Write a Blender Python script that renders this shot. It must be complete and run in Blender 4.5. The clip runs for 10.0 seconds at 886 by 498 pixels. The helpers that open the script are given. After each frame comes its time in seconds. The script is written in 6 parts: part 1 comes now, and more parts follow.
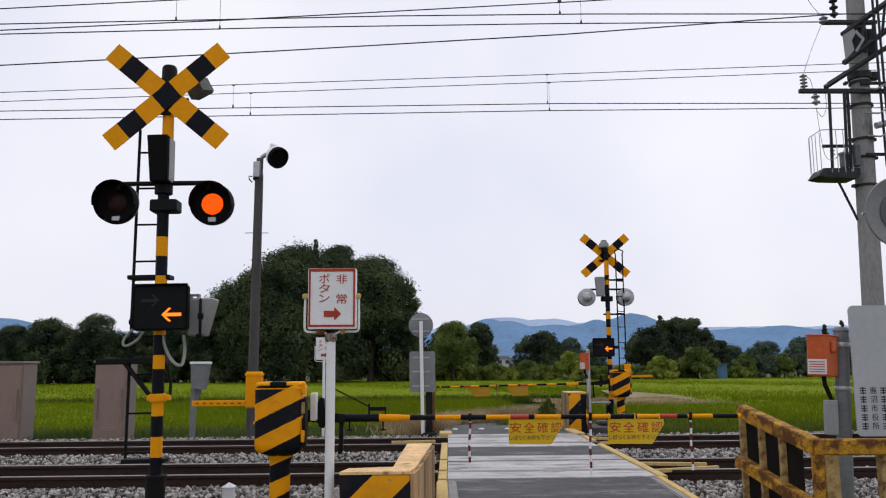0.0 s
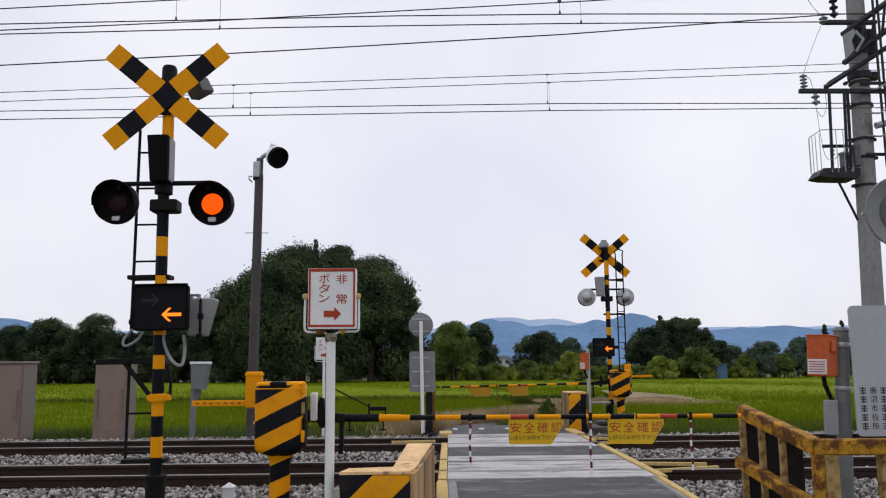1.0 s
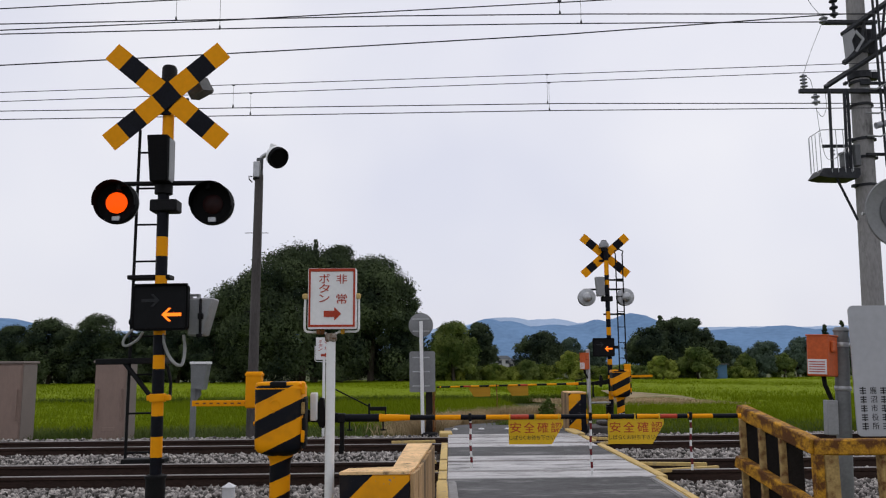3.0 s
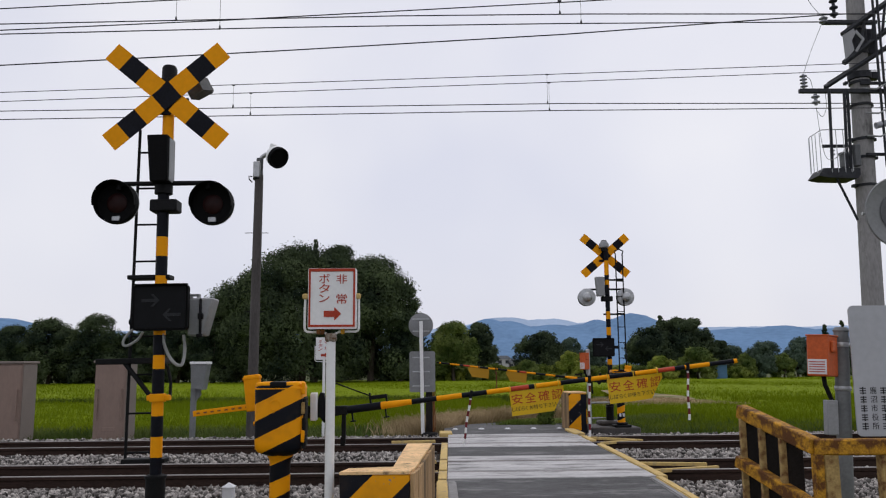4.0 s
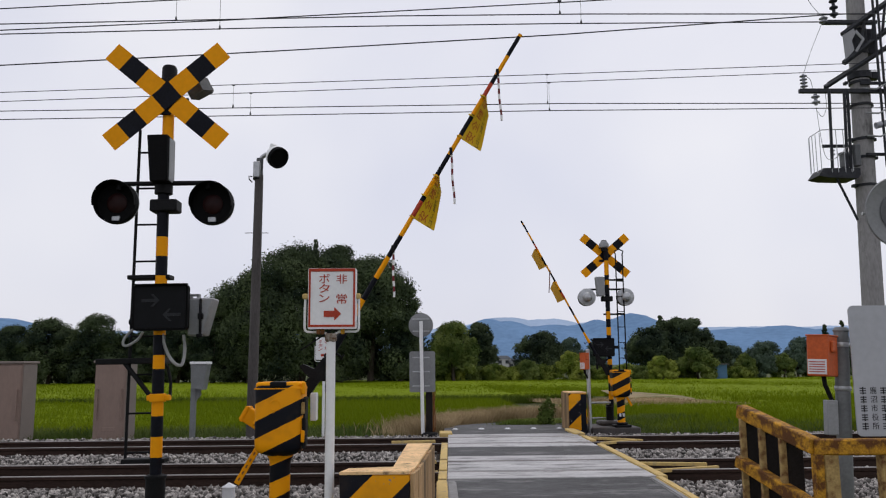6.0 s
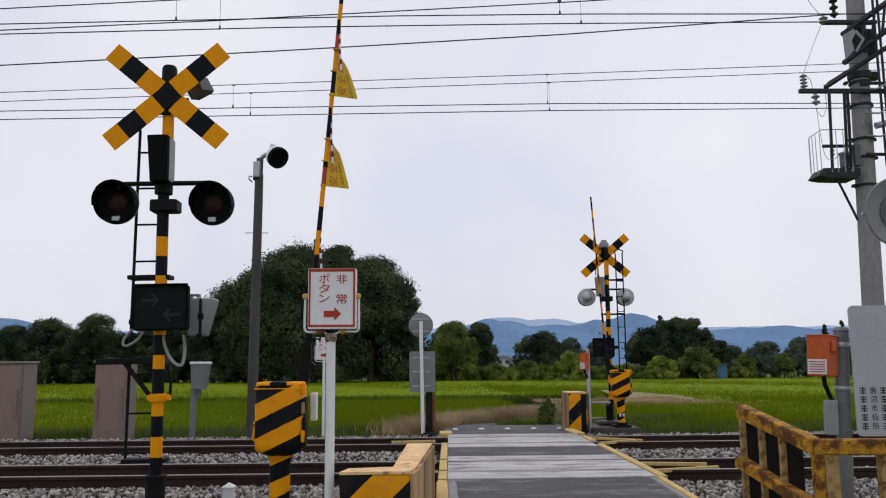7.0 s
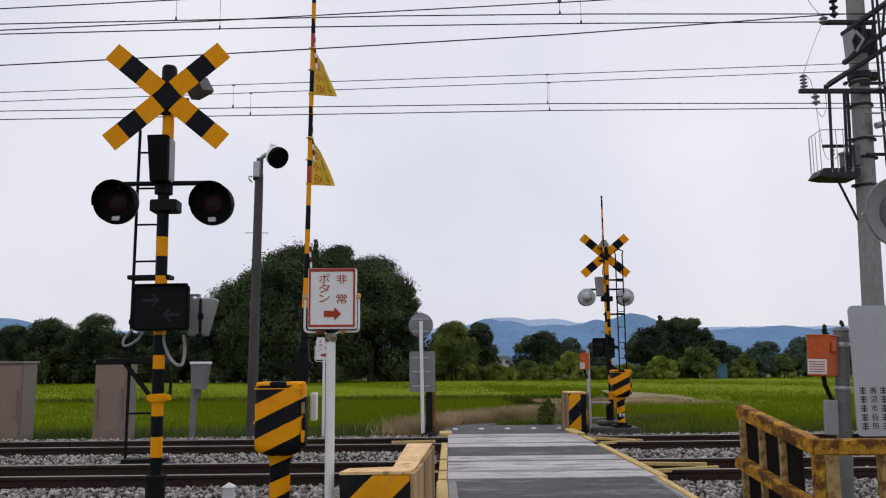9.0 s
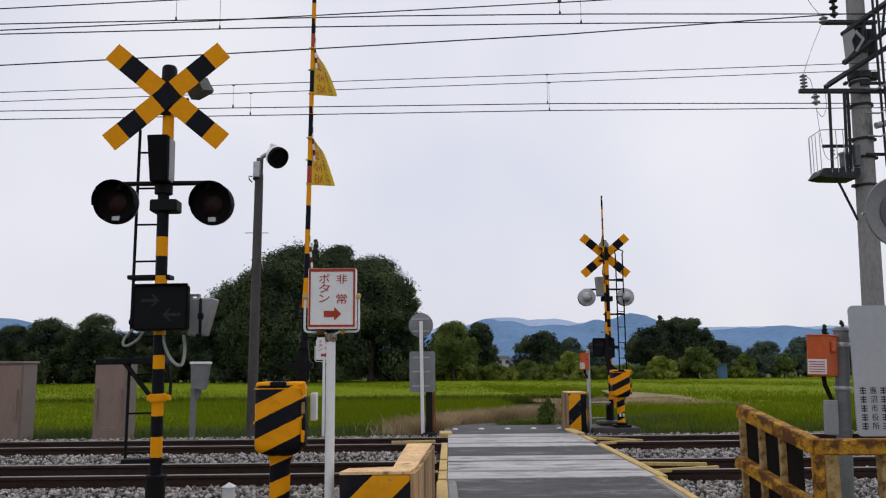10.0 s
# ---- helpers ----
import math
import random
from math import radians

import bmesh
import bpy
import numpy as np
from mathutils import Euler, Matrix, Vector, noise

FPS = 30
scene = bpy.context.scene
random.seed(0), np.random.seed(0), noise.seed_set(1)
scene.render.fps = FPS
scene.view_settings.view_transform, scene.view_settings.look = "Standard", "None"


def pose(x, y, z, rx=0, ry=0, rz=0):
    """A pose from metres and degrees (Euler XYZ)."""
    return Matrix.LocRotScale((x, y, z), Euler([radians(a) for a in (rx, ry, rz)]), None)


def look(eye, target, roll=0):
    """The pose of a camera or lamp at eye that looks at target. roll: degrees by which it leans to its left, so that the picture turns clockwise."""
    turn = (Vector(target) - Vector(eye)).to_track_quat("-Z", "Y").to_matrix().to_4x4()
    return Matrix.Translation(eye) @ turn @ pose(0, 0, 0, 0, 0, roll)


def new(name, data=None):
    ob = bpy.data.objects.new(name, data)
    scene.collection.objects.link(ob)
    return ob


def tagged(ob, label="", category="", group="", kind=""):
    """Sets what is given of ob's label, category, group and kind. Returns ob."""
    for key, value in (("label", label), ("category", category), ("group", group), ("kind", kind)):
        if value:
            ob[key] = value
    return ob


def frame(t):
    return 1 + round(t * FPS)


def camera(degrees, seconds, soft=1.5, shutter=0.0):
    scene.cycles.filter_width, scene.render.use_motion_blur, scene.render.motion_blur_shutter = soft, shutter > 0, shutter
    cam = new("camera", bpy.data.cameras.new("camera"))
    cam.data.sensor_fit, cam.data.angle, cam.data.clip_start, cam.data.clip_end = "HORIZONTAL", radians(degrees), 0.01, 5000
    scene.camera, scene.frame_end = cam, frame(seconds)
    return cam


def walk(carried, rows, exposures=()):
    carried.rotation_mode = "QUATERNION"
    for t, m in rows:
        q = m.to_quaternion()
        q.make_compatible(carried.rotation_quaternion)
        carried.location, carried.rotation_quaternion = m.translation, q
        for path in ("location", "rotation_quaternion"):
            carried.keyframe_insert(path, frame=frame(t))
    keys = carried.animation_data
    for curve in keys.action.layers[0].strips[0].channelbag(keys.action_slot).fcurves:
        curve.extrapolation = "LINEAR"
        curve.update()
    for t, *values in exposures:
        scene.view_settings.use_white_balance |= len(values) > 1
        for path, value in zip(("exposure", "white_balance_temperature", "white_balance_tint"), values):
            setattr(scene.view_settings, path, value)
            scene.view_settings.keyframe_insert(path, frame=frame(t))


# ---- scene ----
cam = camera(57.5, 10.0, soft=1.15)
EYE = Vector((0.0, 0.0, 1.2))
AIM = Vector((0.2591, 9.8943, 2.6268))
STAND = look(EYE, AIM, roll=-0.46)
walk(cam, [(0.0, STAND), (10.0, STAND)], exposures=[(0.0, 0.15), (1.5, 0.09), (2.5, 0.04), (4.5, 0.0), (10.0, 0.0)])

# ---- light: an overcast summer sky and a weak, wide sun ----
SUN_EL, SUN_AZ = 58.0, 25.0
world = bpy.data.worlds.new("overcast_sky")
world.use_nodes = True
scene.world = world
wn, wl = world.node_tree.nodes, world.node_tree.links
sky = wn.new("ShaderNodeTexSky")
sky.sky_type, sky.sun_disc = "NISHITA", False
sky.sun_elevation, sky.sun_rotation = radians(SUN_EL), radians(SUN_AZ)
sky.air_density, sky.dust_density = 1.0, 3.0
dim = wn.new("ShaderNodeVectorMath")
dim.operation = "SCALE"
dim.inputs["Scale"].default_value = 0.07
cloud = wn.new("ShaderNodeMix")
cloud.data_type = "RGBA"
cloud.inputs["Factor"].default_value = 0.86
veil = wn.new("ShaderNodeTexNoise")
veil.inputs["Scale"].default_value, veil.inputs["Detail"].default_value = 2.2, 3
tone = wn.new("ShaderNodeMix")
tone.data_type = "RGBA"
tone.inputs["A"].default_value, tone.inputs["B"].default_value = (0.765, 0.778, 0.895, 1), (0.925, 0.92, 0.975, 1)
spread = wn.new("ShaderNodeMapRange")
spread.inputs["From Min"].default_value, spread.inputs["From Max"].default_value = 0.36, 0.66
wl.new(veil.outputs["Fac"], spread.inputs["Value"])
wl.new(spread.outputs["Result"], tone.inputs["Factor"])
wl.new(tone.outputs["Result"], cloud.inputs["B"])
wl.new(sky.outputs["Color"], dim.inputs[0])
wl.new(dim.outputs["Vector"], cloud.inputs["A"])
wl.new(cloud.outputs["Result"], wn["Background"].inputs["Color"])
wn["Background"].inputs["Strength"].default_value = 1.0

sun = new("sun", bpy.data.lights.new("sun", "SUN"))
sun.data.energy, sun.data.angle, sun.data.color = 0.5, radians(25), (1.0, 0.96, 0.9)
a, e = radians(SUN_AZ), radians(SUN_EL)
sun.matrix_world = look((math.sin(a) * math.cos(e) * 60, math.cos(a) * math.cos(e) * 60, math.sin(e) * 60), (0, 0, 0))


# ---- materials ----
def node_mat(name):
    m = bpy.data.materials.new(name)
    m.use_nodes = True
    return m, m.node_tree.nodes, m.node_tree.links, m.node_tree.nodes["Principled BSDF"]


def surface(name, base, rough=0.6, metal=0.0, scale=6.0, vary=0.25, stain=None, stain_amount=0.35, stain_scale=3.0, bump=0.15, bump_scale=40.0, per_object=0.0, stretch=(1, 1, 1), island=0.0, bump_dist=0.01, spec=0.25):
    """A painted, rusted or mineral surface: a base colour varied at two scales, stains with edges of their own and a fine relief."""
    m, n, l, p = node_mat(name)
    tc = n.new("ShaderNodeTexCoord")
    mp = n.new("ShaderNodeMapping")
    mp.inputs["Scale"].default_value = stretch
    l.new(tc.outputs["Object"], mp.inputs["Vector"])
    big, fine = n.new("ShaderNodeTexNoise"), n.new("ShaderNodeTexNoise")
    for tex, s in ((big, scale), (fine, scale * 9)):
        tex.inputs["Scale"].default_value = s
        tex.inputs["Detail"].default_value = 5
        l.new(mp.outputs["Vector"], tex.inputs["Vector"])
    summed = n.new("ShaderNodeMath")
    summed.operation = "ADD"
    l.new(big.outputs["Fac"], summed.inputs[0])
    l.new(fine.outputs["Fac"], summed.inputs[1])
    rng = n.new("ShaderNodeMapRange")
    rng.inputs["From Min"].default_value, rng.inputs["From Max"].default_value = 0.75, 1.25
    rng.inputs["To Min"].default_value, rng.inputs["To Max"].default_value = 1 - vary, 1 + vary
    l.new(summed.outputs[0], rng.inputs["Value"])
    last = rng.outputs["Result"]
    for amount, kind, socket in ((per_object, "ShaderNodeObjectInfo", "Random"), (island, "ShaderNodeNewGeometry", "Random Per Island")):
        if amount:
            src, r2, mul = n.new(kind), n.new("ShaderNodeMapRange"), n.new("ShaderNodeMath")
            r2.inputs["To Min"].default_value, r2.inputs["To Max"].default_value = 1 - amount, 1 + amount
            mul.operation = "MULTIPLY"
            l.new(src.outputs[socket], r2.inputs["Value"])
            l.new(r2.outputs["Result"], mul.inputs[0])
            l.new(last, mul.inputs[1])
            last = mul.outputs[0]
    colour = n.new("ShaderNodeVectorMath")
    colour.operation = "SCALE"
    colour.inputs[0].default_value = base
    l.new(last, colour.inputs["Scale"])
    out = colour.outputs["Vector"]
    if stain:
        sn, sr, mx = n.new("ShaderNodeTexNoise"), n.new("ShaderNodeMapRange"), n.new("ShaderNodeMix")
        sn.inputs["Scale"].default_value, sn.inputs["Detail"].default_value, sn.inputs["Roughness"].default_value = stain_scale, 8, 0.7
        sr.inputs["From Min"].default_value = 0.72 - stain_amount * 0.5
        sr.inputs["From Max"].default_value = 0.80 - stain_amount * 0.4
        mx.data_type = "RGBA"
        mx.inputs["B"].default_value = (*stain, 1)
        l.new(mp.outputs["Vector"], sn.inputs["Vector"])
        l.new(sn.outputs["Fac"], sr.inputs["Value"])
        l.new(sr.outputs["Result"], mx.inputs["Factor"])
        l.new(out, mx.inputs["A"])
        out = mx.outputs["Result"]
    l.new(out, p.inputs["Base Color"])
    p.inputs["Roughness"].default_value, p.inputs["Metallic"].default_value = rough, metal
    p.inputs["Specular IOR Level"].default_value = spec
    if bump:
        bn, bp = n.new("ShaderNodeTexNoise"), n.new("ShaderNodeBump")
        bn.inputs["Scale"].default_value, bn.inputs["Detail"].default_value = bump_scale, 6
        bp.inputs["Strength"].default_value, bp.inputs["Distance"].default_value = bump, bump_dist
        l.new(mp.outputs["Vector"], bn.inputs["Vector"])
        l.new(bn.outputs["Fac"], bp.inputs["Height"])
        l.new(bp.outputs["Normal"], p.inputs["Normal"])
    return m


def striped(name, c1, c2, period, slope, shift, rough=0.45, chips=0.0):
    """Slanting warning bands in two paints, in the object's own x and z, with scuffs."""
    m, n, l, p = node_mat(name)
    tc, sep = n.new("ShaderNodeTexCoord"), n.new("ShaderNodeSeparateXYZ")
    l.new(tc.outputs["Object"], sep.inputs[0])

    def op(kind, a, b):
        q = n.new("ShaderNodeMath")
        q.operation = kind
        for i, v in enumerate((a, b)):
            if isinstance(v, float):
                q.inputs[i].default_value = v
            else:
                l.new(v, q.inputs[i])
        return q.outputs[0]
    run = op("ADD", op("MULTIPLY", sep.outputs["X"], -slope), sep.outputs["Z"])
    wob = n.new("ShaderNodeTexNoise")
    wob.inputs["Scale"].default_value = 14
    l.new(tc.outputs["Object"], wob.inputs["Vector"])
    run = op("ADD", run, op("MULTIPLY", wob.outputs["Fac"], 0.008))
    band = op("GREATER_THAN", op("FRACT", op("DIVIDE", op("ADD", run, 10 + shift), period), 0.0), 0.5)
    mx = n.new("ShaderNodeMix")
    mx.data_type = "RGBA"
    mx.inputs["A"].default_value, mx.inputs["B"].default_value = (*c1, 1), (*c2, 1)
    l.new(band, mx.inputs["Factor"])
    dirt, dr, dm = n.new("ShaderNodeTexNoise"), n.new("ShaderNodeMapRange"), n.new("ShaderNodeMix")
    dirt.inputs["Scale"].default_value, dirt.inputs["Detail"].default_value = 9, 9
    dr.inputs["From Min"].default_value, dr.inputs["From Max"].default_value, dr.inputs["To Max"].default_value = 0.5, 0.8, 0.22
    dm.data_type = "RGBA"
    dm.inputs["B"].default_value = (0.07, 0.045, 0.025, 1)
    l.new(tc.outputs["Object"], dirt.inputs["Vector"])
    l.new(dirt.outputs["Fac"], dr.inputs["Value"])
    l.new(dr.outputs["Result"], dm.inputs["Factor"])
    l.new(mx.outputs["Result"], dm.inputs["A"])
    out = dm.outputs["Result"]
    if chips:
        cn, ct, cm = n.new("ShaderNodeTexNoise"), n.new("ShaderNodeMapRange"), n.new("ShaderNodeMix")
        cn.inputs["Scale"].default_value, cn.inputs["Detail"].default_value, cn.inputs["Roughness"].default_value = 11, 6, 0.65
        ct.inputs["From Min"].default_value, ct.inputs["From Max"].default_value = chips, chips + 0.03
        cm.data_type = "RGBA"
        cm.inputs["B"].default_value = (0.17, 0.16, 0.155, 1)
        l.new(tc.outputs["Object"], cn.inputs["Vector"])
        l.new(cn.outputs["Fac"], ct.inputs["Value"])
        l.new(ct.outputs["Result"], cm.inputs["Factor"])
        l.new(out, cm.inputs["A"])
        out = cm.outputs["Result"]
    l.new(out, p.inputs["Base Color"])
    p.inputs["Roughness"].default_value = rough
    p.inputs["Specular IOR Level"].default_value = 0.12
    bp = n.new("ShaderNodeBump")
    bp.inputs["Strength"].default_value, bp.inputs["Distance"].default_value = 0.15, 0.004
    l.new(dirt.outputs["Fac"], bp.inputs["Height"])
    l.new(bp.outputs["Normal"], p.inputs["Normal"])
    return m


def glowing(name, colour, strength):
    m, n, l, p = node_mat(name)
    p.inputs["Base Color"].default_value = (*[0.25 * c for c in colour], 1)
    p.inputs["Emission Color"].default_value = (*colour, 1)
    p.inputs["Emission Strength"].default_value = strength
    p.inputs["Roughness"].default_value = 0.3
    p.inputs["Specular IOR Level"].default_value = 0.1
    return m


def leafy(name, dark, light, scale=0.35):
    """Foliage: each leaf clump takes its own green, with broad patches over the crown that imitate lit and shaded
    masses.
    """
    m, n, l, p = node_mat(name)
    geo, tc, nz = n.new("ShaderNodeNewGeometry"), n.new("ShaderNodeTexCoord"), n.new("ShaderNodeTexNoise")
    nz.inputs["Scale"].default_value, nz.inputs["Detail"].default_value = scale, 4
    l.new(tc.outputs["Object"], nz.inputs["Vector"])
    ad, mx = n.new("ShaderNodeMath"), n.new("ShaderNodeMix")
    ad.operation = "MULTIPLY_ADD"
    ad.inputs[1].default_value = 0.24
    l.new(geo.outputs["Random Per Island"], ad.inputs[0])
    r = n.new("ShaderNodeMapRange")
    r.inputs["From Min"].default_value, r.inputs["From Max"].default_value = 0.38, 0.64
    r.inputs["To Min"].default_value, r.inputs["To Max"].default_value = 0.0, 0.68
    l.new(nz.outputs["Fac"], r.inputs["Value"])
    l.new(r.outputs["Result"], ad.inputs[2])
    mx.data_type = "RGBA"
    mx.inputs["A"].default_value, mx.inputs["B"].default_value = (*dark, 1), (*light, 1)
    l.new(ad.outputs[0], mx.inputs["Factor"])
    l.new(mx.outputs["Result"], p.inputs["Base Color"])
    p.inputs["Roughness"].default_value = 0.8
    p.inputs["Specular IOR Level"].default_value = 0.06
    return m


YELLOW, BLACK = (0.83, 0.325, 0.004), (0.006, 0.0068, 0.011)
M_YELLOW = surface("yellow_paint", YELLOW, 0.6, scale=3, vary=0.05, stain=(0.3, 0.13, 0.01), stain_amount=0.06, stain_scale=7, bump=0.04, spec=0.1)
M_BLACK = surface("black_paint", BLACK, 0.5, scale=6, vary=0.3, stain=(0.02, 0.021, 0.026), stain_amount=0.15, stain_scale=8, bump=0.06, spec=0.1)
M_STEELBLACK = surface("black_steel", (0.009, 0.009, 0.010), 0.55, scale=9, vary=0.35, stain=(0.03, 0.02, 0.014), stain_amount=0.15, bump=0.1, spec=0.1)
M_MATTBLACK = surface("matt_black_hood", (0.004, 0.004, 0.0045), 0.7, scale=8, vary=0.25, bump=0.08, spec=0.08)
M_ROPE = surface("dark_red_rope", (0.16, 0.02, 0.025), 0.7, scale=9, vary=0.3, bump=0.2)
M_MIDGREY = surface("mid_grey_paint", (0.17, 0.178, 0.18), 0.55, scale=5, vary=0.15, stain=(0.1, 0.1, 0.1), stain_amount=0.15, bump=0.05)
M_RED = surface("red_reflective_tape", (0.45, 0.05, 0.02), 0.4, scale=9, vary=0.2, bump=0.05)
M_GREY = surface("grey_paint", (0.27, 0.277, 0.285), 0.5, scale=5, vary=0.1, stain=(0.15, 0.13, 0.11), stain_amount=0.18, stain_scale=5, bump=0.06)
M_DARKGREY = surface("dark_grey_paint", (0.1, 0.105, 0.11), 0.55, scale=5, vary=0.2, bump=0.08)
M_GALV = surface("galvanised_steel", (0.42, 0.43, 0.44), 0.42, 0.6, scale=12, vary=0.2, stain=(0.25, 0.24, 0.22), stain_amount=0.2, stain_scale=9, bump=0.06)
M_WHITE = surface("white_paint", (0.78, 0.78, 0.78), 0.42, scale=4, vary=0.05, stain=(0.5, 0.47, 0.42), stain_amount=0.12, stain_scale=6, bump=0.04)
M_SIGNWHITE = surface("white_sign_face", (0.64, 0.645, 0.665), 0.4, scale=3, vary=0.05, stain=(0.5, 0.5, 0.48), stain_amount=0.12, bump=0.03)
M_SIGNRED = surface("red_sign_paint", (0.40, 0.045, 0.018), 0.45, scale=12, vary=0.15, bump=0.03)
M_INK = surface("black_lettering", (0.015, 0.015, 0.018), 0.5, scale=12, vary=0.2, bump=0.0)
M_ORANGE = surface("orange_paint", (0.52, 0.10, 0.025), 0.5, scale=6, vary=0.15, stain=(0.25, 0.06, 0.02), stain_amount=0.18, bump=0.05)
M_RUST = surface("rust", (0.2, 0.08, 0.03), 0.85, scale=20, vary=0.45, bump=0.3)
M_CABINET = surface("beige_cabinet_paint", (0.25, 0.18, 0.148), 0.55, scale=2.5, vary=0.08, stain=(0.13, 0.095, 0.08), stain_amount=0.2, stain_scale=3, bump=0.05, stretch=(1, 1, 0.35))
M_LEAD = surface("cream_cabinet_side", (0.21, 0.175, 0.155), 0.55, scale=2.5, vary=0.06, bump=0.05)
M_FENCE = surface("rusty_yellow_fence_paint", (0.47, 0.235, 0.016), 0.7, scale=7, vary=0.35, stain=(0.11, 0.042, 0.010), stain_amount=0.58, stain_scale=9, bump=0.35, bump_scale=60)
M_FENCEPALE = surface("faded_fence_paint", (0.38, 0.26, 0.10), 0.75, scale=8, vary=0.28, stain=(0.13, 0.055, 0.022), stain_amount=0.48, stain_scale=9, bump=0.35, bump_scale=60)
# Black for the fence webs, where it is painted shade, and for a board.
M_FENCEDARK = surface("black_web_shade_and_board", (0.014, 0.011, 0.01), 0.8, scale=9, vary=0.4, bump=0.2)
M_RAIL = surface("rusty_rail_steel", (0.036, 0.021, 0.016), 0.8, scale=10, vary=0.35, stain=(0.018, 0.012, 0.01), stain_amount=0.3, bump=0.25, stretch=(0.2, 1, 1), spec=0.2)
M_RAILTOP = surface("polished_rail_head", (0.22, 0.20, 0.19), 0.4, 0.7, scale=10, vary=0.15, bump=0.03, stretch=(0.1, 1, 1))
M_SLEEPER = surface("concrete_sleeper", (0.17, 0.15, 0.135), 0.85, scale=8, vary=0.3, bump=0.3)
M_STONE = surface("ballast_stone", (0.27, 0.25, 0.232), 0.9, scale=15, vary=0.35, island=0.85, bump=0.4, bump_scale=60)
# Far darker than the stones: the shade of their gaps is in this colour.
M_BALLASTBED = surface("shade_dark_ballast_bed", (0.03, 0.024, 0.021), 0.95, scale=30, vary=0.5, bump=0.8, bump_scale=60, bump_dist=0.03)
M_ASPHALT = surface("worn_asphalt", (0.068, 0.067, 0.069), 0.75, scale=1.3, vary=0.4, stain=(0.19, 0.187, 0.185), stain_amount=0.36, stain_scale=1.9, bump=0.5, bump_scale=140, stretch=(0.6, 1.3, 1), bump_dist=0.006)
M_PANEL = surface("pale_concrete_crossing_slab", (0.45, 0.44, 0.44), 0.75, scale=2.4, vary=0.2, stain=(0.17, 0.165, 0.162), stain_amount=0.42, stain_scale=2.6, bump=0.3, bump_scale=70, per_object=0.1, stretch=(0.55, 1.7, 1))
M_KERB = surface("weathered_yellow_edge_board", (0.56, 0.40, 0.15), 0.8, scale=8, vary=0.14, stain=(0.3, 0.24, 0.16), stain_amount=0.33, stain_scale=9, bump=0.2, stretch=(1, 0.4, 1))
M_BAREWOOD = surface("bare_weathered_wood", (0.37, 0.24, 0.12), 0.85, scale=12, vary=0.3, stain=(0.14, 0.1, 0.06), stain_amount=0.35, bump=0.4, stretch=(1, 1, 0.15), per_object=0.4)
M_CONCRETE = surface("weathered_concrete", (0.26, 0.254, 0.25), 0.85, scale=3, vary=0.18, stain=(0.12, 0.117, 0.113), stain_amount=0.32, stain_scale=3, bump=0.2, stretch=(1, 1, 0.3))
M_DARKCONC = surface("dark_steel_post", (0.072, 0.065, 0.062), 0.7, scale=5, vary=0.25, stain=(0.13, 0.118, 0.11), stain_amount=0.22, bump=0.12, stretch=(1, 1, 0.25))
M_FLAG = surface("yellow_vinyl", (0.68, 0.43, 0.015), 0.4, scale=9, vary=0.12, stain=(0.4, 0.3, 0.06), stain_amount=0.18, bump=0.25, bump_scale=18)
# Worn vinyl of the far flags, its colour also darkened for standing against the light.
M_FLAGBACK = surface("worn_backlit_vinyl", (0.42, 0.22, 0.012), 0.6, scale=9, vary=0.1, stain=(0.2, 0.11, 0.02), stain_amount=0.3, stain_scale=12, bump=0.2)
M_GIRDER = surface("dark_weathered_girder_steel", (0.03, 0.032, 0.037), 0.6, 0.1, scale=9, vary=0.35, stain=(0.075, 0.07, 0.068), stain_amount=0.25, bump=0.1, spec=0.2)
M_SADDLE = surface("rust_streaked_steel", (0.30, 0.27, 0.23), 0.6, 0.3, scale=18, vary=0.3, stain=(0.11, 0.05, 0.02), stain_amount=0.55, stain_scale=16, bump=0.2)
M_CABLE = surface("grey_cable", (0.3, 0.31, 0.31), 0.6, scale=20, vary=0.15, bump=0.0)
M_WIRE = surface("dark_wire", (0.035, 0.035, 0.04), 0.6, scale=3, vary=0.2, bump=0.0)
M_INSUL = surface("grey_porcelain", (0.30, 0.31, 0.34), 0.25, scale=15, vary=0.15, bump=0.0)
M_LENS = surface("dark_red_lens", (0.016, 0.003, 0.003), 0.45, scale=30, vary=0.3, bump=0.25, bump_scale=120, spec=0.15)
M_SCREEN = surface("dark_indicator_glass", (0.006, 0.0065, 0.008), 0.6, scale=20, vary=0.2, bump=0.0, spec=0.12)
M_ARROWOFF = surface("unlit_arrow_lens", (0.028, 0.03, 0.033), 0.6, scale=90, vary=0.25, bump=0.1, spec=0.1)
M_LAMPGLOW = glowing("lit_red_signal_lamp", (1.0, 0.075, 0.001), 1.25)
M_ARROWGLOW = glowing("lit_amber_arrow", (1.0, 0.19, 0.014), 1.7)
M_BOXSTRIPE = striped("yellow_black_barrier_box", YELLOW, BLACK, 0.248, 0.49, 0.020)
M_COLSTRIPE = striped("yellow_black_column", YELLOW, BLACK, 0.24, 0.42, 0.041)
M_BLOCKSTRIPE = striped("yellow_black_guard", (0.72, 0.30, 0.006), BLACK, 0.56, 0.95, 0.13, 0.65, 0.63)
M_GROUND = surface("field_soil_and_weeds", (0.075, 0.088, 0.03), 0.95, scale=0.4, vary=0.35, stain=(0.15, 0.115, 0.06), stain_amount=0.25, stain_scale=0.3, bump=0.5, bump_scale=8, bump_dist=0.05)
M_NEARGROUND = surface("gravelly_soil", (0.14, 0.12, 0.1), 0.95, scale=4, vary=0.35, bump=0.6, bump_scale=50, bump_dist=0.02)
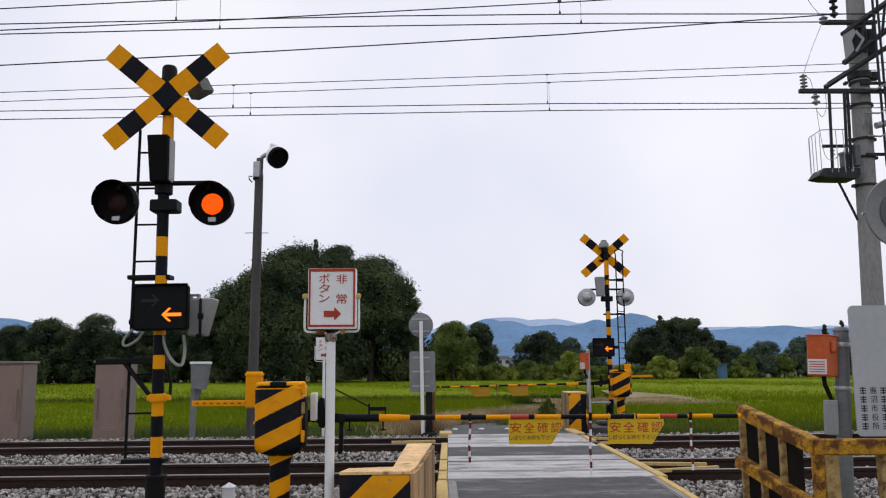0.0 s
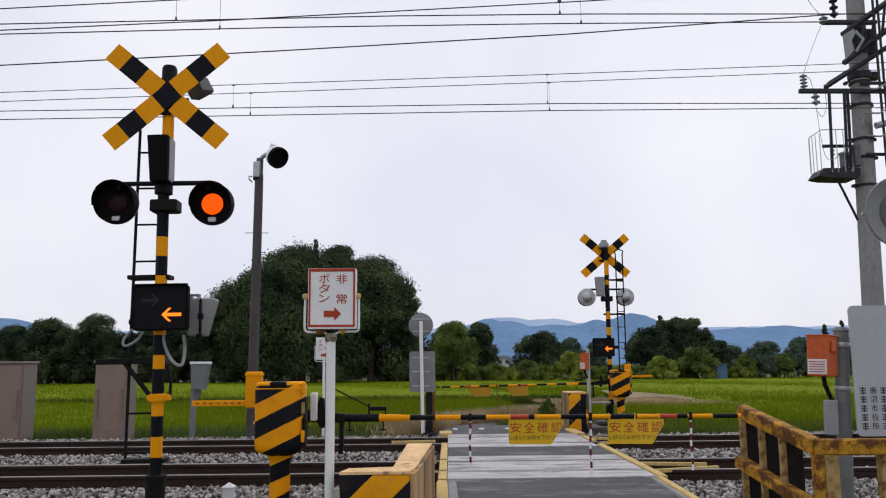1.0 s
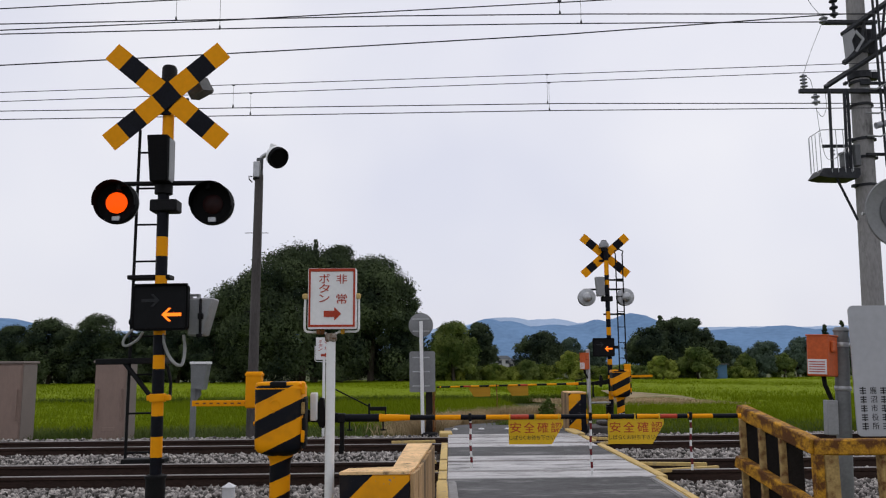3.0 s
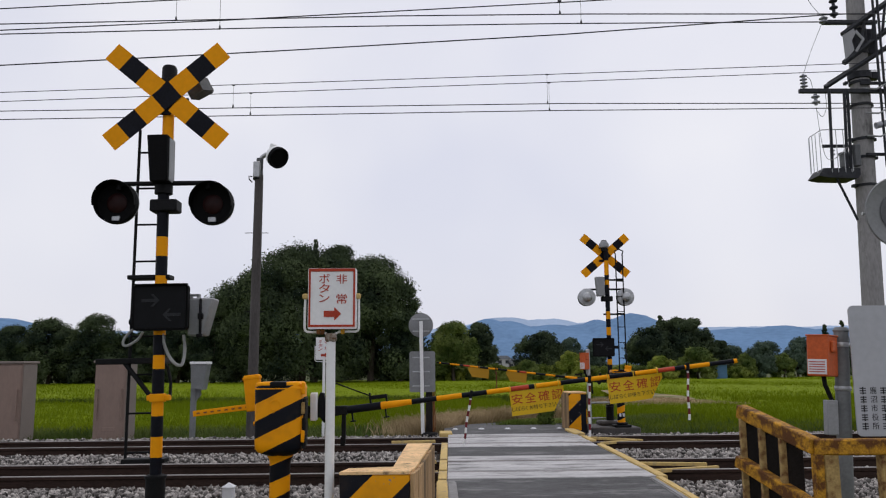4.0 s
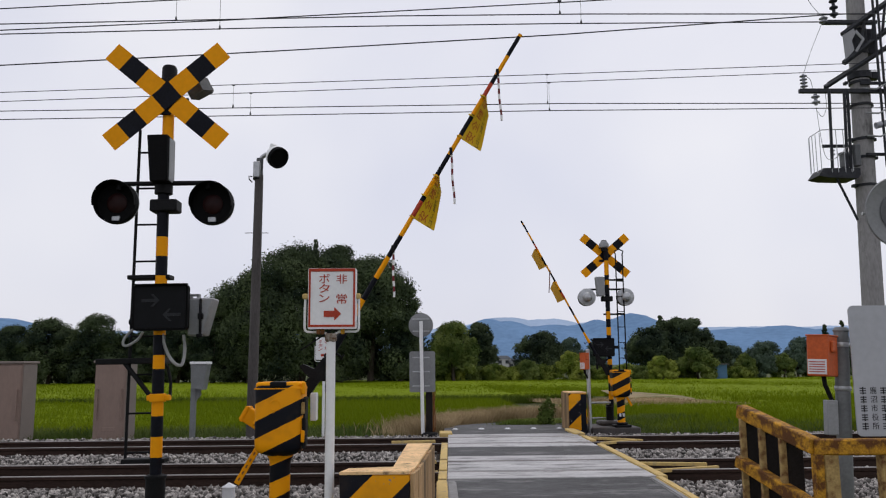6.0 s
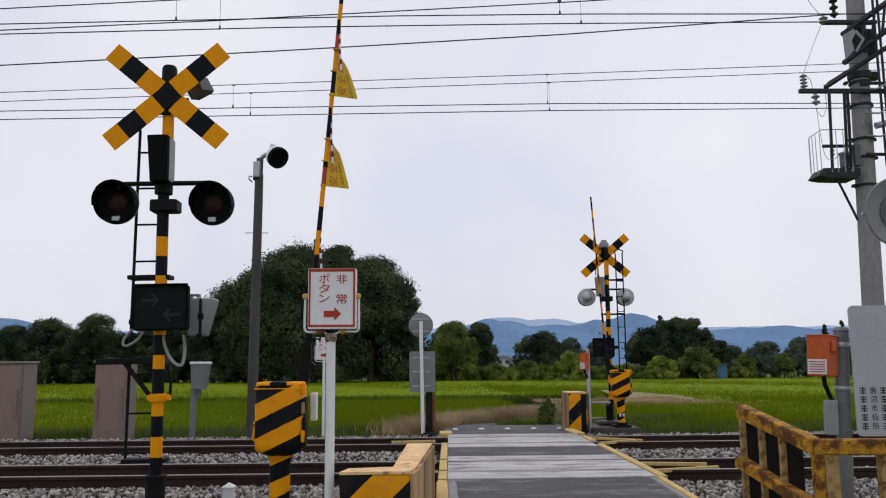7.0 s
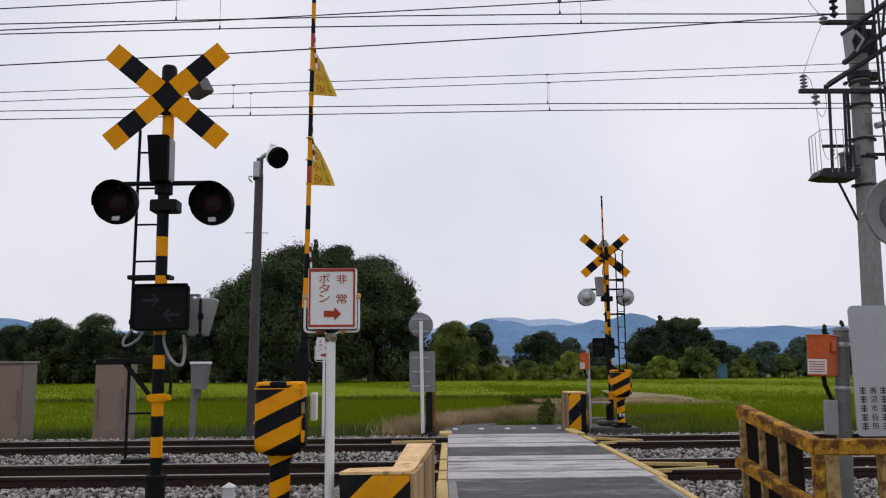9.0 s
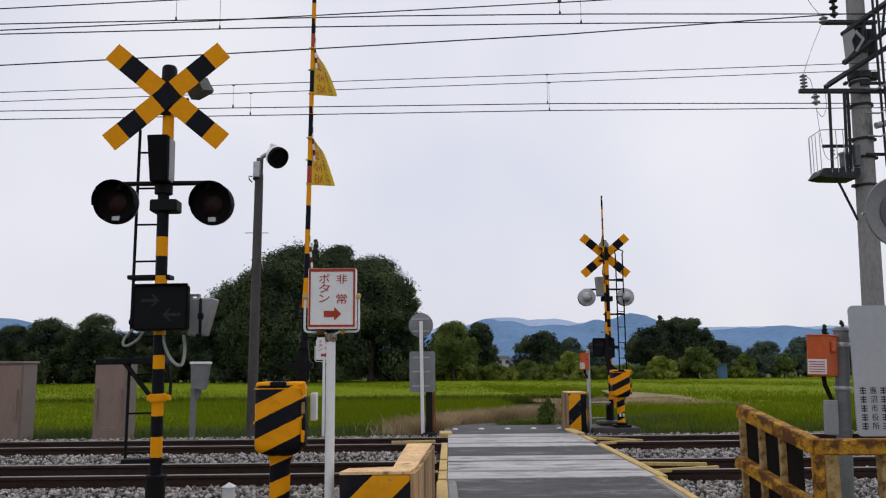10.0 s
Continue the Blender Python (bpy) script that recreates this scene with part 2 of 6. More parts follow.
M_RICE = leafy("rice_leaves", (0.134, 0.180, 0.004), (0.150, 0.198, 0.005), 0.12)
M_RICEBED = surface("rice_canopy", (0.152, 0.204, 0.004), 0.9, scale=0.25, vary=0.12, bump=0.4, bump_scale=9, bump_dist=0.06, spec=0.05)
M_WEED = leafy("dry_weeds", (0.24, 0.18, 0.09), (0.56, 0.43, 0.26), 0.8)
M_PATCH = leafy("fresh_low_grass", (0.09, 0.13, 0.02), (0.2, 0.24, 0.06), 0.8)
M_VERGE = leafy("green_verge_grass", (0.05, 0.085, 0.015), (0.14, 0.17, 0.05), 0.6)
M_DIRT = surface("dry_dirt_track", (0.27, 0.205, 0.115), 0.95, scale=0.9, vary=0.3, stain=(0.11, 0.13, 0.03), stain_amount=0.46, stain_scale=0.5, bump=0.4, bump_scale=20)
# The near-black end puts the crowns' inner shade into the leaf colour.
M_TREEDARK = leafy("shade_patched_dark_foliage", (0.007, 0.0155, 0.0125), (0.108, 0.140, 0.064), 0.3)
M_TREEMID = leafy("mid_green_foliage", (0.03, 0.055, 0.012), (0.21, 0.25, 0.07), 0.45)
M_TREELIGHT = leafy("light_green_foliage", (0.085, 0.125, 0.016), (0.36, 0.39, 0.08), 0.6)
M_TREEHEDGE = leafy("hedge_foliage", (0.045, 0.075, 0.012), (0.22, 0.25, 0.05), 0.7)
# Pale bluish green: the haze before far trees is put into the leaf colour.
M_TREEHAZE = leafy("haze_paled_foliage", (0.045, 0.07, 0.055), (0.11, 0.15, 0.095), 0.2)
M_BARK = surface("bark", (0.06, 0.048, 0.038), 0.9, scale=4, vary=0.35, bump=0.6, bump_scale=12, stretch=(1, 1, 0.3), bump_dist=0.04)
M_BLUE = surface("blue_corrugated_sheet", (0.08, 0.17, 0.30), 0.6, scale=1.5, vary=0.15, bump=0.1)
M_HOUSEWALL = surface("pale_house_wall", (0.5, 0.5, 0.5), 0.8, scale=0.6, vary=0.12, bump=0.05)
M_HOUSEROOF = surface("grey_roof_tiles", (0.22, 0.23, 0.26), 0.7, scale=1.5, vary=0.2, bump=0.2)
M_PANE = surface("window_glass", (0.03, 0.035, 0.04), 0.1, scale=1, vary=0.1, bump=0.0)
# Haze over the ridges is mixed into these colours, paler with distance.
M_MOUNT_A = surface("haze_blue_ridge", (0.15, 0.25, 0.40), 1.0, scale=0.006, vary=0.12, bump=0.0, spec=0.0)
M_MOUNT_B = surface("haze_pale_ridge", (0.36, 0.46, 0.61), 1.0, scale=0.004, vary=0.06, bump=0.0, spec=0.0)


# ---- mesh helpers ----
def finish(name, bm, mats, parent=None, smooth=False):
    me = bpy.data.meshes.new(name)
    bm.to_mesh(me)
    bm.free()
    for m in (mats if isinstance(mats, (list, tuple)) else [mats]):
        me.materials.append(m)
    if smooth:
        me.polygons.foreach_set("use_smooth", [True] * len(me.polygons))
        me.set_sharp_from_angle(angle=radians(40))
    ob = new(name, me)
    ob.parent = parent
    return ob


def part(name, bm, mats, parent, label="", at=None, smooth=True):
    ob = finish(name, bm, mats, parent, smooth)
    if at is not None:
        ob.matrix_basis = at
    return tagged(ob, label)


def thing(name, m, label, category, group="", kind=""):
    ob = new(name)
    ob.empty_display_size = 0.1
    ob.matrix_basis = m
    return tagged(ob, label, category, group, kind)


def lone(name, bm, mats, label, category, m=None, group="", kind="", smooth=True):
    ob = finish(name, bm, mats, None, smooth)
    if m is not None:
        ob.matrix_basis = m
    return tagged(ob, label, category, group, kind)


def box(bm, x0, x1, y0, y1, z0, z1, bevel=0.0, mi=0, m=None, seg=1):
    made = bmesh.ops.create_cube(bm, size=1.0)["verts"]
    for v in made:
        v.co = Vector(((x0 + x1) / 2 + v.co.x * (x1 - x0), (y0 + y1) / 2 + v.co.y * (y1 - y0), (z0 + z1) / 2 + v.co.z * (z1 - z0)))
        if m is not None:
            v.co = m @ v.co
    faces = {f for v in made for f in v.link_faces}
    for f in faces:
        f.material_index = mi
    if bevel:
        edges = {e for v in made for e in v.link_edges}
        bmesh.ops.bevel(bm, geom=list(edges), offset=bevel, segments=seg, affect="EDGES", profile=0.5, material=mi)
    return bm


def tube(bm, p0, p1, r0, r1=None, seg=12, mi=0, caps=True):
    p0, p1 = Vector(p0), Vector(p1)
    r1 = r0 if r1 is None else r1
    axis = p1 - p0
    q = axis.to_track_quat("Z", "Y").to_matrix()
    rings = []
    for p, r in ((p0, r0), (p1, r1)):
        rings.append([bm.verts.new(p + q @ Vector((r * math.cos(2 * math.pi * i / seg), r * math.sin(2 * math.pi * i / seg), 0))) for i in range(seg)])
    for i in range(seg):
        j = (i + 1) % seg
        bm.faces.new((rings[0][i], rings[0][j], rings[1][j], rings[1][i])).material_index = mi
    if caps:
        bm.faces.new(rings[0][::-1]).material_index = mi
        bm.faces.new(rings[1]).material_index = mi
    return bm


def lathe(bm, prof, seg=24, mi=0, m=None):
    """Turns a profile of (radius, height) about the z axis, closed at both ends; m places it."""
    m = m or Matrix()
    rings = []
    for r, z in prof:
        rings.append([bm.verts.new(m @ Vector((max(r, 1e-4) * math.cos(2 * math.pi * i / seg), max(r, 1e-4) * math.sin(2 * math.pi * i / seg), z))) for i in range(seg)])
    for a, b in zip(rings, rings[1:]):
        for i in range(seg):
            j = (i + 1) % seg
            bm.faces.new((a[i], a[j], b[j], b[i])).material_index = mi
    bm.faces.new(rings[0][::-1]).material_index = mi
    bm.faces.new(rings[-1]).material_index = mi
    return bm


def pipe(bm, pts, r, seg=8, mi=0):
    """A bent pipe or cable through points."""
    pts = [Vector(p) for p in pts]
    rings = []
    for k, p in enumerate(pts):
        d = (pts[min(k + 1, len(pts) - 1)] - pts[max(k - 1, 0)]).normalized()
        q = d.to_track_quat("Z", "Y").to_matrix()
        rings.append([bm.verts.new(p + q @ Vector((r * math.cos(2 * math.pi * i / seg), r * math.sin(2 * math.pi * i / seg), 0))) for i in range(seg)])
    for a, b in zip(rings, rings[1:]):
        best = min(range(seg), key=lambda s: sum((a[i].co - b[(i + s) % seg].co).length for i in range(seg)))
        for i in range(seg):
            j = (i + 1) % seg
            bm.faces.new((a[i], a[j], b[(j + best) % seg], b[(i + best) % seg])).material_index = mi
    bm.faces.new(rings[0][::-1]).material_index = mi
    bm.faces.new(rings[-1]).material_index = mi
    return bm


def eased(pts, n=5):
    """More points on a smooth curve through the given ones."""
    p = [Vector(q) for q in pts]
    p = [p[0] * 2 - p[1]] + p + [p[-1] * 2 - p[-2]]
    out = []
    for a, b, c, d in zip(p, p[1:], p[2:], p[3:]):
        for i in range(n):
            t = i / n
            out.append(0.5 * (b * 2 + (c - a) * t + (a * 2 - b * 5 + c * 4 - d) * t * t + (b * 3 - a - c * 3 + d) * t ** 3))
    return out + [p[-2]]


def banded(bm, runs, seg=18):
    """One pipe through (point, radius, paint of the stretch before it)."""
    rings = []
    axis = (Vector(runs[-1][0]) - Vector(runs[0][0])).to_track_quat("Z", "Y").to_matrix()
    for c, r, mi in runs:
        ring = [bm.verts.new(Vector(c) + axis @ Vector((r * math.cos(2 * math.pi * i / seg), r * math.sin(2 * math.pi * i / seg), 0))) for i in range(seg)]
        if rings:
            for i in range(seg):
                j = (i + 1) % seg
                bm.faces.new((rings[-1][i], rings[-1][j], ring[j], ring[i])).material_index = mi
        rings.append(ring)
    bm.faces.new(rings[0][::-1]).material_index = runs[1][2]
    bm.faces.new(rings[-1]).material_index = runs[-1][2]
    return bm


def plate(bm, pts, y0, y1, mi=0):
    """A flat plate of outline pts in x and z, from depth y0 to y1."""
    f = [bm.verts.new((x, y0, z)) for x, z in pts]
    b = [bm.verts.new((x, y1, z)) for x, z in pts]
    n = len(pts)
    bm.faces.new(f).material_index = mi
    bm.faces.new(b[::-1]).material_index = mi
    for i in range(n):
        j = (i + 1) % n
        bm.faces.new((f[j], f[i], b[i], b[j])).material_index = mi
    bmesh.ops.recalc_face_normals(bm, faces=bm.faces[:])
    return bm


def loft_box(bm, rings, cx, cy):
    """A rounded upright box through rings of (half width, half depth, corner radius, height)."""
    made = [[bm.verts.new((cx + x, cy + y, z)) for x, y in round_rect(-hx, hx, -hy, hy, r, 5)] for hx, hy, r, z in rings]
    for a, b in zip(made, made[1:]):
        for i in range(len(a)):
            j = (i + 1) % len(a)
            bm.faces.new((a[i], a[j], b[j], b[i]))
    bm.faces.new(made[0][::-1])
    bm.faces.new(made[-1])
    return bm


def round_rect(x0, x1, z0, z1, r, n=5):
    out = []
    for cx, cz, a0 in ((x1 - r, z1 - r, 0), (x0 + r, z1 - r, 90), (x0 + r, z0 + r, 180), (x1 - r, z0 + r, 270)):
        for i in range(n + 1):
            a = radians(a0 + 90 * i / n)
            out.append((cx + r * math.cos(a), cz + r * math.sin(a)))
    return out


def letters(bm, text, x, z, size, y, mi=0, width=None, bold=0.006):
    """Writing in the built-in font, centred on (x, z) on a face that looks towards -y."""
    c = bpy.data.curves.new("writing", "FONT")
    c.body, c.size, c.extrude, c.resolution_u, c.offset = text, 1.0, 0.0, 2, bold
    ob = bpy.data.objects.new("writing", c)
    scene.collection.objects.link(ob)
    me = bpy.data.meshes.new_from_object(ob.evaluated_get(bpy.context.evaluated_depsgraph_get()))
    bpy.data.objects.remove(ob)
    bpy.data.curves.remove(c)
    co = np.array([v.co[:] for v in me.vertices])
    lo, hi = co.min(0), co.max(0)
    sx = (width / (hi[0] - lo[0])) if width else size / (hi[1] - lo[1])
    sz = size / (hi[1] - lo[1])
    vs = [bm.verts.new((x + (p[0] - (lo[0] + hi[0]) / 2) * sx, y, z + (p[1] - (lo[1] + hi[1]) / 2) * sz)) for p in co]
    for p in me.polygons:
        try:
            bm.faces.new([vs[i] for i in p.vertices]).material_index = mi
        except ValueError:
            pass
    bpy.data.meshes.remove(me)
    return bm


def from_arrays(name, verts, faces, mats, parent=None):
    """A mesh object out of computed arrays of equal-sided faces."""
    me = bpy.data.meshes.new(name)
    nv, (nf, k) = len(verts), faces.shape
    me.vertices.add(nv)
    me.vertices.foreach_set("co", np.asarray(verts, dtype=np.float32).ravel())
    me.loops.add(nf * k)
    me.loops.foreach_set("vertex_index", faces.astype(np.int32).ravel())
    me.polygons.add(nf)
    me.polygons.foreach_set("loop_start", np.arange(0, nf * k, k, dtype=np.int32))
    me.update(calc_edges=True)
    for m in (mats if isinstance(mats, (list, tuple)) else [mats]):
        me.materials.append(m)
    ob = new(name, me)
    ob.parent = parent
    return ob


B = bmesh.new

# ---- ground, tracks and road ----
RAIL_Y = (9.47, 10.53, 12.85, 13.92)
TRACK_Y = (10.0, 13.385)
SLAB_Y = ((8.9, 11.05), (12.3, 14.5))


def road_x(y):
    """The left and right edge of the road at depth y."""
    return 0.262 + 0.033 * (y - 9.0), 2.525 + 0.028 * (y - 9.0)


def build_ground():
    bm = B()
    ys = [-40, -6, 5.5, 7.6, 15.6, 16.6, 30, 120, 600, 3500]
    zs = [-0.35, -0.25, -0.22, -0.24, -0.3, -0.34, -0.5, -0.5, -0.5, -0.5]
    xs = [-3500, -400, -60, -20, 0, 20, 60, 400, 3500]
    grid = [[bm.verts.new((x, y, z)) for x in xs] for y, z in zip(ys, zs)]
    for a, b in zip(grid, grid[1:]):
        for i in range(len(xs) - 1):
            bm.faces.new((a[i], a[i + 1], b[i + 1], b[i]))
    lone("ground", bm, M_GROUND, "flat weedy farm soil reaching the horizon", "ground", kind="structure")
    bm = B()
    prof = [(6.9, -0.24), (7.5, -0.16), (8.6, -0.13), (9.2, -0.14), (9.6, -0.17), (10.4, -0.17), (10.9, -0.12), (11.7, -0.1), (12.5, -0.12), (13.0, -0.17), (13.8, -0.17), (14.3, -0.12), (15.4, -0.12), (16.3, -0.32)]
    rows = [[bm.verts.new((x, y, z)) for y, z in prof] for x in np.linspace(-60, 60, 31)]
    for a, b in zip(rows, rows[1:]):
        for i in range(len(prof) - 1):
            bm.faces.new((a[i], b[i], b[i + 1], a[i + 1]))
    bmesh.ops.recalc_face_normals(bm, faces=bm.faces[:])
    lone("track_bed", bm, M_BALLASTBED, "brown crushed-stone bed under both tracks, darkened for shade between stones", "track bed", kind="structure")


def bed_z(y):
    ys = [6.9, 7.5, 8.6, 9.2, 9.6, 10.4, 10.9, 11.7, 12.5, 13.0, 13.8, 14.3, 15.4, 16.3]
    zs = [-0.24, -0.16, -0.13, -0.14, -0.17, -0.17, -0.12, -0.1, -0.12, -0.17, -0.17, -0.12, -0.12, -0.32]
    return np.interp(y, ys, zs)


def build_ballast():
    rng = np.random.default_rng(4)
    ico = bmesh.new()
    bmesh.ops.create_icosphere(ico, subdivisions=1, radius=1.0)
    ico.verts.ensure_lookup_table()
    bv = np.array([v.co[:] for v in ico.verts])
    bf = np.array([[v.index for v in f.verts] for f in ico.faces])
    ico.free()
    spots = []
    for y0, y1, n in ((7.1, 9.4, 16000), (9.55, 10.45, 1200), (10.62, 12.75, 12000), (12.95, 13.8, 900), (14.0, 15.9, 8000)):
        x = rng.uniform(-9, 10, n) if y0 < 10 else rng.uniform(-11, 11, n)
        y = rng.uniform(y0, y1, n)
        spots.append(np.stack([x, y], 1))
    s = np.concatenate(spots)
    lo, hi = 0.262 + 0.033 * (s[:, 1] - 9) - 0.17, 2.525 + 0.028 * (s[:, 1] - 9) + 0.17
    s = s[(s[:, 0] < lo) | (s[:, 0] > hi)]
    n = len(s)
    r = rng.uniform(0.014, 0.034, n)
    sc = rng.uniform(0.65, 1.25, (n, 1, 3)) * r[:, None, None]
    ang = rng.uniform(0, 6.28, n)
    v = bv[None] * rng.uniform(0.5, 1.32, (n, len(bv), 1)) * sc
    c, q = np.cos(ang)[:, None], np.sin(ang)[:, None]
    x, y = v[..., 0] * c - v[..., 1] * q, v[..., 0] * q + v[..., 1] * c
    z = bed_z(s[:, 1])[:, None] + v[..., 2] + rng.uniform(0.0, 0.03, (n, 1))
    vs = np.stack([x + s[:, :1], y + s[:, 1:], z], 2).reshape(-1, 3)
    fs = (bf[None] + (np.arange(n) * len(bv))[:, None, None]).reshape(-1, 3)
    tagged(from_arrays("ballast", vs, fs, M_STONE), "loose grey and brown crushed ballast stones", "ballast", kind="stuff")


def build_tracks():
    half = [(0.062, -0.155), (0.062, -0.143), (0.012, -0.125), (0.009, -0.05), (0.032, -0.038), (0.033, -0.008)]
    out = half + [(-y, z) for y, z in half[::-1]]
    for k in (0, 1):
        track = thing("railway_track", Matrix(), "rusty brown railway track on ballast, running straight", "railway track", "pair of tracks", "structure")
        for y in RAIL_Y[2 * k:2 * k + 2]:
            bm = B()
            a = [bm.verts.new((-60, y + p, z)) for p, z in out]
            b = [bm.verts.new((60, y + p, z)) for p, z in out]
            for i in range(len(out)):
                j = (i + 1) % len(out)
                bm.faces.new((a[i], a[j], b[j], b[i]))
            bmesh.ops.recalc_face_normals(bm, faces=bm.faces[:])
            rail = part("rail", bm, M_RAIL, track, smooth=False)
            bm = B()
            box(bm, -60, 60, y - 0.031, y + 0.031, -0.012, 0.0, 0.004)
            part("rail_head", bm, M_RAILTOP, rail, "polished steel running surface", smooth=False)
        bm = B()
        box(bm, -0.11, 0.11, -1.0, 1.0, -0.1, 0.08, 0.02)
        for f in bm.faces:
            f.material_index = 0
        first = part("sleeper", bm, M_SLEEPER, track, at=Matrix.Translation((-20.0, TRACK_Y[k], -0.24)), smooth=False)
        for i in range(1, 66):
            s = new("sleeper", first.data)
            s.parent = track
            s.matrix_basis = Matrix.Translation((-20.0 + 0.62 * i, TRACK_Y[k], -0.24))


def strip(bm, y0, y1, n, fl, fr, z, dz=0.02, mi=0):
    """A slab between two edge curves fl(y), fr(y)."""
    ys = np.linspace(y0, y1, n)
    top = [[bm.verts.new((fx(y), y, z(y))) for fx in (fl, fr)] for y in ys]
    bot = [[bm.verts.new((fx(y), y, z(y) - dz)) for fx in (fl, fr)] for y in ys]
    for i in range(n - 1):
        for q in ((top[i][0], top[i][1], top[i + 1][1], top[i + 1][0]), (bot[i][0], bot[i + 1][0], bot[i + 1][1], bot[i][1]),
                  (top[i][0], top[i + 1][0], bot[i + 1][0], bot[i][0]), (top[i][1], bot[i][1], bot[i + 1][1], top[i + 1][1])):
            bm.faces.new(q).material_index = mi
    for k in (0, n - 1):
        bm.faces.new((top[k][0], top[k][1], bot[k][1], bot[k][0])).material_index = mi
    bmesh.ops.recalc_face_normals(bm, faces=bm.faces[:])
    return bm


def build_road():
    road = thing("road", Matrix(), "narrow worn asphalt lane crossing the tracks", "road", kind="structure")
    near_z = lambda y: max(-0.2, -0.004 - 0.012 * max(0.0, 7.5 - y))
    bm = B()
    strip(bm, -39, 8.88, 90, lambda y: road_x(max(y, 0.0))[0] - 0.02, lambda y: road_x(max(y, 0.0))[1] - 0.08 * (9 - max(y, 6)), near_z, 0.3)
    part("asphalt", bm, M_ASPHALT, road, "worn grey asphalt", smooth=False)
    bm = B()
    strip(bm, 11.07, 12.28, 6, lambda y: road_x(y)[0], lambda y: road_x(y)[1], lambda y: -0.006, 0.25)
    part("asphalt", bm, M_ASPHALT, road, "worn grey asphalt", smooth=False)
    # beyond the tracks the lane narrows to a track that bends away to the right
    mid = lambda y: 1.64 + 0.03 * (y - 15) + 0.25 * max(0.0, y - 17) ** 1.6
    wid = lambda y: 1.25 - 0.3 * min(max(0.0, y - 17.0), 2.2)
    bm = B()
    strip(bm, 14.52, 21.5, 30, lambda y: mid(y) - wid(y), lambda y: mid(y) + wid(y), lambda y: -0.006 - 0.028 * max(0, y - 15.4), 0.3)
    part("asphalt", bm, M_ASPHALT, road, "cracked old asphalt", smooth=False)
    # crossing slabs, board by board between and beside the rails
    for lo, hi in SLAB_Y:
        rails = [y for y in RAIL_Y if lo < y < hi]
        mid_y = (rails[0] + rails[1]) / 2
        spans = [(lo, rails[0] - 0.07), (rails[0] + 0.085, mid_y - 0.16), (mid_y - 0.15, mid_y + 0.15), (mid_y + 0.16, rails[1] - 0.085), (rails[1] + 0.07, hi)]
        for y0, y1 in spans:
            bm = B()
            h = random.uniform(-0.004, 0.004)
            strip(bm, y0, y1, 2, lambda y: road_x(y)[0], lambda y: road_x(y)[1], lambda y: h, 0.14)
            bmesh.ops.bevel(bm, geom=bm.edges[:], offset=0.006, segments=1, affect="EDGES")
            part("slab", bm, M_PANEL, road, "pale weathered crossing slab", smooth=False)
    # yellow edge boards, side by side along both edges
    for y0, y1, side in [(8.80, 9.40, 0), (9.56, 10.45, 0), (10.61, 12.45, 0), (12.47, 12.78, 0), (8.84, 10.7, 1), (10.72, 12.40, 1), (13.02, 13.80, 1), (12.96, 13.01, 1)]:
        bm = B()
        w = (-0.098, -0.004) if side == 0 else (0.004, 0.098)
        strip(bm, y0, y1, 3, lambda y: road_x(y)[side] + w[0], lambda y: road_x(y)[side] + w[1], lambda y: 0.018, 0.16)
        bmesh.ops.bevel(bm, geom=bm.edges[:], offset=0.007, segments=1, affect="EDGES")
        part("edge_board", bm, M_KERB, road, "faded yellow edge board", smooth=False)
    # near kerbs: a yellow strip with a bare concrete shoulder beside the asphalt
    for xa, xb, y0, y1, mat, z in ((0.117, 0.225, 5.4, 8.62, M_KERB, 0.024), (0.227, 0.318, 5.4, 8.60, M_CONCRETE, 0.016), (2.385, 2.470, 5.4, 8.76, M_KERB, 0.020), (2.318, 2.383, 5.4, 8.74, M_CONCRETE, 0.014)):
        bm = B()
        lean = 0.02 if xa < 1 else 0.056
        strip(bm, y0, y1, 4, lambda y: xa + lean * (y - 7.4), lambda y: xb + lean * (y - 7.4), lambda y: z - 0.012 * max(0.0, 7.5 - y), 0.2)
        bmesh.ops.bevel(bm, geom=bm.edges[:], offset=0.010, segments=2, affect="EDGES")
        part("kerb", bm, mat, road, "faded yellow kerb strip" if mat is M_KERB else "bare concrete shoulder", smooth=False)
    # pale end blocks at the far corners of the crossing
    for x0, x1, y0, y1 in ((0.30, 0.52, 14.42, 14.95), (2.62, 2.80, 14.2, 15.2)):
        bm = B()
        box(bm, x0, x1, y0, y1, -0.14, 0.03, 0.015, seg=2)
        part("end_block", bm, M_KERB, road, "faded yellow end block", smooth=False)
    # small road studs across the far edge
    for i in range(5):
        bm = B()
        lathe(bm, [(0.055, 0), (0.055, 0.012), (0.035, 0.028), (0.0, 0.03)], 12)
        part("road_stud", bm, M_SIGNWHITE, road, "pale round road stud", at=Matrix.Translation((0.62 + 0.5 * i, 15.75, -0.02)))


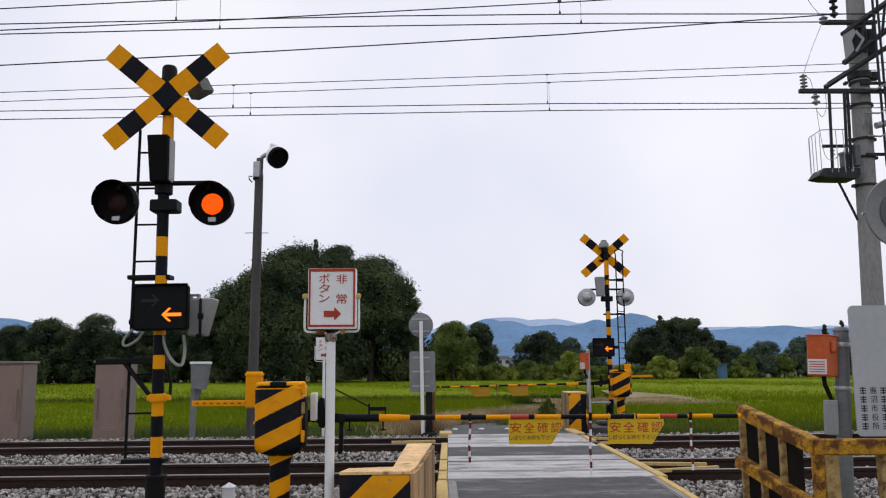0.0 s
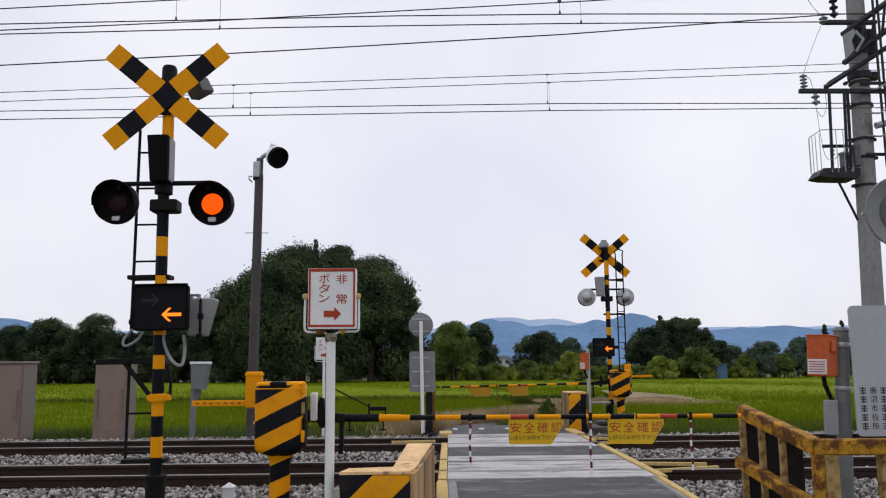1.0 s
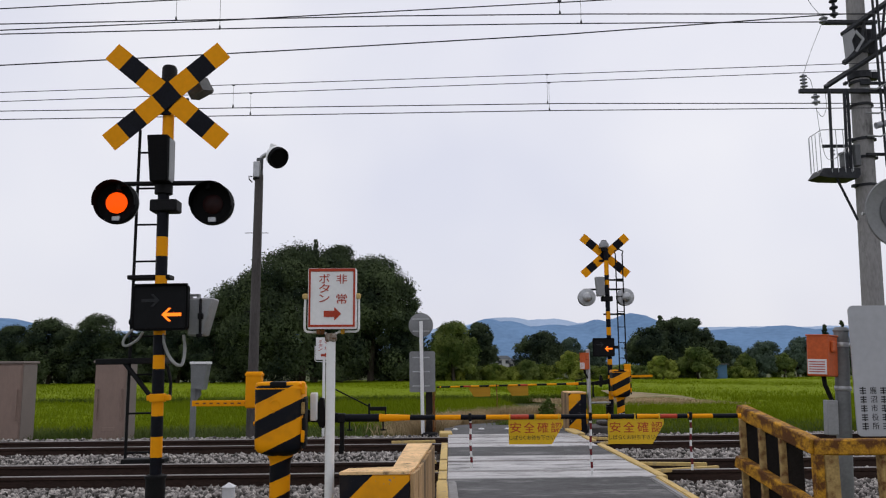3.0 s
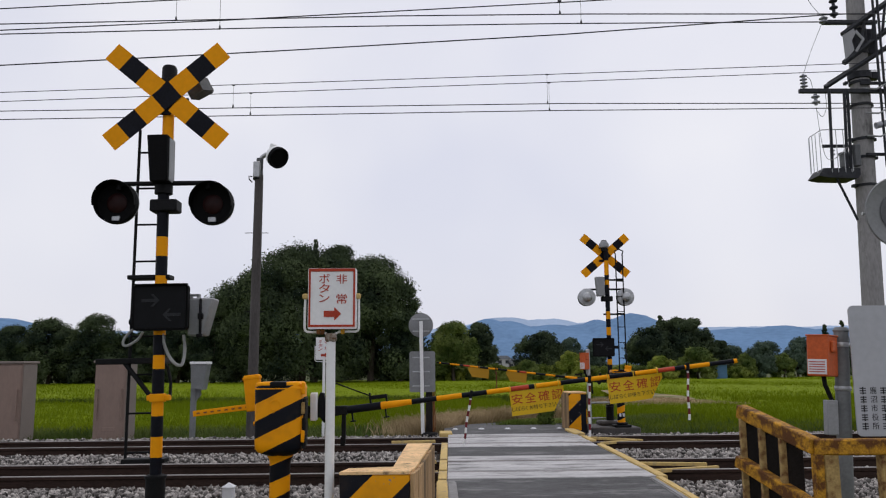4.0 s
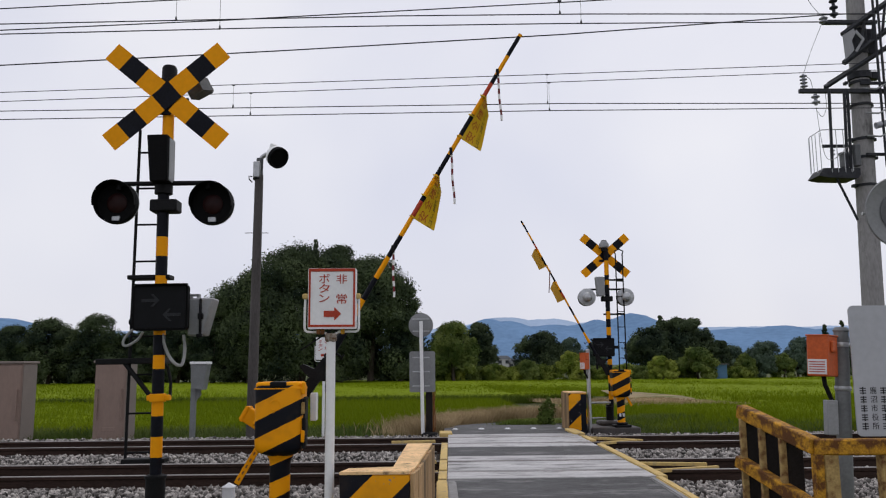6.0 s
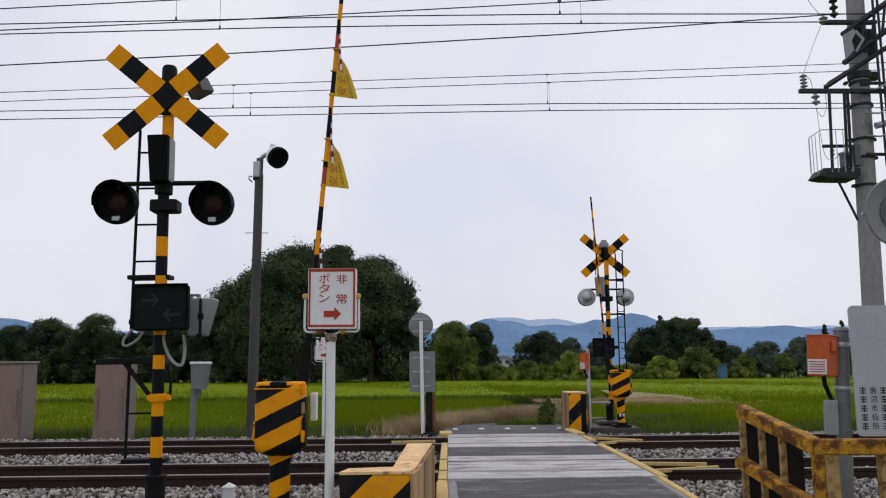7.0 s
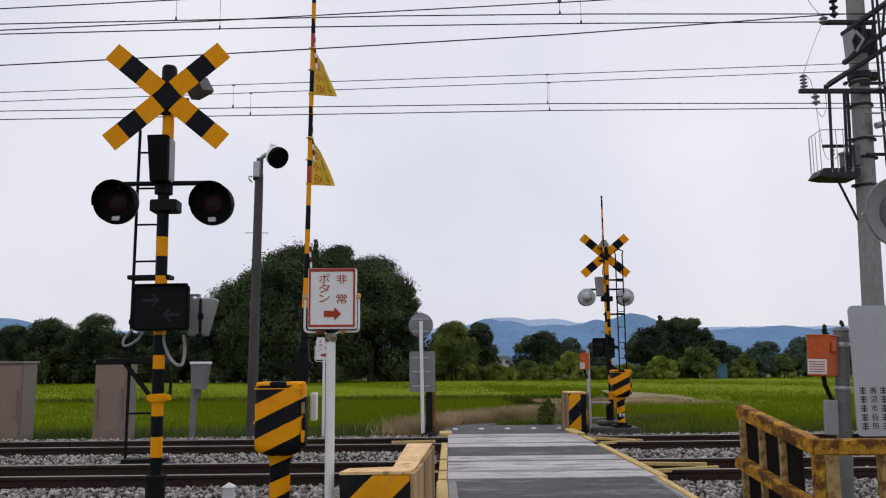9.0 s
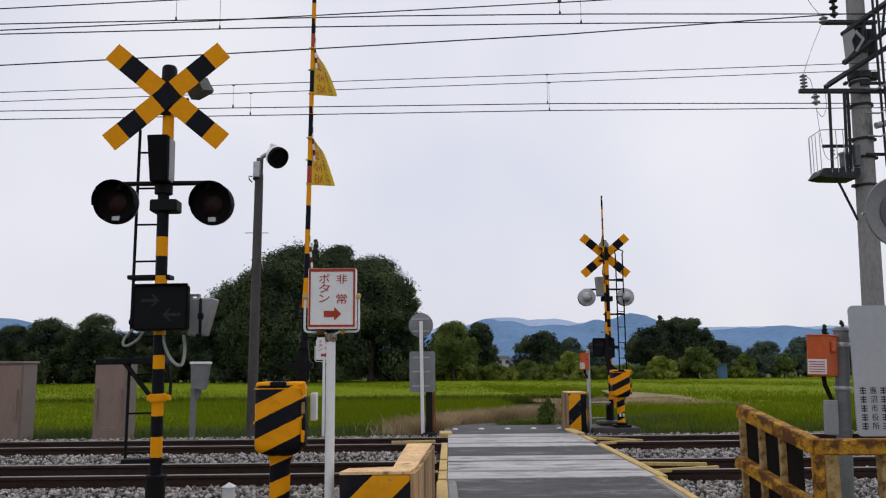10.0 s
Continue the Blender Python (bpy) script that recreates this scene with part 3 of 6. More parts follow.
def build_guides():
    """Loose yellow wooden guide boards that lie beside the rails at both edges of the crossing."""
    ends = [((2.66, 10.10), (3.43, 9.95)), ((2.56, 9.37), (3.46, 9.66)), ((2.76, 13.65), (3.49, 13.06)), ((2.74, 12.66), (3.40, 13.10)), ((-0.50, 13.22), (0.20, 13.31)), ((-0.56, 9.86), (-0.34, 9.84)), ((-0.02, 10.50), (0.17, 10.50)), ((-0.02, 9.47), (0.17, 9.47))]
    for (x0, y0), (x1, y1) in ends:
        bm = B()
        ln = math.hypot(x1 - x0, y1 - y0)
        box(bm, 0, ln, -0.024, 0.024, -0.03, 0.012, 0.004)
        m = Matrix.Translation((x0, y0, 0.0)) @ pose(0, 0, 0, 0, 0, math.degrees(math.atan2(y1 - y0, x1 - x0)))
        lone("guide_board", bm, M_KERB, "faded yellow wooden guide board beside a rail", "guide board", m, "guide boards", smooth=False)


# ---- crossing signals ----
def signal_lamp(parent, x, z, facing):
    """Round hooded flasher; facing -1 looks towards -y, +1 away."""
    f = pose(0, 0, 0, 90 if facing < 0 else -90, 0, 0)
    at = Matrix.Translation((x, 0.05 * -facing, z)) @ f
    bm = B()
    lathe(bm, [(0.175, 0.0), (0.175, 0.07), (0.169, 0.07), (0.163, 0.012), (0.09, 0.006), (0.0, 0.006)], 40)
    lamp = part("signal_lamp", bm, M_MATTBLACK, parent, "round black hooded signal lamp", at=at)
    bm = B()
    for i in range(25):
        a0, a1 = radians(-10 + 200 * i / 25), radians(-10 + 200 * (i + 1) / 25)
        vs = []
        for a in (a0, a1):
            for r, z2 in ((0.167, 0.06), (0.167, 0.11 + 0.03 * math.sin(a)), (0.173, 0.11 + 0.03 * math.sin(a)), (0.173, 0.06)):
                vs.append(bm.verts.new((r * math.cos(a), r * math.sin(a), z2)))
        for k in range(4):
            j = (k + 1) % 4
            bm.faces.new((vs[k], vs[j], vs[4 + j], vs[4 + k]))
    bmesh.ops.remove_doubles(bm, verts=bm.verts[:], dist=1e-5)
    bmesh.ops.recalc_face_normals(bm, faces=bm.faces[:])
    part("hood", bm, M_MATTBLACK, lamp, "black visor", smooth=False)
    bm = B()
    lathe(bm, [(0.0, -0.002), (0.085, -0.002), (0.083, 0.012), (0.06, 0.024), (0.0, 0.03)], 32)
    part("lens", bm, M_LENS, lamp, "dark red ribbed lens")
    bm = B()
    lathe(bm, [(0.178, -0.004), (0.176, -0.016), (0.1, -0.03), (0.095, -0.075), (0.05, -0.12), (0.0, -0.125)], 32)
    part("housing", bm, M_GALV, lamp, "bright grey domed back")
    bm = B()
    box(bm, -0.033, 0.033, -0.152, -0.112, 0.012, 0.03, 0.003)
    part("maker_plate", bm, M_GALV, lamp, "small pale plate")
    bm = B()
    lathe(bm, [(0.0, -0.012), (0.088, -0.012), (0.088, -0.002), (0.06, 0.004), (0.0, 0.008)], 32)
    glow = part("bulb_disc", bm, M_LAMPGLOW, lamp, "glowing orange-red lamp disc")
    return glow


def arrow_pts(x, z, w, left):
    s = -1 if left else 1
    h, t = w * 0.36, w * 0.085
    pts = [(s * w / 2, 0), (s * (w / 2 - h), h), (s * (w / 2 - h) - s * t * 1.4, h - t * 0.4), (s * (w / 2 - t * 2.6), t), (-s * w / 2, t), (-s * w / 2, -t), (s * (w / 2 - t * 2.6), -t), (s * (w / 2 - h) - s * t * 1.4, -h + t * 0.4), (s * (w / 2 - h), -h)]
    return [(x + p, z + q) for p, q in pts]


def signal_post(name, m, label, near):
    """The crossing signal: banded post, crossbuck, two flashers, direction box, ladder."""
    top = thing(name, m, label, "crossing signal", "pair of crossing signals")
    z0 = -0.25
    bm = B()
    r = 0.046
    dx = 0.022 if near else 0.0
    runs = [((0, 0, 0.36), r, 1), ((0, 0, 0.5), r, 1)]
    runs += [((0, 0, 0.66 + 0.16 * i + (0.05 if i == 3 else 0.0)), r, 1 if i == 12 else i % 2) for i in range(15)]
    runs += [((dx, 0, 3.0), r, 1), ((dx, 0, 3.3), r, 0), ((dx, 0, 3.55), r, 1)]
    banded(bm, runs, 20)
    part("post", bm, [M_YELLOW, M_BLACK], top, "yellow and black banded steel post", at=Matrix.Translation((0.0 if near else 0.035, 0, 0)))
    bm = B()
    lathe(bm, [(0.075, z0), (0.075, 0.34), (0.085, 0.34), (0.085, 0.36), (0.056, 0.37)], 20)
    part("post_sleeve", bm, M_STEELBLACK, top, "black sleeve at the foot")
    bm = B()
    lathe(bm, [(0.062, 3.5), (0.062, 3.70), (0.05, 3.722), (0.0, 3.728)], 20, m=Matrix.Translation((dx, 0, 0)))
    part("post_cap", bm, M_STEELBLACK, top, "dark round cap")
    # crossbuck, two boards of seven painted fields
    for k, ang in enumerate((40.4, -40.4)):
        bm = B()
        bounds = [-0.61, -0.457, -0.274, -0.09, 0.09, 0.274, 0.457, 0.61]
        for i in range(7):
            box(bm, bounds[i], bounds[i + 1], -0.0035, 0.0035, -0.085, 0.085, 0, mi=i % 2)
        bmesh.ops.remove_doubles(bm, verts=bm.verts[:], dist=1e-4)
        part("crossbuck_board", bm, [M_YELLOW, M_BLACK], top, "yellow and black crossbuck board", at=Matrix.Translation((0.028 if near else 0.03, (-0.072 if near else 0.072) - 0.008 * k, 3.436 if near else 3.415)) @ pose(0, 0, 0, 0, ang, 0), smooth=False)
    bm = B()
    box(bm, -0.1, 0.06, -0.067 if near else 0.05, -0.05 if near else 0.067, 3.28, 3.33, 0.004)
    part("crossbuck_bracket", bm, M_STEELBLACK, top, "black bracket")
    bm = B()
    box(bm, -0.1, 0.06, -0.067 if near else 0.05, -0.05 if near else 0.067, 3.56, 3.6, 0.004)
    part("crossbuck_bracket", bm, M_STEELBLACK, top, "black bracket")
    # cross arm and flashers
    bm = B()
    tube(bm, (-0.36, 0.0, 2.71), (0.36, 0.0, 2.71), 0.02, seg=14)
    for s in (-1, 1):
        tube(bm, (s * 0.365, 0.0, 2.715), (s * 0.365, 0.0, 2.66), 0.022, seg=12)
    tube(bm, (0, 0, 2.62), (0, 0, 2.8), 0.072, seg=18)
    part("cross_arm", bm, M_STEELBLACK, top, "black lamp arm")
    glows = [signal_lamp(top, s * 0.394, 2.548 - (0.011 * s if near else 0.0), -1 if near else 1) for s in (-1, 1)]
    bm = B()
    box(bm, -0.09, 0.13, -0.075, 0.08, 2.465, 2.565, 0.01)
    part("junction_box", bm, M_STEELBLACK, top, "small black junction box")
    # tall narrow display box
    bm = B()
    dx = 0.0 if near else -0.12
    zd = 0.0 if near else -0.13
    box(bm, -0.098 + dx, 0.072 + dx, -0.16, 0.02, 2.695 + zd, 3.085 + zd, 0.008)
    for v in bm.verts:
        if v.co.z < 2.8 + zd and v.co.x < dx:
            v.co.x += 0.03
    disp = part("display_box", bm, M_MATTBLACK if near else M_GREY, top, "narrow black hooded display box")
    bm = B()
    box(bm, 0.073 + dx, 0.079 + dx, -0.12, 0.02, 2.71 + zd, 3.07 + zd, 0.002)
    part("side_panel", bm, M_GREY, disp, "pale grey side panel")
    # direction indicator
    bm = B()
    zc = 1.675 if near else 1.535
    ox, az = (0.0, zc - 0.062) if near else (-0.16, zc - 0.03)
    plate(bm, round_rect(-0.166 + ox, 0.265 + ox, zc - 0.184, zc + 0.178, 0.03), -0.16, -0.1)
    ind = part("direction_indicator", bm, M_MATTBLACK, top, "black direction indicator with two arrows", smooth=False)
    bm = B()
    plate(bm, round_rect(-0.150 + ox, 0.249 + ox, zc - 0.168, zc + 0.162, 0.02), -0.166, -0.16)
    part("screen", bm, M_SCREEN, ind, "dark glass front", smooth=False)
    bm = B()
    plate(bm, arrow_pts(-0.026 + ox, zc + 0.052, 0.14, False), -0.170, -0.166)
    plate(bm, arrow_pts(0.142 + ox, az, 0.14, True), -0.170, -0.166)
    part("arrow_lens", bm, M_ARROWOFF, ind, "unlit grey arrow", smooth=False)
    bm = B()
    plate(bm, arrow_pts(0.142 + ox, az, 0.152, True), -0.164, -0.158)
    arrow = part("arrow_light", bm, M_ARROWGLOW, ind, "amber arrow of light", smooth=False)
    bm = B()
    box(bm, -0.166 + ox, 0.265 + ox, -0.20, -0.15, zc + 0.174, zc + 0.182, 0.002)
    part("visor", bm, M_MATTBLACK, ind, "black visor", smooth=False)
    bm = B()
    box(bm, -0.2, 0.2, -0.1, -0.052, zc - 0.03, zc + 0.03, 0.005)
    part("indicator_bracket", bm, M_STEELBLACK, top, "black bracket")
    if near:
        bm = B()
        box(bm, 0.22, 0.425, 0.0, 0.2, 1.45, 1.755, 0.012, m=None)
        for v in bm.verts:
            if v.co.z < 1.6 and v.co.x > 0.3:
                v.co.x -= 0.075
        cabinet = part("relay_box", bm, M_GREY, top, "pale grey relay box behind the indicator")
        bm = B()
        box(bm, 0.318, 0.336, -0.03, 0.0, 1.45, 1.75, 0.006)
        box(bm, 0.31, 0.35, -0.04, 0.0, 1.58, 1.63, 0.006)
        box(bm, 0.30, 0.345, -0.035, 0.0, 1.435, 1.465, 0.006)
        part("latch_bar", bm, M_STEELBLACK, cabinet, "black latch bar")
        bm = B()
        box(bm, 0.22, 0.235, 0.02, 0.1, 1.75, 1.79, 0.003)
        box(bm, 0.285, 0.30, 0.02, 0.1, 1.75, 1.79, 0.003)
        box(bm, 0.22, 0.30, 0.02, 0.1, 1.775, 1.79, 0.003)
        part("lifting_lug", bm, M_GREY, cabinet)
        bm = B()
        tube(bm, (0.02, 0.08, 3.42), (0.16, 0.1, 3.46), 0.02, seg=10)
        part("lamp_stay", bm, M_STEELBLACK, top, "black stay")
        bm = B()
        lathe(bm, [(0.055, -0.09), (0.068, -0.08), (0.1, 0.06), (0.094, 0.09), (0.0, 0.092)], 4)
        part("loudspeaker", bm, M_DARKGREY, top, "grey faceted loudspeaker", at=Matrix.Translation((0.24, 0.1, 3.55)) @ pose(0, 0, 0, 62, 28, 40), smooth=False)
        bm = B()
        box(bm, -0.275, -0.235, 0.06, 0.12, 1.55, 1.6, 0.008)
        pipe(bm, [(-0.268, 0.09, 1.6), (-0.268, 0.09, 1.63), (-0.255, 0.09, 1.645), (-0.242, 0.09, 1.63), (-0.242, 0.09, 1.6)], 0.006, seg=6)
        part("padlock", bm, M_STEELBLACK, top, "small padlock on the ladder")
        # step shelf with braces
        bm = B()
        box(bm, -0.515, 0.02, 0.02, 0.34, 1.235, 1.28, 0.005)
        tube(bm, (-0.285, 0.05, 1.24), (-0.045, 0.02, 0.95), 0.02, seg=8)
        pipe(bm, [(0.02, 0.02, 1.25), (0.06, 0.04, 1.2), (0.088, 0.04, 1.08), (0.09, 0.02, 0.97)], 0.013)
        part("step_shelf", bm, M_STEELBLACK, top, "black braced step shelf")
        bm = B()
        lathe(bm, [(0.06, 0.93), (0.066, 0.935), (0.066, 0.99), (0.06, 0.995)], 18)
        box(bm, -0.082, 0.1, -0.03, 0.03, 0.94, 0.985, 0.006)
        part("clamp", bm, M_YELLOW, top, "yellow pipe clamp")
        for pts, rr in (([(-0.16, 0.02, 1.52), (-0.21, 0.0, 1.51), (-0.265, 0.0, 1.46), (-0.29, 0.0, 1.41), (-0.28, 0.0, 1.382), (-0.24, 0.0, 1.385), (-0.18, 0.02, 1.43), (-0.14, 0.02, 1.49)], 0.011),
                        ([(0.03, -0.02, 1.47), (0.04, -0.02, 1.4), (0.08, -0.02, 1.3), (0.13, -0.02, 1.235), (0.165, 0, 1.215), (0.185, 0.02, 1.235), (0.19, 0.05, 1.34), (0.17, 0.08, 1.46)], 0.013)):
            bm = B()
            pipe(bm, eased(pts), rr)
            part("cable", bm, M_CABLE, top, "looped grey cable")
    # ladder
    lx = (-0.235, -0.07) if near else (0.34, 0.20)
    ly = 0.1 if near else -0.12
    bm = B()
    zt = 3.2 if near else 3.42
    zb = 0.47 if near else 0.95
    for x in lx:
        flare = 0.042 if near and x == lx[0] else 0.0
        tube(bm, (x - flare, ly, zb), (x - flare * 0.2, ly, zt if x == lx[0] or not near else 2.55), 0.013, seg=8)
    if not near:
        pipe(bm, [(lx[0], ly, zt), (lx[0] + 0.02, ly, zt + 0.06), ((lx[0] + lx[1]) / 2, ly, zt + 0.1), (lx[1] - 0.02, ly, zt + 0.06), (lx[1], ly, zt)], 0.014)
    ladder = part("ladder", bm, M_STEELBLACK, top, "narrow black steel ladder")
    z = zb + 0.06
    while z < zt - 0.05:
        bm = B()
        tube(bm, (lx[0] - (0.042 - 0.0125 * (z - zb) if near else 0.0), ly, 0), (lx[1] if z < 2.6 or not near else -0.03, ly, 0), 0.009, seg=6)
        part("rung", bm, M_STEELBLACK, ladder, at=Matrix.Translation((0, 0, z)))
        z += 0.309
    for zc2 in ((1.93, 0.47) if near else (2.2, 2.9)):
        bm = B()
        box(bm, lx[0] - 0.035 if near else -0.06, 0.07 if near else 0.36, -0.02, 0.12 if near else 0.02, zc2 - 0.015, zc2 + 0.02, 0.005)
        if not near:
            box(bm, lx[1], lx[0], ly, 0, zc2 - 0.015, zc2 + 0.02, 0.005)
        part("ladder_bracket", bm, M_STEELBLACK, top, "black ladder bracket")
    if not near:
        bm = B()
        box(bm, -0.52, 0.42, -0.72, 0.36, z0, 0.0, 0.02)
        box(bm, -0.25, 0.25, -0.25, 0.2, 0.0, 0.09, 0.03)
        part("foundation", bm, M_DARKCONC, top, "dark concrete foot")
        bm = B()
        tube(bm, (0, 0, 0), (0, 0, 0.4), 0.07, seg=16)
        part("foot_tube", bm, M_STEELBLACK, top)
        bm = B()
        lathe(bm, [(0.07, 3.56), (0.1, 3.58), (0.1, 3.64), (0.05, 3.72), (0.0, 3.73)], 18)
        part("bell", bm, M_GREY, top, "grey warning bell")
    return dict(top=top, glows=glows, arrow=arrow)


# ---- barriers ----
ARM_DROP = 0.186


def flag_strips(arm, u0, u1, far):
    """A vinyl warning flag on the arm, in narrow rigid strips that hinge on the arm's axis."""
    out = []
    n = 32
    w = (u1 - u0) / n
    for i in range(n):
        bm = B()
        for q, ch in enumerate("安全確認"):
            if q == i // 8:
                letters(bm, ch, w * 8 * (q + 0.5), -0.06, 0.078, -0.0022, 1, width=0.085)
        for q, ch in enumerate(("しばら", "くお待", "ち下さ", "い")):
            if q == i // 8:
                letters(bm, ch, w * 8 * (q + 0.5) - (0.03 if q == 3 else 0), -0.135, 0.034, -0.0022, 2, width=0.098 if q < 3 else 0.03)
        for x, sgn in ((w * i, -1), (w * (i + 1), 1)):
            bmesh.ops.bisect_plane(bm, geom=bm.verts[:] + bm.edges[:] + bm.faces[:], plane_co=(x, 0, 0), plane_no=(sgn, 0, 0), clear_outer=True)
        cut = (u1 - u0) * 0.78
        bmesh.ops.bisect_plane(bm, geom=bm.verts[:] + bm.edges[:] + bm.faces[:], plane_co=(cut, 0, -0.185), plane_no=(0.145, 0, -0.22 * (u1 - u0)), clear_outer=True)
        lo = [0.185 - 0.145 * max(0.0, e / n - 0.78) / 0.22 for e in (i, i + 1)]
        plate(bm, [(w * i - 0.002, 0.0), (w * (i + 1) + 0.002, 0.0), (w * (i + 1) + 0.002, -lo[1]), (w * i - 0.002, -lo[0])], -0.0012, 0.0012, 0)
        if i in (0, 15, 29):
            x = w * (i + 0.5)
            box(bm, x - 0.004, x + 0.004, -0.02, 0.02, -0.004, 0.043, 0, 0)
        for v in bm.verts:
            v.co.x -= w * i
        st = part("flag_strip", bm, [M_FLAGBACK if far else M_FLAG, M_SIGNRED, M_INK], arm, "worn orange vinyl flag strip, darkened as if backlit" if far else "yellow vinyl flag strip with red writing", smooth=False, at=pose(u0 + i * w, 0, -ARM_DROP - 0.02))
        out.append((st, u0 + i * w, i))
    return out


def barrier(name, m, label, near):
    top = thing(name, m, label, "crossing barrier", "pair of crossing barriers")
    # machine box: rounded body on a column; the arm's plane lies behind it as seen from the lane
    body = Matrix() if near else pose(0, 0, 0, 0, 0, 180)
    bm = B()
    loft_box(bm, [(0.095, 0.095, 0.09, 0.560), (0.118, 0.108, 0.07, 0.572), (0.150, 0.135, 0.06, 0.588), (0.166, 0.149, 0.05, 0.615), (0.168, 0.150, 0.042, 0.66), (0.172, 0.153, 0.042, 1.04), (0.168, 0.150, 0.042, 1.062), (0.158, 0.140, 0.04, 1.074)], 0.0, -0.3)
    part("machine_box", bm, M_BOXSTRIPE, top, "rounded yellow and black striped machine box", at=body)
    bm = B()
    box(bm, -0.166, 0.163, -0.447, -0.153, 1.045, 1.090, 0.022, seg=3)
    box(bm, -0.173, 0.170, -0.454, -0.146, 1.036, 1.048, 0.005, seg=2)
    part("lid_rim", bm, M_YELLOW, top, "yellow lid rim", at=body)
    for z in (0.66, 0.86, 1.0):
        bm = B()
        box(bm, 0.166, 0.192, -0.44, -0.41, z, z + 0.085, 0.006)
        part("door_hinge", bm, M_YELLOW if z != 0.86 else M_FENCEPALE, top, "worn yellow door hinge", at=body, smooth=False)
    bm = B()
    tube(bm, (-0.188, -0.36, 0.79), (-0.165, -0.36, 0.79), 0.016, seg=12)
    part("lock_stud", bm, M_YELLOW, top, "small yellow lock stud", at=body)
    bm = B()
    box(bm, -0.06, 0.06, -0.462, -0.17, 1.050, 1.093, 0.010)
    part("lid_handle", bm, M_STEELBLACK, top, "black lid catch", at=body)
    bm = B()
    foot = -0.3 if near else 0.06
    lathe(bm, [(0.075, foot), (0.075, 0.50), (0.080, 0.53), (0.100, 0.562), (0.105, 0.57)], 24)
    part("column", bm, M_COLSTRIPE, top, "yellow and black striped column", at=body @ Matrix.Translation((0, -0.3, 0)))
    bm = B()
    pipe(bm, [(0.036 * math.cos(0.3 * q), 0, 0.036 * math.sin(0.3 * q)) for q in range(22)], 0.003, seg=5)
    part("emblem", bm, M_YELLOW, top, "raised round emblem", smooth=False, at=body @ Matrix.Translation((-0.02, -0.4535, 0.925)))
    bm = B()
    box(bm, 0.168, 0.184, -0.36, -0.2, 0.62, 0.98, 0.008)
    for z in (0.64, 0.76, 0.90):
        box(bm, 0.166, 0.196, -0.405, -0.3, z, z + 0.05, 0.006)
        tube(bm, (0.185, -0.415, z - 0.02), (0.185, -0.415, z + 0.07), 0.013, seg=8)
    part("side_latch", bm, M_STEELBLACK, top, "black side hinge", at=body)
    bm = B()
    tube(bm, (-0.068 if near else -0.038, -0.17 if near else 0.17, 0.991), (-0.068 if near else -0.038, 0.05 if near else -0.05, 0.991), 0.04, seg=16)
    part("drive_shaft", bm, M_STEELBLACK, top, "black drive shaft")
    if near:
        bm = B()
        box(bm, 0.188, 0.235, -0.12, -0.02, 0.79, 1.0, 0.006)
        part("motor_case", bm, M_WHITE, top, "pale grey motor case")
    else:
        bm = B()
        box(bm, -0.16, 0.16, -0.46, -0.14, 0.0, 0.045, 0.01)
        box(bm, -0.11, 0.11, -0.41, -0.19, 0.045, 0.09, 0.02)
        part("foot_plate", bm, M_STEELBLACK, top, "black foot plate", at=body)
        for x in (-0.035, 0.03):
            bm = B()
            box(bm, x - 0.02, x + 0.02, -0.382, -0.374, 0.2, 0.26, 0.002)
            part("sticker", bm, M_SIGNWHITE, top, "small pale sticker", at=body, smooth=False)
    # the arm, keyed about the drive shaft
    arm_at = pose(-0.068 if near else -0.028, 0.0, 0.991 if near else 1.02, 0, 0, -3.6)
    root = Matrix.Translation((-0.026, 0, 0.033))
    bm = B()
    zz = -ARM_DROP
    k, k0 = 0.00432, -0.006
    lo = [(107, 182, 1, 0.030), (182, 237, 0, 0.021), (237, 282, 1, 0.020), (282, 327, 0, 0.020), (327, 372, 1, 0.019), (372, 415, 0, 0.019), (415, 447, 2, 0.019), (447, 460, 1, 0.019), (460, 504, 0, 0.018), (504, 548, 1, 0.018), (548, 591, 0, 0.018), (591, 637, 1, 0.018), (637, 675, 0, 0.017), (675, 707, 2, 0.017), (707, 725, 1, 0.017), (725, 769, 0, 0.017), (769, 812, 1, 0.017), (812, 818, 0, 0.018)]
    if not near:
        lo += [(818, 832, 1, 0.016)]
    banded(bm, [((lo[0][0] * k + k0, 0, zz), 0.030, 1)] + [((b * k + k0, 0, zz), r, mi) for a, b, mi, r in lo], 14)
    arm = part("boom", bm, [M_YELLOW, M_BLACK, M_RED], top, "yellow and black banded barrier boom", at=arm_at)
    bm = B()
    # root fitting: bent black bracket, clamp and truss stay
    plate(bm, [(-0.05, 0.05), (0.05, 0.04), (0.2, -0.14), (0.31, -0.17), (0.335, -0.09), (0.35, -0.06), (0.375, -0.07), (0.39, -0.17), (0.5, -0.185), (0.5, -0.25), (0.4, -0.26), (0.375, -0.295), (0.35, -0.29), (0.33, -0.25), (0.1, -0.24), (-0.05, -0.06)], -0.02, 0.03)
    part("boom_bracket", bm, M_STEELBLACK, arm, "black boom bracket", at=root, smooth=False)
    bm = B()
    tube(bm, (0.46, 0, 0.0), (0.72, 0, -0.13), 0.006, seg=6)
    box(bm, 0.72, 0.86, -0.01, 0.01, -0.165, -0.135, 0.004)
    box(bm, 0.72, 0.735, -0.01, 0.01, -0.2, -0.11, 0.004)
    box(bm, 0.85, 0.86, -0.01, 0.01, -0.2, -0.14, 0.003)
    part("boom_stay", bm, M_STEELBLACK, arm, "black stay", at=root, smooth=False)
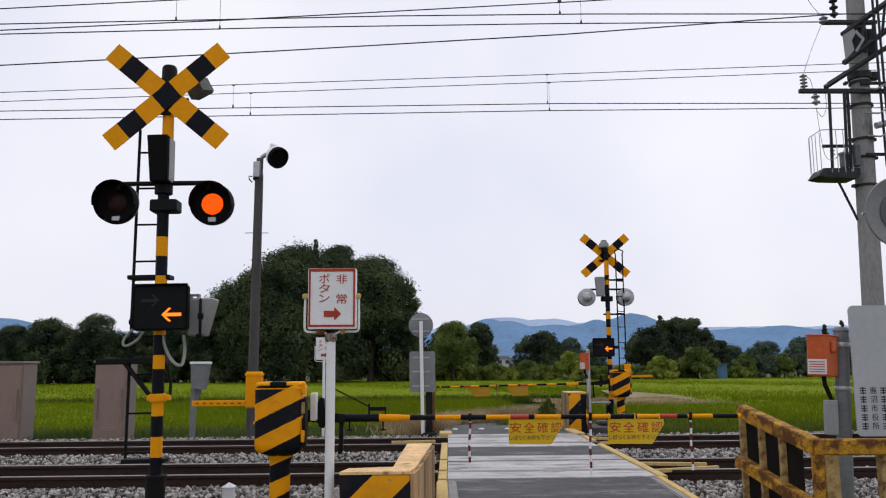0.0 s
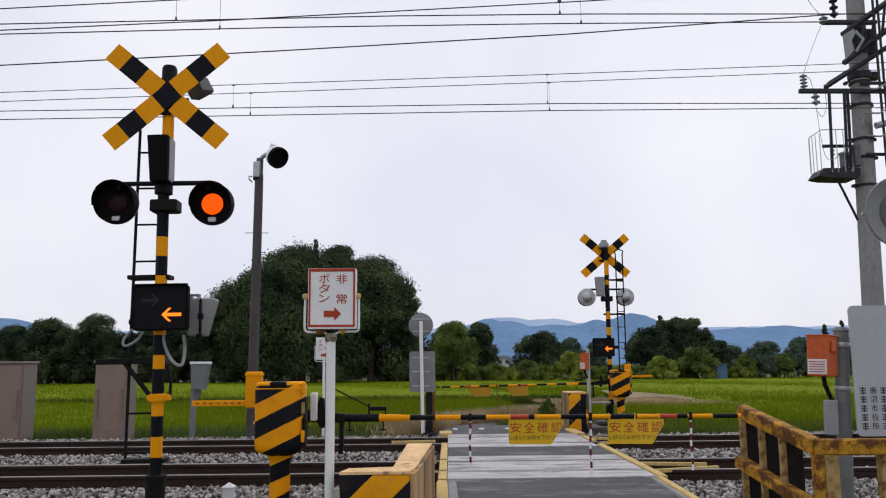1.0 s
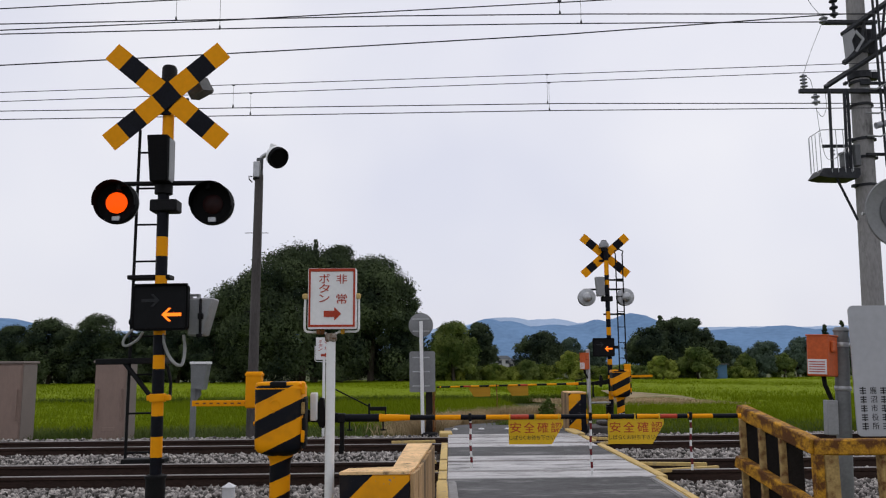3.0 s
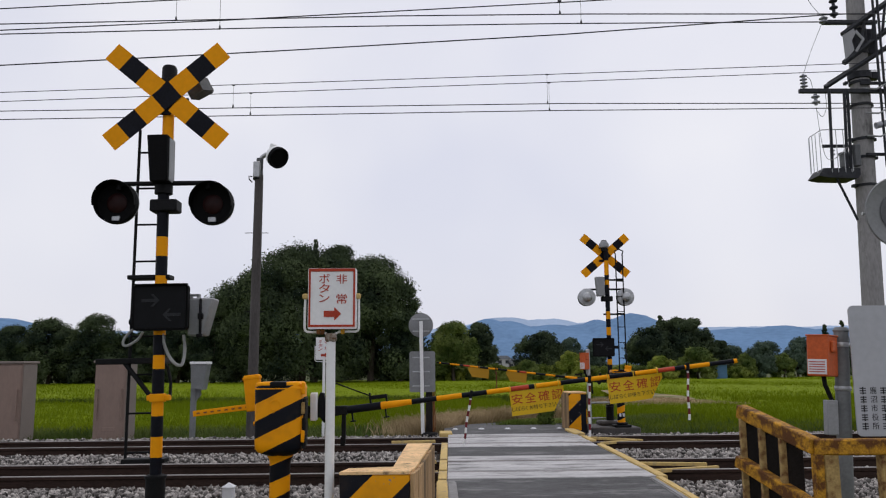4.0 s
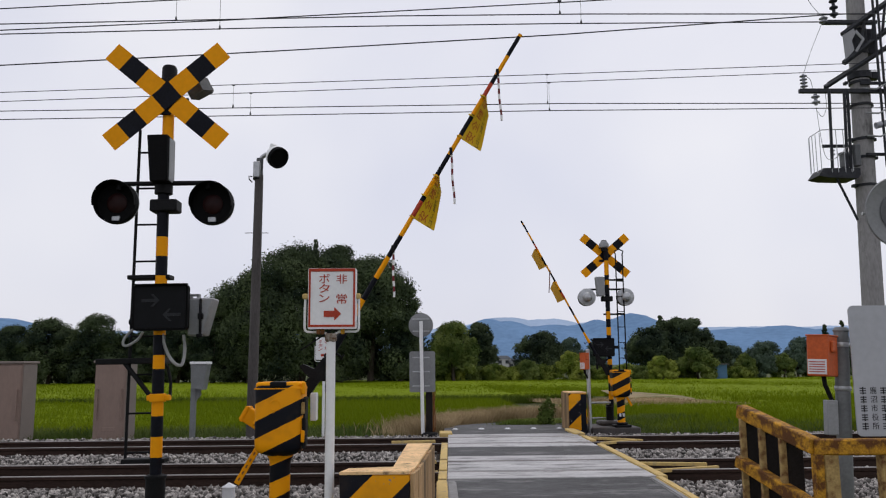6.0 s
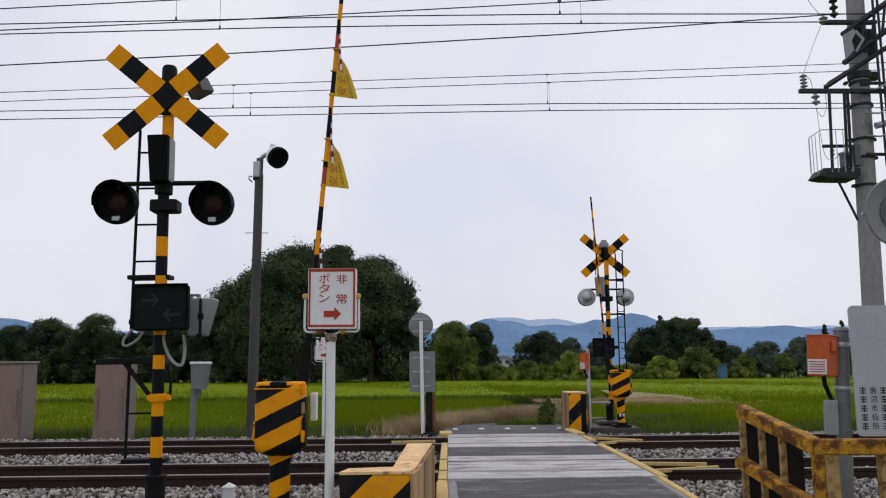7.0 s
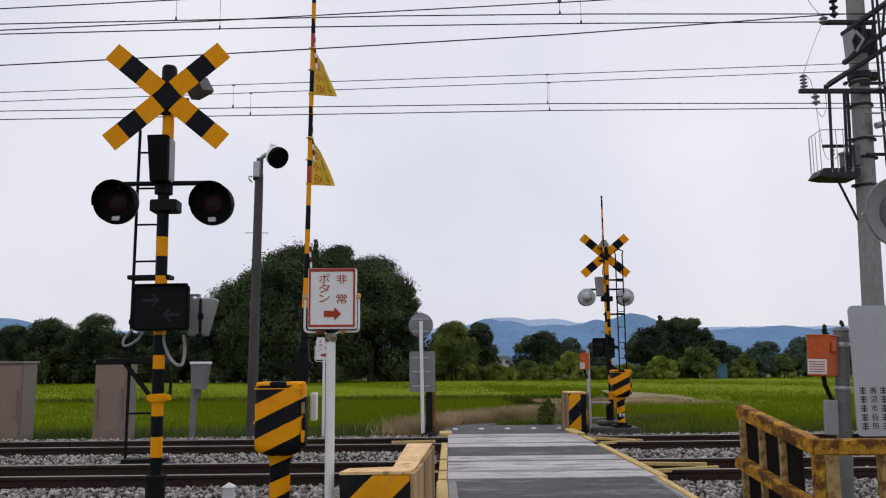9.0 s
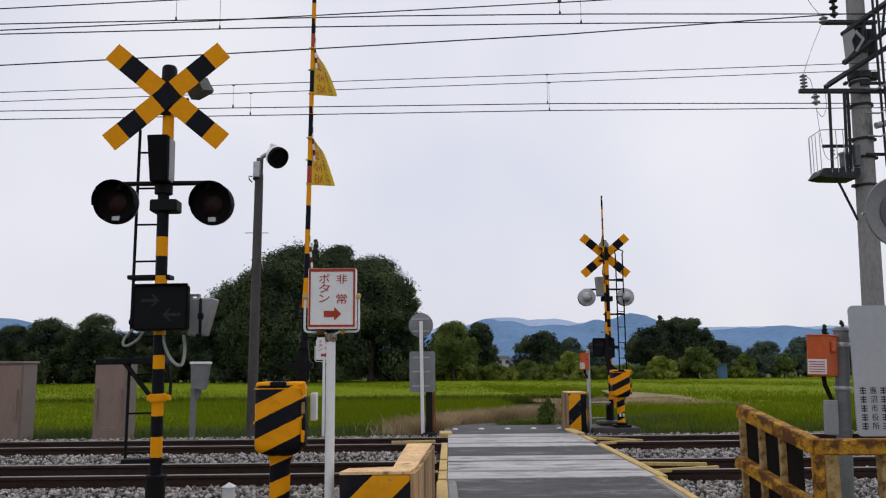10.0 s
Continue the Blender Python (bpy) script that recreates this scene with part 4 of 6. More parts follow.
    for x in (0.57, 0.83):
        bm = B()
        box(bm, x, x + 0.012, -0.01, 0.01, -0.31, -0.24, 0.003)
        box(bm, x - 0.015, x + 0.03, -0.01, 0.01, -0.315, -0.305, 0.002)
        part("boom_clamp", bm, M_STEELBLACK, arm, "small black clamp", at=root, smooth=False)
    bm = B()
    box(bm, -0.235, -0.115, -0.03, 0.05, -0.14, 0.14, 0.008)
    box(bm, -0.24, -0.11, -0.035, 0.055, 0.105, 0.125, 0.003)
    box(bm, -0.18, -0.04, -0.01, 0.03, -0.06, 0.02, 0.006)
    part("counterweight", bm, M_YELLOW, arm, "yellow counterweight", at=root, smooth=False)
    bm = B()
    box(bm, -0.66, -0.05, 0.0, 0.014, -0.125, -0.08, 0.003)
    for i in range(9):
        box(bm, -0.63 + 0.055 * i, -0.605 + 0.055 * i, -0.002, 0.0, -0.108, -0.097, 0, 1)
    part("counterweight_rail", bm, [M_YELLOW, M_RUST], arm, "perforated yellow tail rail", at=root, smooth=False)
    flags = flag_strips(arm, 1.774, 2.187, not near) + flag_strips(arm, 2.527, 2.946, not near)
    ropes = []
    bm = B()
    box(bm, -0.016, 0.016, -0.012, 0.012, -0.25, 0.0, 0.004)
    box(bm, -0.03, 0.03, -0.034, 0.034, -0.035, 0.035, 0.008)
    box(bm, -0.024, 0.01, -0.014, 0.014, -0.27, -0.20, 0.004)
    ropes.append((part("hanging_clamp", bm, M_STEELBLACK, arm, "black hanging clamp", smooth=False, at=pose(0.489, 0, -ARM_DROP)), 0.489))
    for u, ln in ((1.478, 0.38), (2.394, 0.43), (3.149, 0.40)) if near else ((2.394, 0.43),):
        bm = B()
        n = 9
        for i in range(n):
            tube(bm, (0.003 * math.sin(i), 0, -ln * i / n), (0.003 * math.sin(i + 1), 0, -ln * (i + 1) / n), 0.009, seg=8, mi=i % 2)
        box(bm, -0.012, 0.012, -0.024, 0.024, -0.03, 0.03, 0.004, 2)
        ro = part("hanging_rope", bm, [M_WHITE if near else M_RUST, M_ROPE, M_STEELBLACK], arm, "red and white striped hanging rope", at=pose(u, 0, -ARM_DROP))
        ropes.append((ro, u))
    return dict(top=top, arm=arm, arm_at=arm_at, flags=flags, ropes=ropes)

build_ground()
build_tracks()
build_road()
near_signal = signal_post("crossing_signal", pose(-2.10, 6.6, 0, 0, -0.75, 0), "tall yellow-black crossing signal with crossbuck, flashers and ladder", True)
far_signal = signal_post("crossing_signal", pose(3.74, 16.35, 0), "yellow-black crossing signal across the tracks, seen from behind", False)
near_barrier = barrier("crossing_barrier", pose(-1.045, 6.4, 0), "striped crossing barrier with flagged boom beside the lane", True)
far_barrier = barrier("crossing_barrier", pose(3.83, 16.1, 0, 0, 0, 180), "striped crossing barrier across the tracks", False)


# ---- signs, boxes, fences and posts beside the crossing ----
def emergency_sign():
    top = thing("emergency_button_sign", pose(-0.662, 5.9, -0.025), "white and red direction sign on a white pole, lightly rusted", "sign")
    bm = B()
    tube(bm, (0, 0, -0.25), (0, 0, 1.44), 0.0335, seg=24)
    part("pole", bm, M_WHITE, top, "white painted round pole")
    bm = B()
    lathe(bm, [(0.038, 0.27), (0.041, 0.275), (0.041, 0.295), (0.038, 0.3)], 20)
    part("pole_band", bm, M_GALV, top, "steel band")
    bm = B()
    plate(bm, round_rect(-0.165, 0.182, 1.492, 1.932, 0.01), -0.04, 0.04)
    case = part("sign_case", bm, M_WHITE, top, "shallow white sign case", smooth=False)
    bm = B()
    for x0, x1, z0, z1 in ((-0.16, 0.174, 1.908, 1.930), (-0.16, 0.174, 1.506, 1.522), (-0.16, -0.147, 1.522, 1.908), (0.161, 0.174, 1.522, 1.908)):
        box(bm, x0, x1, -0.0445, -0.04, z0, z1)
    part("red_border", bm, M_SIGNRED, case, "red border", smooth=False)
    for ch, x, z, s in (("非", 0.078, 1.853, 0.068), ("常", 0.078, 1.708, 0.072), ("ボ", -0.048, 1.856, 0.07), ("タ", -0.048, 1.785, 0.064), ("ン", -0.048, 1.712, 0.058)):
        bm = B()
        letters(bm, ch, x, z, s, -0.0425, 0, width=0.078)
        part("character", bm, M_SIGNRED, case, "red painted character", smooth=False)
    bm = B()
    plate(bm, [(-0.05, 1.622), (0.025, 1.622), (0.025, 1.65), (0.075, 1.6), (0.025, 1.55), (0.025, 1.578), (-0.05, 1.578)], -0.0435, -0.04)
    part("arrow", bm, M_SIGNRED, case, "red arrow", smooth=False)
    bm = B()
    pipe(bm, [(-0.19, 0, 1.73), (-0.192, 0, 1.6), (-0.192, 0, 1.5), (-0.185, 0, 1.48), (-0.17, 0, 1.472), (-0.06, 0, 1.472), (-0.035, 0, 1.46), (-0.02, 0, 1.42)], 0.009)
    pipe(bm, [(0.02, 0, 1.42), (0.035, 0, 1.46), (0.06, 0, 1.474), (0.18, 0, 1.474), (0.195, 0, 1.482), (0.2, 0, 1.5), (0.2, 0, 1.6), (0.198, 0, 1.73)], 0.009)
    part("carrier_pipe", bm, M_WHITE, top, "white bent pipe carrier")
    for x in (-0.185, 0.195):
        bm = B()
        box(bm, x - 0.025, x + 0.018, -0.025, 0.025, 1.71, 1.75, 0.008)
        part("clamp", bm, M_KERB, top, "yellowed clamp")
    for x, mm in ((-0.09, M_RUST), (0.085, M_FENCE), (-0.06, M_RUST)):
        bm = B()
        box(bm, x - 0.014, x + 0.014, -0.02, 0.02, 1.455, 1.5, 0.004)
        part("bolt_block", bm, mm, top, "rusty bolt")
    bm = B()
    box(bm, -0.04, 0.04, -0.040, 0.03, 1.40, 1.462, 0.01)
    part("saddle", bm, M_SADDLE, top, "rusted pole saddle")


def far_emergency_sign():
    top = thing("emergency_button_sign", pose(-1.95, 16.2, -0.2), "small white and red direction sign on a thin white pole", "sign")
    bm = B()
    tube(bm, (0, 0, 0), (0, 0, 1.6), 0.028, seg=16)
    part("pole", bm, M_WHITE, top, "thin white pole")
    bm = B()
    plate(bm, round_rect(-0.16, 0.14, 1.53, 1.97, 0.01), -0.035, 0.035)
    case = part("sign_case", bm, M_WHITE, top, "white sign case", smooth=False)
    bm = B()
    for ch, x, z in (("非", 0.05, 1.88), ("常", 0.05, 1.75), ("ボ", -0.07, 1.89), ("タ", -0.07, 1.81), ("ン", -0.07, 1.74)):
        letters(bm, ch, x, z, 0.07, -0.037, 0, width=0.08)
    plate(bm, [(-0.06, 1.645), (0.02, 1.645), (0.02, 1.67), (0.07, 1.62), (0.02, 1.57), (0.02, 1.595), (-0.06, 1.595)], -0.038, -0.035)
    part("lettering", bm, M_SIGNRED, case, "red lettering and arrow", smooth=False)
    bm = B()
    pipe(bm, [(-0.18, 0, 1.8), (-0.18, 0, 1.52), (-0.16, 0, 1.5), (0.0, 0, 1.49), (0.14, 0, 1.5), (0.16, 0, 1.52), (0.16, 0, 1.8)], 0.01)
    part("carrier_pipe", bm, M_WHITE, top, "white pipe carrier")


def guard_block(name, m, label, outline_top, h, wood_side):
    """A striped guard: an angular painted block with a plank-faced side."""
    top = thing(name, m, label, "guard block")
    bm = B()
    lo = [bm.verts.new((x, y, -0.3)) for x, y in outline_top]
    hi = [bm.verts.new((x, y, h)) for x, y in outline_top]
    n = len(lo)
    bm.faces.new(hi)
    bm.faces.new(lo[::-1])
    for i in range(n):
        j = (i + 1) % n
        bm.faces.new((lo[i], lo[j], hi[j], hi[i]))
    bmesh.ops.recalc_face_normals(bm, faces=bm.faces[:])
    bmesh.ops.bevel(bm, geom=[e for e in bm.edges], offset=0.012, segments=2, affect="EDGES", profile=0.5)
    part("body", bm, M_BLOCKSTRIPE, top, "yellow and black striped guard body", smooth=True)
    bm = B()
    inner = [(x, y) for x, y in outline_top]
    cx, cy = sum(p[0] for p in inner) / n, sum(p[1] for p in inner) / n
    lo = [bm.verts.new((x, y, h + 0.003)) for x, y in inner]
    hi = [bm.verts.new((x, y, h + 0.022)) for x, y in inner]
    bm.faces.new(hi)
    bm.faces.new(lo[::-1])
    for i in range(n):
        j = (i + 1) % n
        bm.faces.new((lo[i], lo[j], hi[j], hi[i]))
    bmesh.ops.recalc_face_normals(bm, faces=bm.faces[:])
    part("top_board", bm, M_TOPBOARD, top, "sun-bleached orange top board", smooth=False)
    for (x0, y0), (x1, y1) in wood_side:
        ln = math.hypot(x1 - x0, y1 - y0)
        q = Matrix.Translation((x0, y0, 0)) @ pose(0, 0, 0, 0, 0, math.degrees(math.atan2(y1 - y0, x1 - x0)))
        u = 0.0
        while u < ln - 0.03:
            w = min(random.uniform(0.10, 0.22), ln - u)
            bm = B()
            box(bm, u, u + w - 0.012, -0.026, -0.002, -0.28, h + 0.012 - 0.012 * random.random(), 0.004)
            part("plank", bm, M_BAREWOOD, top, "bare weathered plank", at=q, smooth=False)
            u += w
    return top


M_TOPBOARD = surface("bleached_orange_paint", (0.82, 0.54, 0.27), 0.75, scale=6, vary=0.18, stain=(0.26, 0.17, 0.09), stain_amount=0.34, stain_scale=10, bump=0.2)


def yellow_fence():
    """Rusty guard fence: sloping run beside the lane, a corner, and a run away to the right."""
    top = thing("guard_fence", Matrix(), "rusty yellow steel guard fence, inner faces blackened as shade", "fence")
    A, C, D = Vector((2.51, 6.35, 0.868)), Vector((2.662, 5.55, 0.688)), Vector((3.9, 5.48, 0.688))

    def rail(a, b, th, dp, name, mat):
        d = b - a
        q = Matrix.Translation(a) @ d.to_track_quat("X", "Z").to_matrix().to_4x4()
        bm = B()
        box(bm, 0, d.length, -dp / 2, dp / 2, -th, 0, 0.008)
        box(bm, 0.02, d.length - 0.02, -dp / 2 - 0.003, -dp / 2, -th * 0.9, -th * 0.82, 0)
        part(name, bm, mat, top, at=q, smooth=False)
    rail(A + Vector((-0.01, 0.04, 0.01)), C + Vector((0.0, -0.03, 0.0)), 0.105, 0.09, "top_rail", M_FENCE)
    rail(C + Vector((-0.02, 0.0, -0.004)), D, 0.105, 0.09, "top_rail", M_FENCE)
    rail(A + Vector((-0.055, 0.02, -0.375)), C + Vector((-0.035, 0, -0.405)), 0.09, 0.08, "middle_rail", M_FENCE)
    rail(C + Vector((0, 0, -0.42)), D + Vector((0, 0, -0.42)), 0.09, 0.08, "middle_rail", M_FENCE)
    for t in (0.03, 0.33, 0.63):
        p = A.lerp(C, t)
        bm = B()
        box(bm, -0.062, -0.018, -0.02, 0.02, -0.4, p.z - 0.09, 0.004)
        post = part("post", bm, M_FENCEPALE, top, "faded rusty post", at=Matrix.Translation((p.x, p.y, 0)), smooth=False)
        # The shaded hollow of each post is painted as a black web.
        bm = B()
        box(bm, -0.016, 0.105, -0.005, 0.05, -0.4, p.z - 0.1, 0.003)
        part("web", bm, M_FENCEDARK, post, "inner web painted black as its shade", smooth=False)
    bm = B()
    box(bm, -0.02, 0.036, -0.05, 0.03, -0.4, C.z - 0.1, 0.006)
    part("corner_post", bm, M_FENCE, top, "yellow corner post", at=Matrix.Translation((C.x - 0.005, C.y, 0)), smooth=False)
    # The corner post's lit right face is a box of its own in cream.
    bm = B()
    box(bm, 0.036, 0.135, -0.045, 0.03, -0.4, C.z - 0.1, 0.006)
    part("corner_post", bm, M_FENCEPALE, top, "corner post side, painted cream as lit", at=Matrix.Translation((C.x, C.y, 0)), smooth=False)
    bm = B()
    box(bm, 0.0, 0.1, -0.045, 0.03, -0.4, C.z - 0.1, 0.006)
    part("post", bm, M_FENCEPALE, top, "cream post", at=Matrix.Translation((3.085, C.y, 0)), smooth=False)


def button_post(m, label, big):
    top = thing("emergency_button_post", m, label, "emergency button", "emergency button posts")
    bm = B()
    r = 0.056 if big else 0.038
    tube(bm, (0, 0, -0.3), (0, 0, 1.44), r, r * 0.97, seg=24)
    lathe(bm, [(r * 1.05, 1.44), (r * 1.12, 1.45), (r * 0.8, 1.475), (0, 1.48)], 24)
    part("pole", bm, M_MIDGREY if big else M_GALV, top, "grey round pole")
    turn = pose(-0.185, -0.06, 0, 0, 0, -48) if big else pose(-0.085, -0.09, 0, 0, 0, -48) @ Matrix.Diagonal((0.74, 0.74, 1.0, 1.0))
    bm = B()
    box(bm, -0.08, 0.08, -0.1, 0.1, 1.085, 1.40, 0.008)
    case = part("button_case", bm, M_ORANGE, top, "orange steel button case", at=turn, smooth=False)
    bm = B()
    box(bm, -0.072, 0.072, -0.104, -0.1, 1.10, 1.215, 0.002)
    part("notice", bm, M_SIGNWHITE, case, "pale notice with faint lines", smooth=False)
    bm = B()
    for i in range(5):
        box(bm, -0.06, 0.06, -0.1055, -0.104, 1.115 + 0.019 * i, 1.122 + 0.019 * i)
    part("notice_lines", bm, M_SIGNRED, case, "unreadable red lines", smooth=False)
    bm = B()
    box(bm, 0.08, 0.1, -0.05, 0.03, 1.27, 1.36, 0.008)
    box(bm, -0.086, 0.086, -0.106, 0.106, 1.393, 1.405, 0.003)
    part("cover_flap", bm, M_ORANGE, case, "orange cover flap", smooth=False)
    bm = B()
    pipe(bm, [(-0.15, 0, 1.09), (-0.14, 0, 1.02), (-0.11, 0, 0.95), (-0.08, 0, 0.88)] if big else [(-0.09, -0.05, 1.09), (-0.08, -0.05, 1.03), (-0.03, -0.02, 0.95), (0.0, 0, 0.86)], 0.018)
    part("conduit", bm, M_STEELBLACK, top, "black bent conduit")
    if big:
        bm = B()
        box(bm, -0.172, -0.085, -0.09, -0.02, 0.64, 0.905, 0.006)
        box(bm, -0.162, -0.095, -0.094, -0.09, 0.86, 0.885, 0.002)
        part("terminal_box", bm, M_GREY, top, "pale grey terminal box", smooth=False)
        for z in (1.32, 0.98):
            bm = B()
            lathe(bm, [(r * 1.04, z), (r * 1.1, z + 0.005), (r * 1.1, z + 0.03), (r * 1.04, z + 0.035)], 24)
            part("pole_band", bm, M_GALV, top, "steel band")
    else:
        bm = B()
        tube(bm, (0.0, 0, 0.45), (0.52, 0.52, 0.43), 0.02, seg=10)
        part("cable_pipe", bm, M_GALV, top, "grey cable pipe to the signal")


def notice_board():
    """Tall grey-white notice on its own post; most of it lies past the view's edge."""
    top = thing("notice_board", pose(3.605, 6.2, 0), "grey-white notice board with black vertical lettering", "sign")
    bm = B()
    plate(bm, round_rect(-0.30, 0.30, 0.64, 1.635, 0.04), -0.006, 0.006)
    face = part("board", bm, M_SIGNGREY, top, "grey-white painted board", smooth=False)
    for i, ch in enumerate("鹿沼市役所"):
        bm = B()
        letters(bm, ch, -0.155, 0.985 - 0.067 * i, 0.052, -0.0075, 0, width=0.052)
        part("character", bm, M_INK, face, "black character", smooth=False)
    for x in (-0.235, -0.075):
        for i in range(5):
            bm = B()
            for k in range(3):
                box(bm, x - 0.024, x + 0.024, -0.0075, -0.006, 0.997 - 0.067 * i - 0.018 * k, 1.005 - 0.067 * i - 0.018 * k)
            box(bm, x - 0.004, x + 0.004, -0.0077, -0.006, 0.955 - 0.067 * i, 1.01 - 0.067 * i)
            part("character_bar", bm, M_INK, face, "black lettering bars", smooth=False)
    bm = B()
    tube(bm, (0.2, 0.05, -0.3), (0.2, 0.05, 2.75), 0.038, seg=20)
    part("pole", bm, M_GALV, top, "grey steel pole")
    bm = B()
    lathe(bm, [(0.0, -0.012), (0.285, -0.012), (0.292, 0.0), (0.285, 0.012), (0.275, 0.004), (0.0, 0.004)], 48)
    disc = part("round_sign", bm, M_SIGNBACK, top, "grey back of a round sign", at=Matrix.Translation((0.19, 0.0, 2.37)) @ pose(0, 0, 0, 90, 0, 0))
    bm = B()
    lathe(bm, [(0.0, 0.006), (0.17, 0.006), (0.17, 0.012), (0.0, 0.014)], 40)
    part("backing_disc", bm, M_DARKGREY, disc, "darker backing disc")
    bm = B()
    tube(bm, (-0.2, 0.02, 0.0), (0.2, 0.02, 0.0), 0.012, seg=8)
    part("sign_clamp", bm, M_GALV, top, at=Matrix.Translation((0.1, 0.02, 2.37)))


M_SIGNGREY = surface("pale_grey_board", (0.41, 0.42, 0.45), 0.5, scale=2, vary=0.06, stain=(0.33, 0.33, 0.34), stain_amount=0.15, bump=0.03)
M_SIGNBACK = surface("aluminium_sign_back", (0.22, 0.225, 0.23), 0.5, 0.2, scale=4, vary=0.1, stain=(0.25, 0.25, 0.25), stain_amount=0.2, bump=0.04)


def sign_backs():
    top = thing("road_sign", pose(0.0, 16.2, -0.12), "round and oblong road signs seen from behind on one pole", "sign")
    bm = B()
    tube(bm, (0, -0.03, 0), (-0.03, -0.03, 2.2), 0.036, seg=18)
    part("pole", bm, M_WHITE, top, "white round pole")
    bm = B()
    lathe(bm, [(0.0, -0.004), (0.24, -0.004), (0.245, 0.0), (0.24, 0.004), (0.0, 0.004)], 36)
    part("round_sign", bm, M_SIGNBACK, top, "grey back of a round sign", at=Matrix.Translation((-0.03, 0.02, 2.12)) @ pose(0, 0, 0, 90, 0, 0))
    bm = B()
    plate(bm, round_rect(-0.26, 0.25, 0.8, 1.60, 0.04), 0.012, 0.02)
    part("oblong_sign", bm, M_SIGNBACK, top, "grey back of an oblong sign", smooth=False)
    for z in (2.0, 2.24, 0.92, 1.2, 1.48):
        bm = B()
        box(bm, -0.2, 0.14, -0.002, 0.012, z - 0.012, z + 0.012, 0.002)
        part("sign_rail", bm, M_GALV, top, "aluminium mounting rail", smooth=False)
    bm = B()
    box(bm, -0.02, 0.3, -0.15, 0.2, -0.12, 0.02, 0.03)
    part("foot", bm, M_STEELBLACK, top, "black rubber foot")
    m = thing("short_post", pose(0.12, 16.35, -0.15), "dark rusty short post with a thin wire beside it", "post")
    bm = B()
    box(bm, -0.06, 0.075, -0.03, 0.03, 0, 1.20, 0.006)
    part("board", bm, M_FENCEDARK, m, "black tarred board", smooth=False)
    bm = B()
    box(bm, 0.077, 0.11, -0.025, 0.02, 0, 1.17, 0.004)
    pipe(bm, [(0.12, 0, 0.0), (0.13, 0, 0.3), (0.11, 0, 0.6), (0.13, 0, 0.85), (0.1, 0, 0.93)], 0.01)
    part("rod", bm, M_RUST, m, "rusty rod")


def relay_cabinet(x, w, label):
    top = thing("relay_cabinet", pose(x, 16.2, -0.3), label, "equipment cabinet", "trackside cabinets")
    d = 0.6
    bm = B()
    box(bm, -w / 2, w / 2, 0, d, 0.06, 1.6, 0.01)
    body = part("body", bm, M_CABINET, top, "dull beige steel cabinet", smooth=False)
    bm = B()
    box(bm, -w / 2 - 0.03, w / 2 + 0.03, -0.04, d + 0.04, 1.6, 1.645, 0.008)
    part("roof_plate", bm, M_LEAD, top, "pale roof plate", smooth=False)
    bm = B()
    box(bm, w / 2 + 0.002, w / 2 + 0.012, 0.02, d - 0.02, 0.1, 1.58, 0.003)
    part("side_sheet", bm, M_LEAD, body, "cream side sheet", smooth=False)
    bm = B()
    box(bm, -w / 2 + 0.015, w / 2 - 0.015, -0.014, 0.0, 0.12, 1.56, 0.005)
    door = part("door", bm, M_CABINET, top, "beige cabinet door", smooth=False)
    for s in (-1, 1):
        bm = B()
        x = s * (w / 2 - 0.07)
        box(bm, x - 0.03, x + 0.03, -0.02, -0.014, 0.46, 1.16, 0.002)
        box(bm, x - 0.012, x + 0.012, -0.05, -0.02, 0.5, 1.12, 0.004)
        for z in (0.52, 0.8, 1.08):
            box(bm, x - 0.035, x + 0.035, -0.042, -0.014, z, z + 0.03, 0.004)
        part("lock_bar", bm, M_CABINET, door, "beige lock bar", smooth=False)
    bm = B()
    box(bm, -0.12, 0.12, -0.02, -0.014, 0.28, 0.36, 0.003)
    part("vent_plate", bm, M_CABINET, door, smooth=False)
    bm = B()
    box(bm, -w / 2 - 0.05, w / 2 + 0.05, -0.05, d + 0.05, -0.1, 0.06, 0.01)
    part("plinth", bm, M_CONCRETE, top, "concrete plinth", smooth=False)


def sensor_post():
    top = thing("detector_post", pose(-4.49, 16.2, -0.3), "grey post with a tilted white-topped detector box", "detector")
    bm = B()
    box(bm, -0.05, 0.05, -0.04, 0.04, -0.05, 1.42, 0.005)
    part("post", bm, M_MIDGREY, top, "grey square post", smooth=False)
    bm = B()
    plate(bm, [(-0.02, 1.56), (0.30, 1.58), (0.23, 1.07), (0.01, 1.09)], -0.22, 0.1)
    hood = part("detector_box", bm, M_MIDGREY, top, "grey tapered box", smooth=False)
    # Thick white lip: the brightness of the lit lid is put into its paint.
    bm = B()
    box(bm, -0.03, 0.31, -0.25, 0.12, 1.56, 1.61, 0.008)
    part("lid", bm, M_WHITE, hood, "lid painted white for its lit look", smooth=False)
    bm = B()
    plate(bm, [(0.04, 1.14), (0.14, 1.12), (0.14, 0.96), (0.05, 0.85)], -0.03, 0.03)
    part("bracket", bm, M_MIDGREY, top, "tapered bracket", smooth=False)


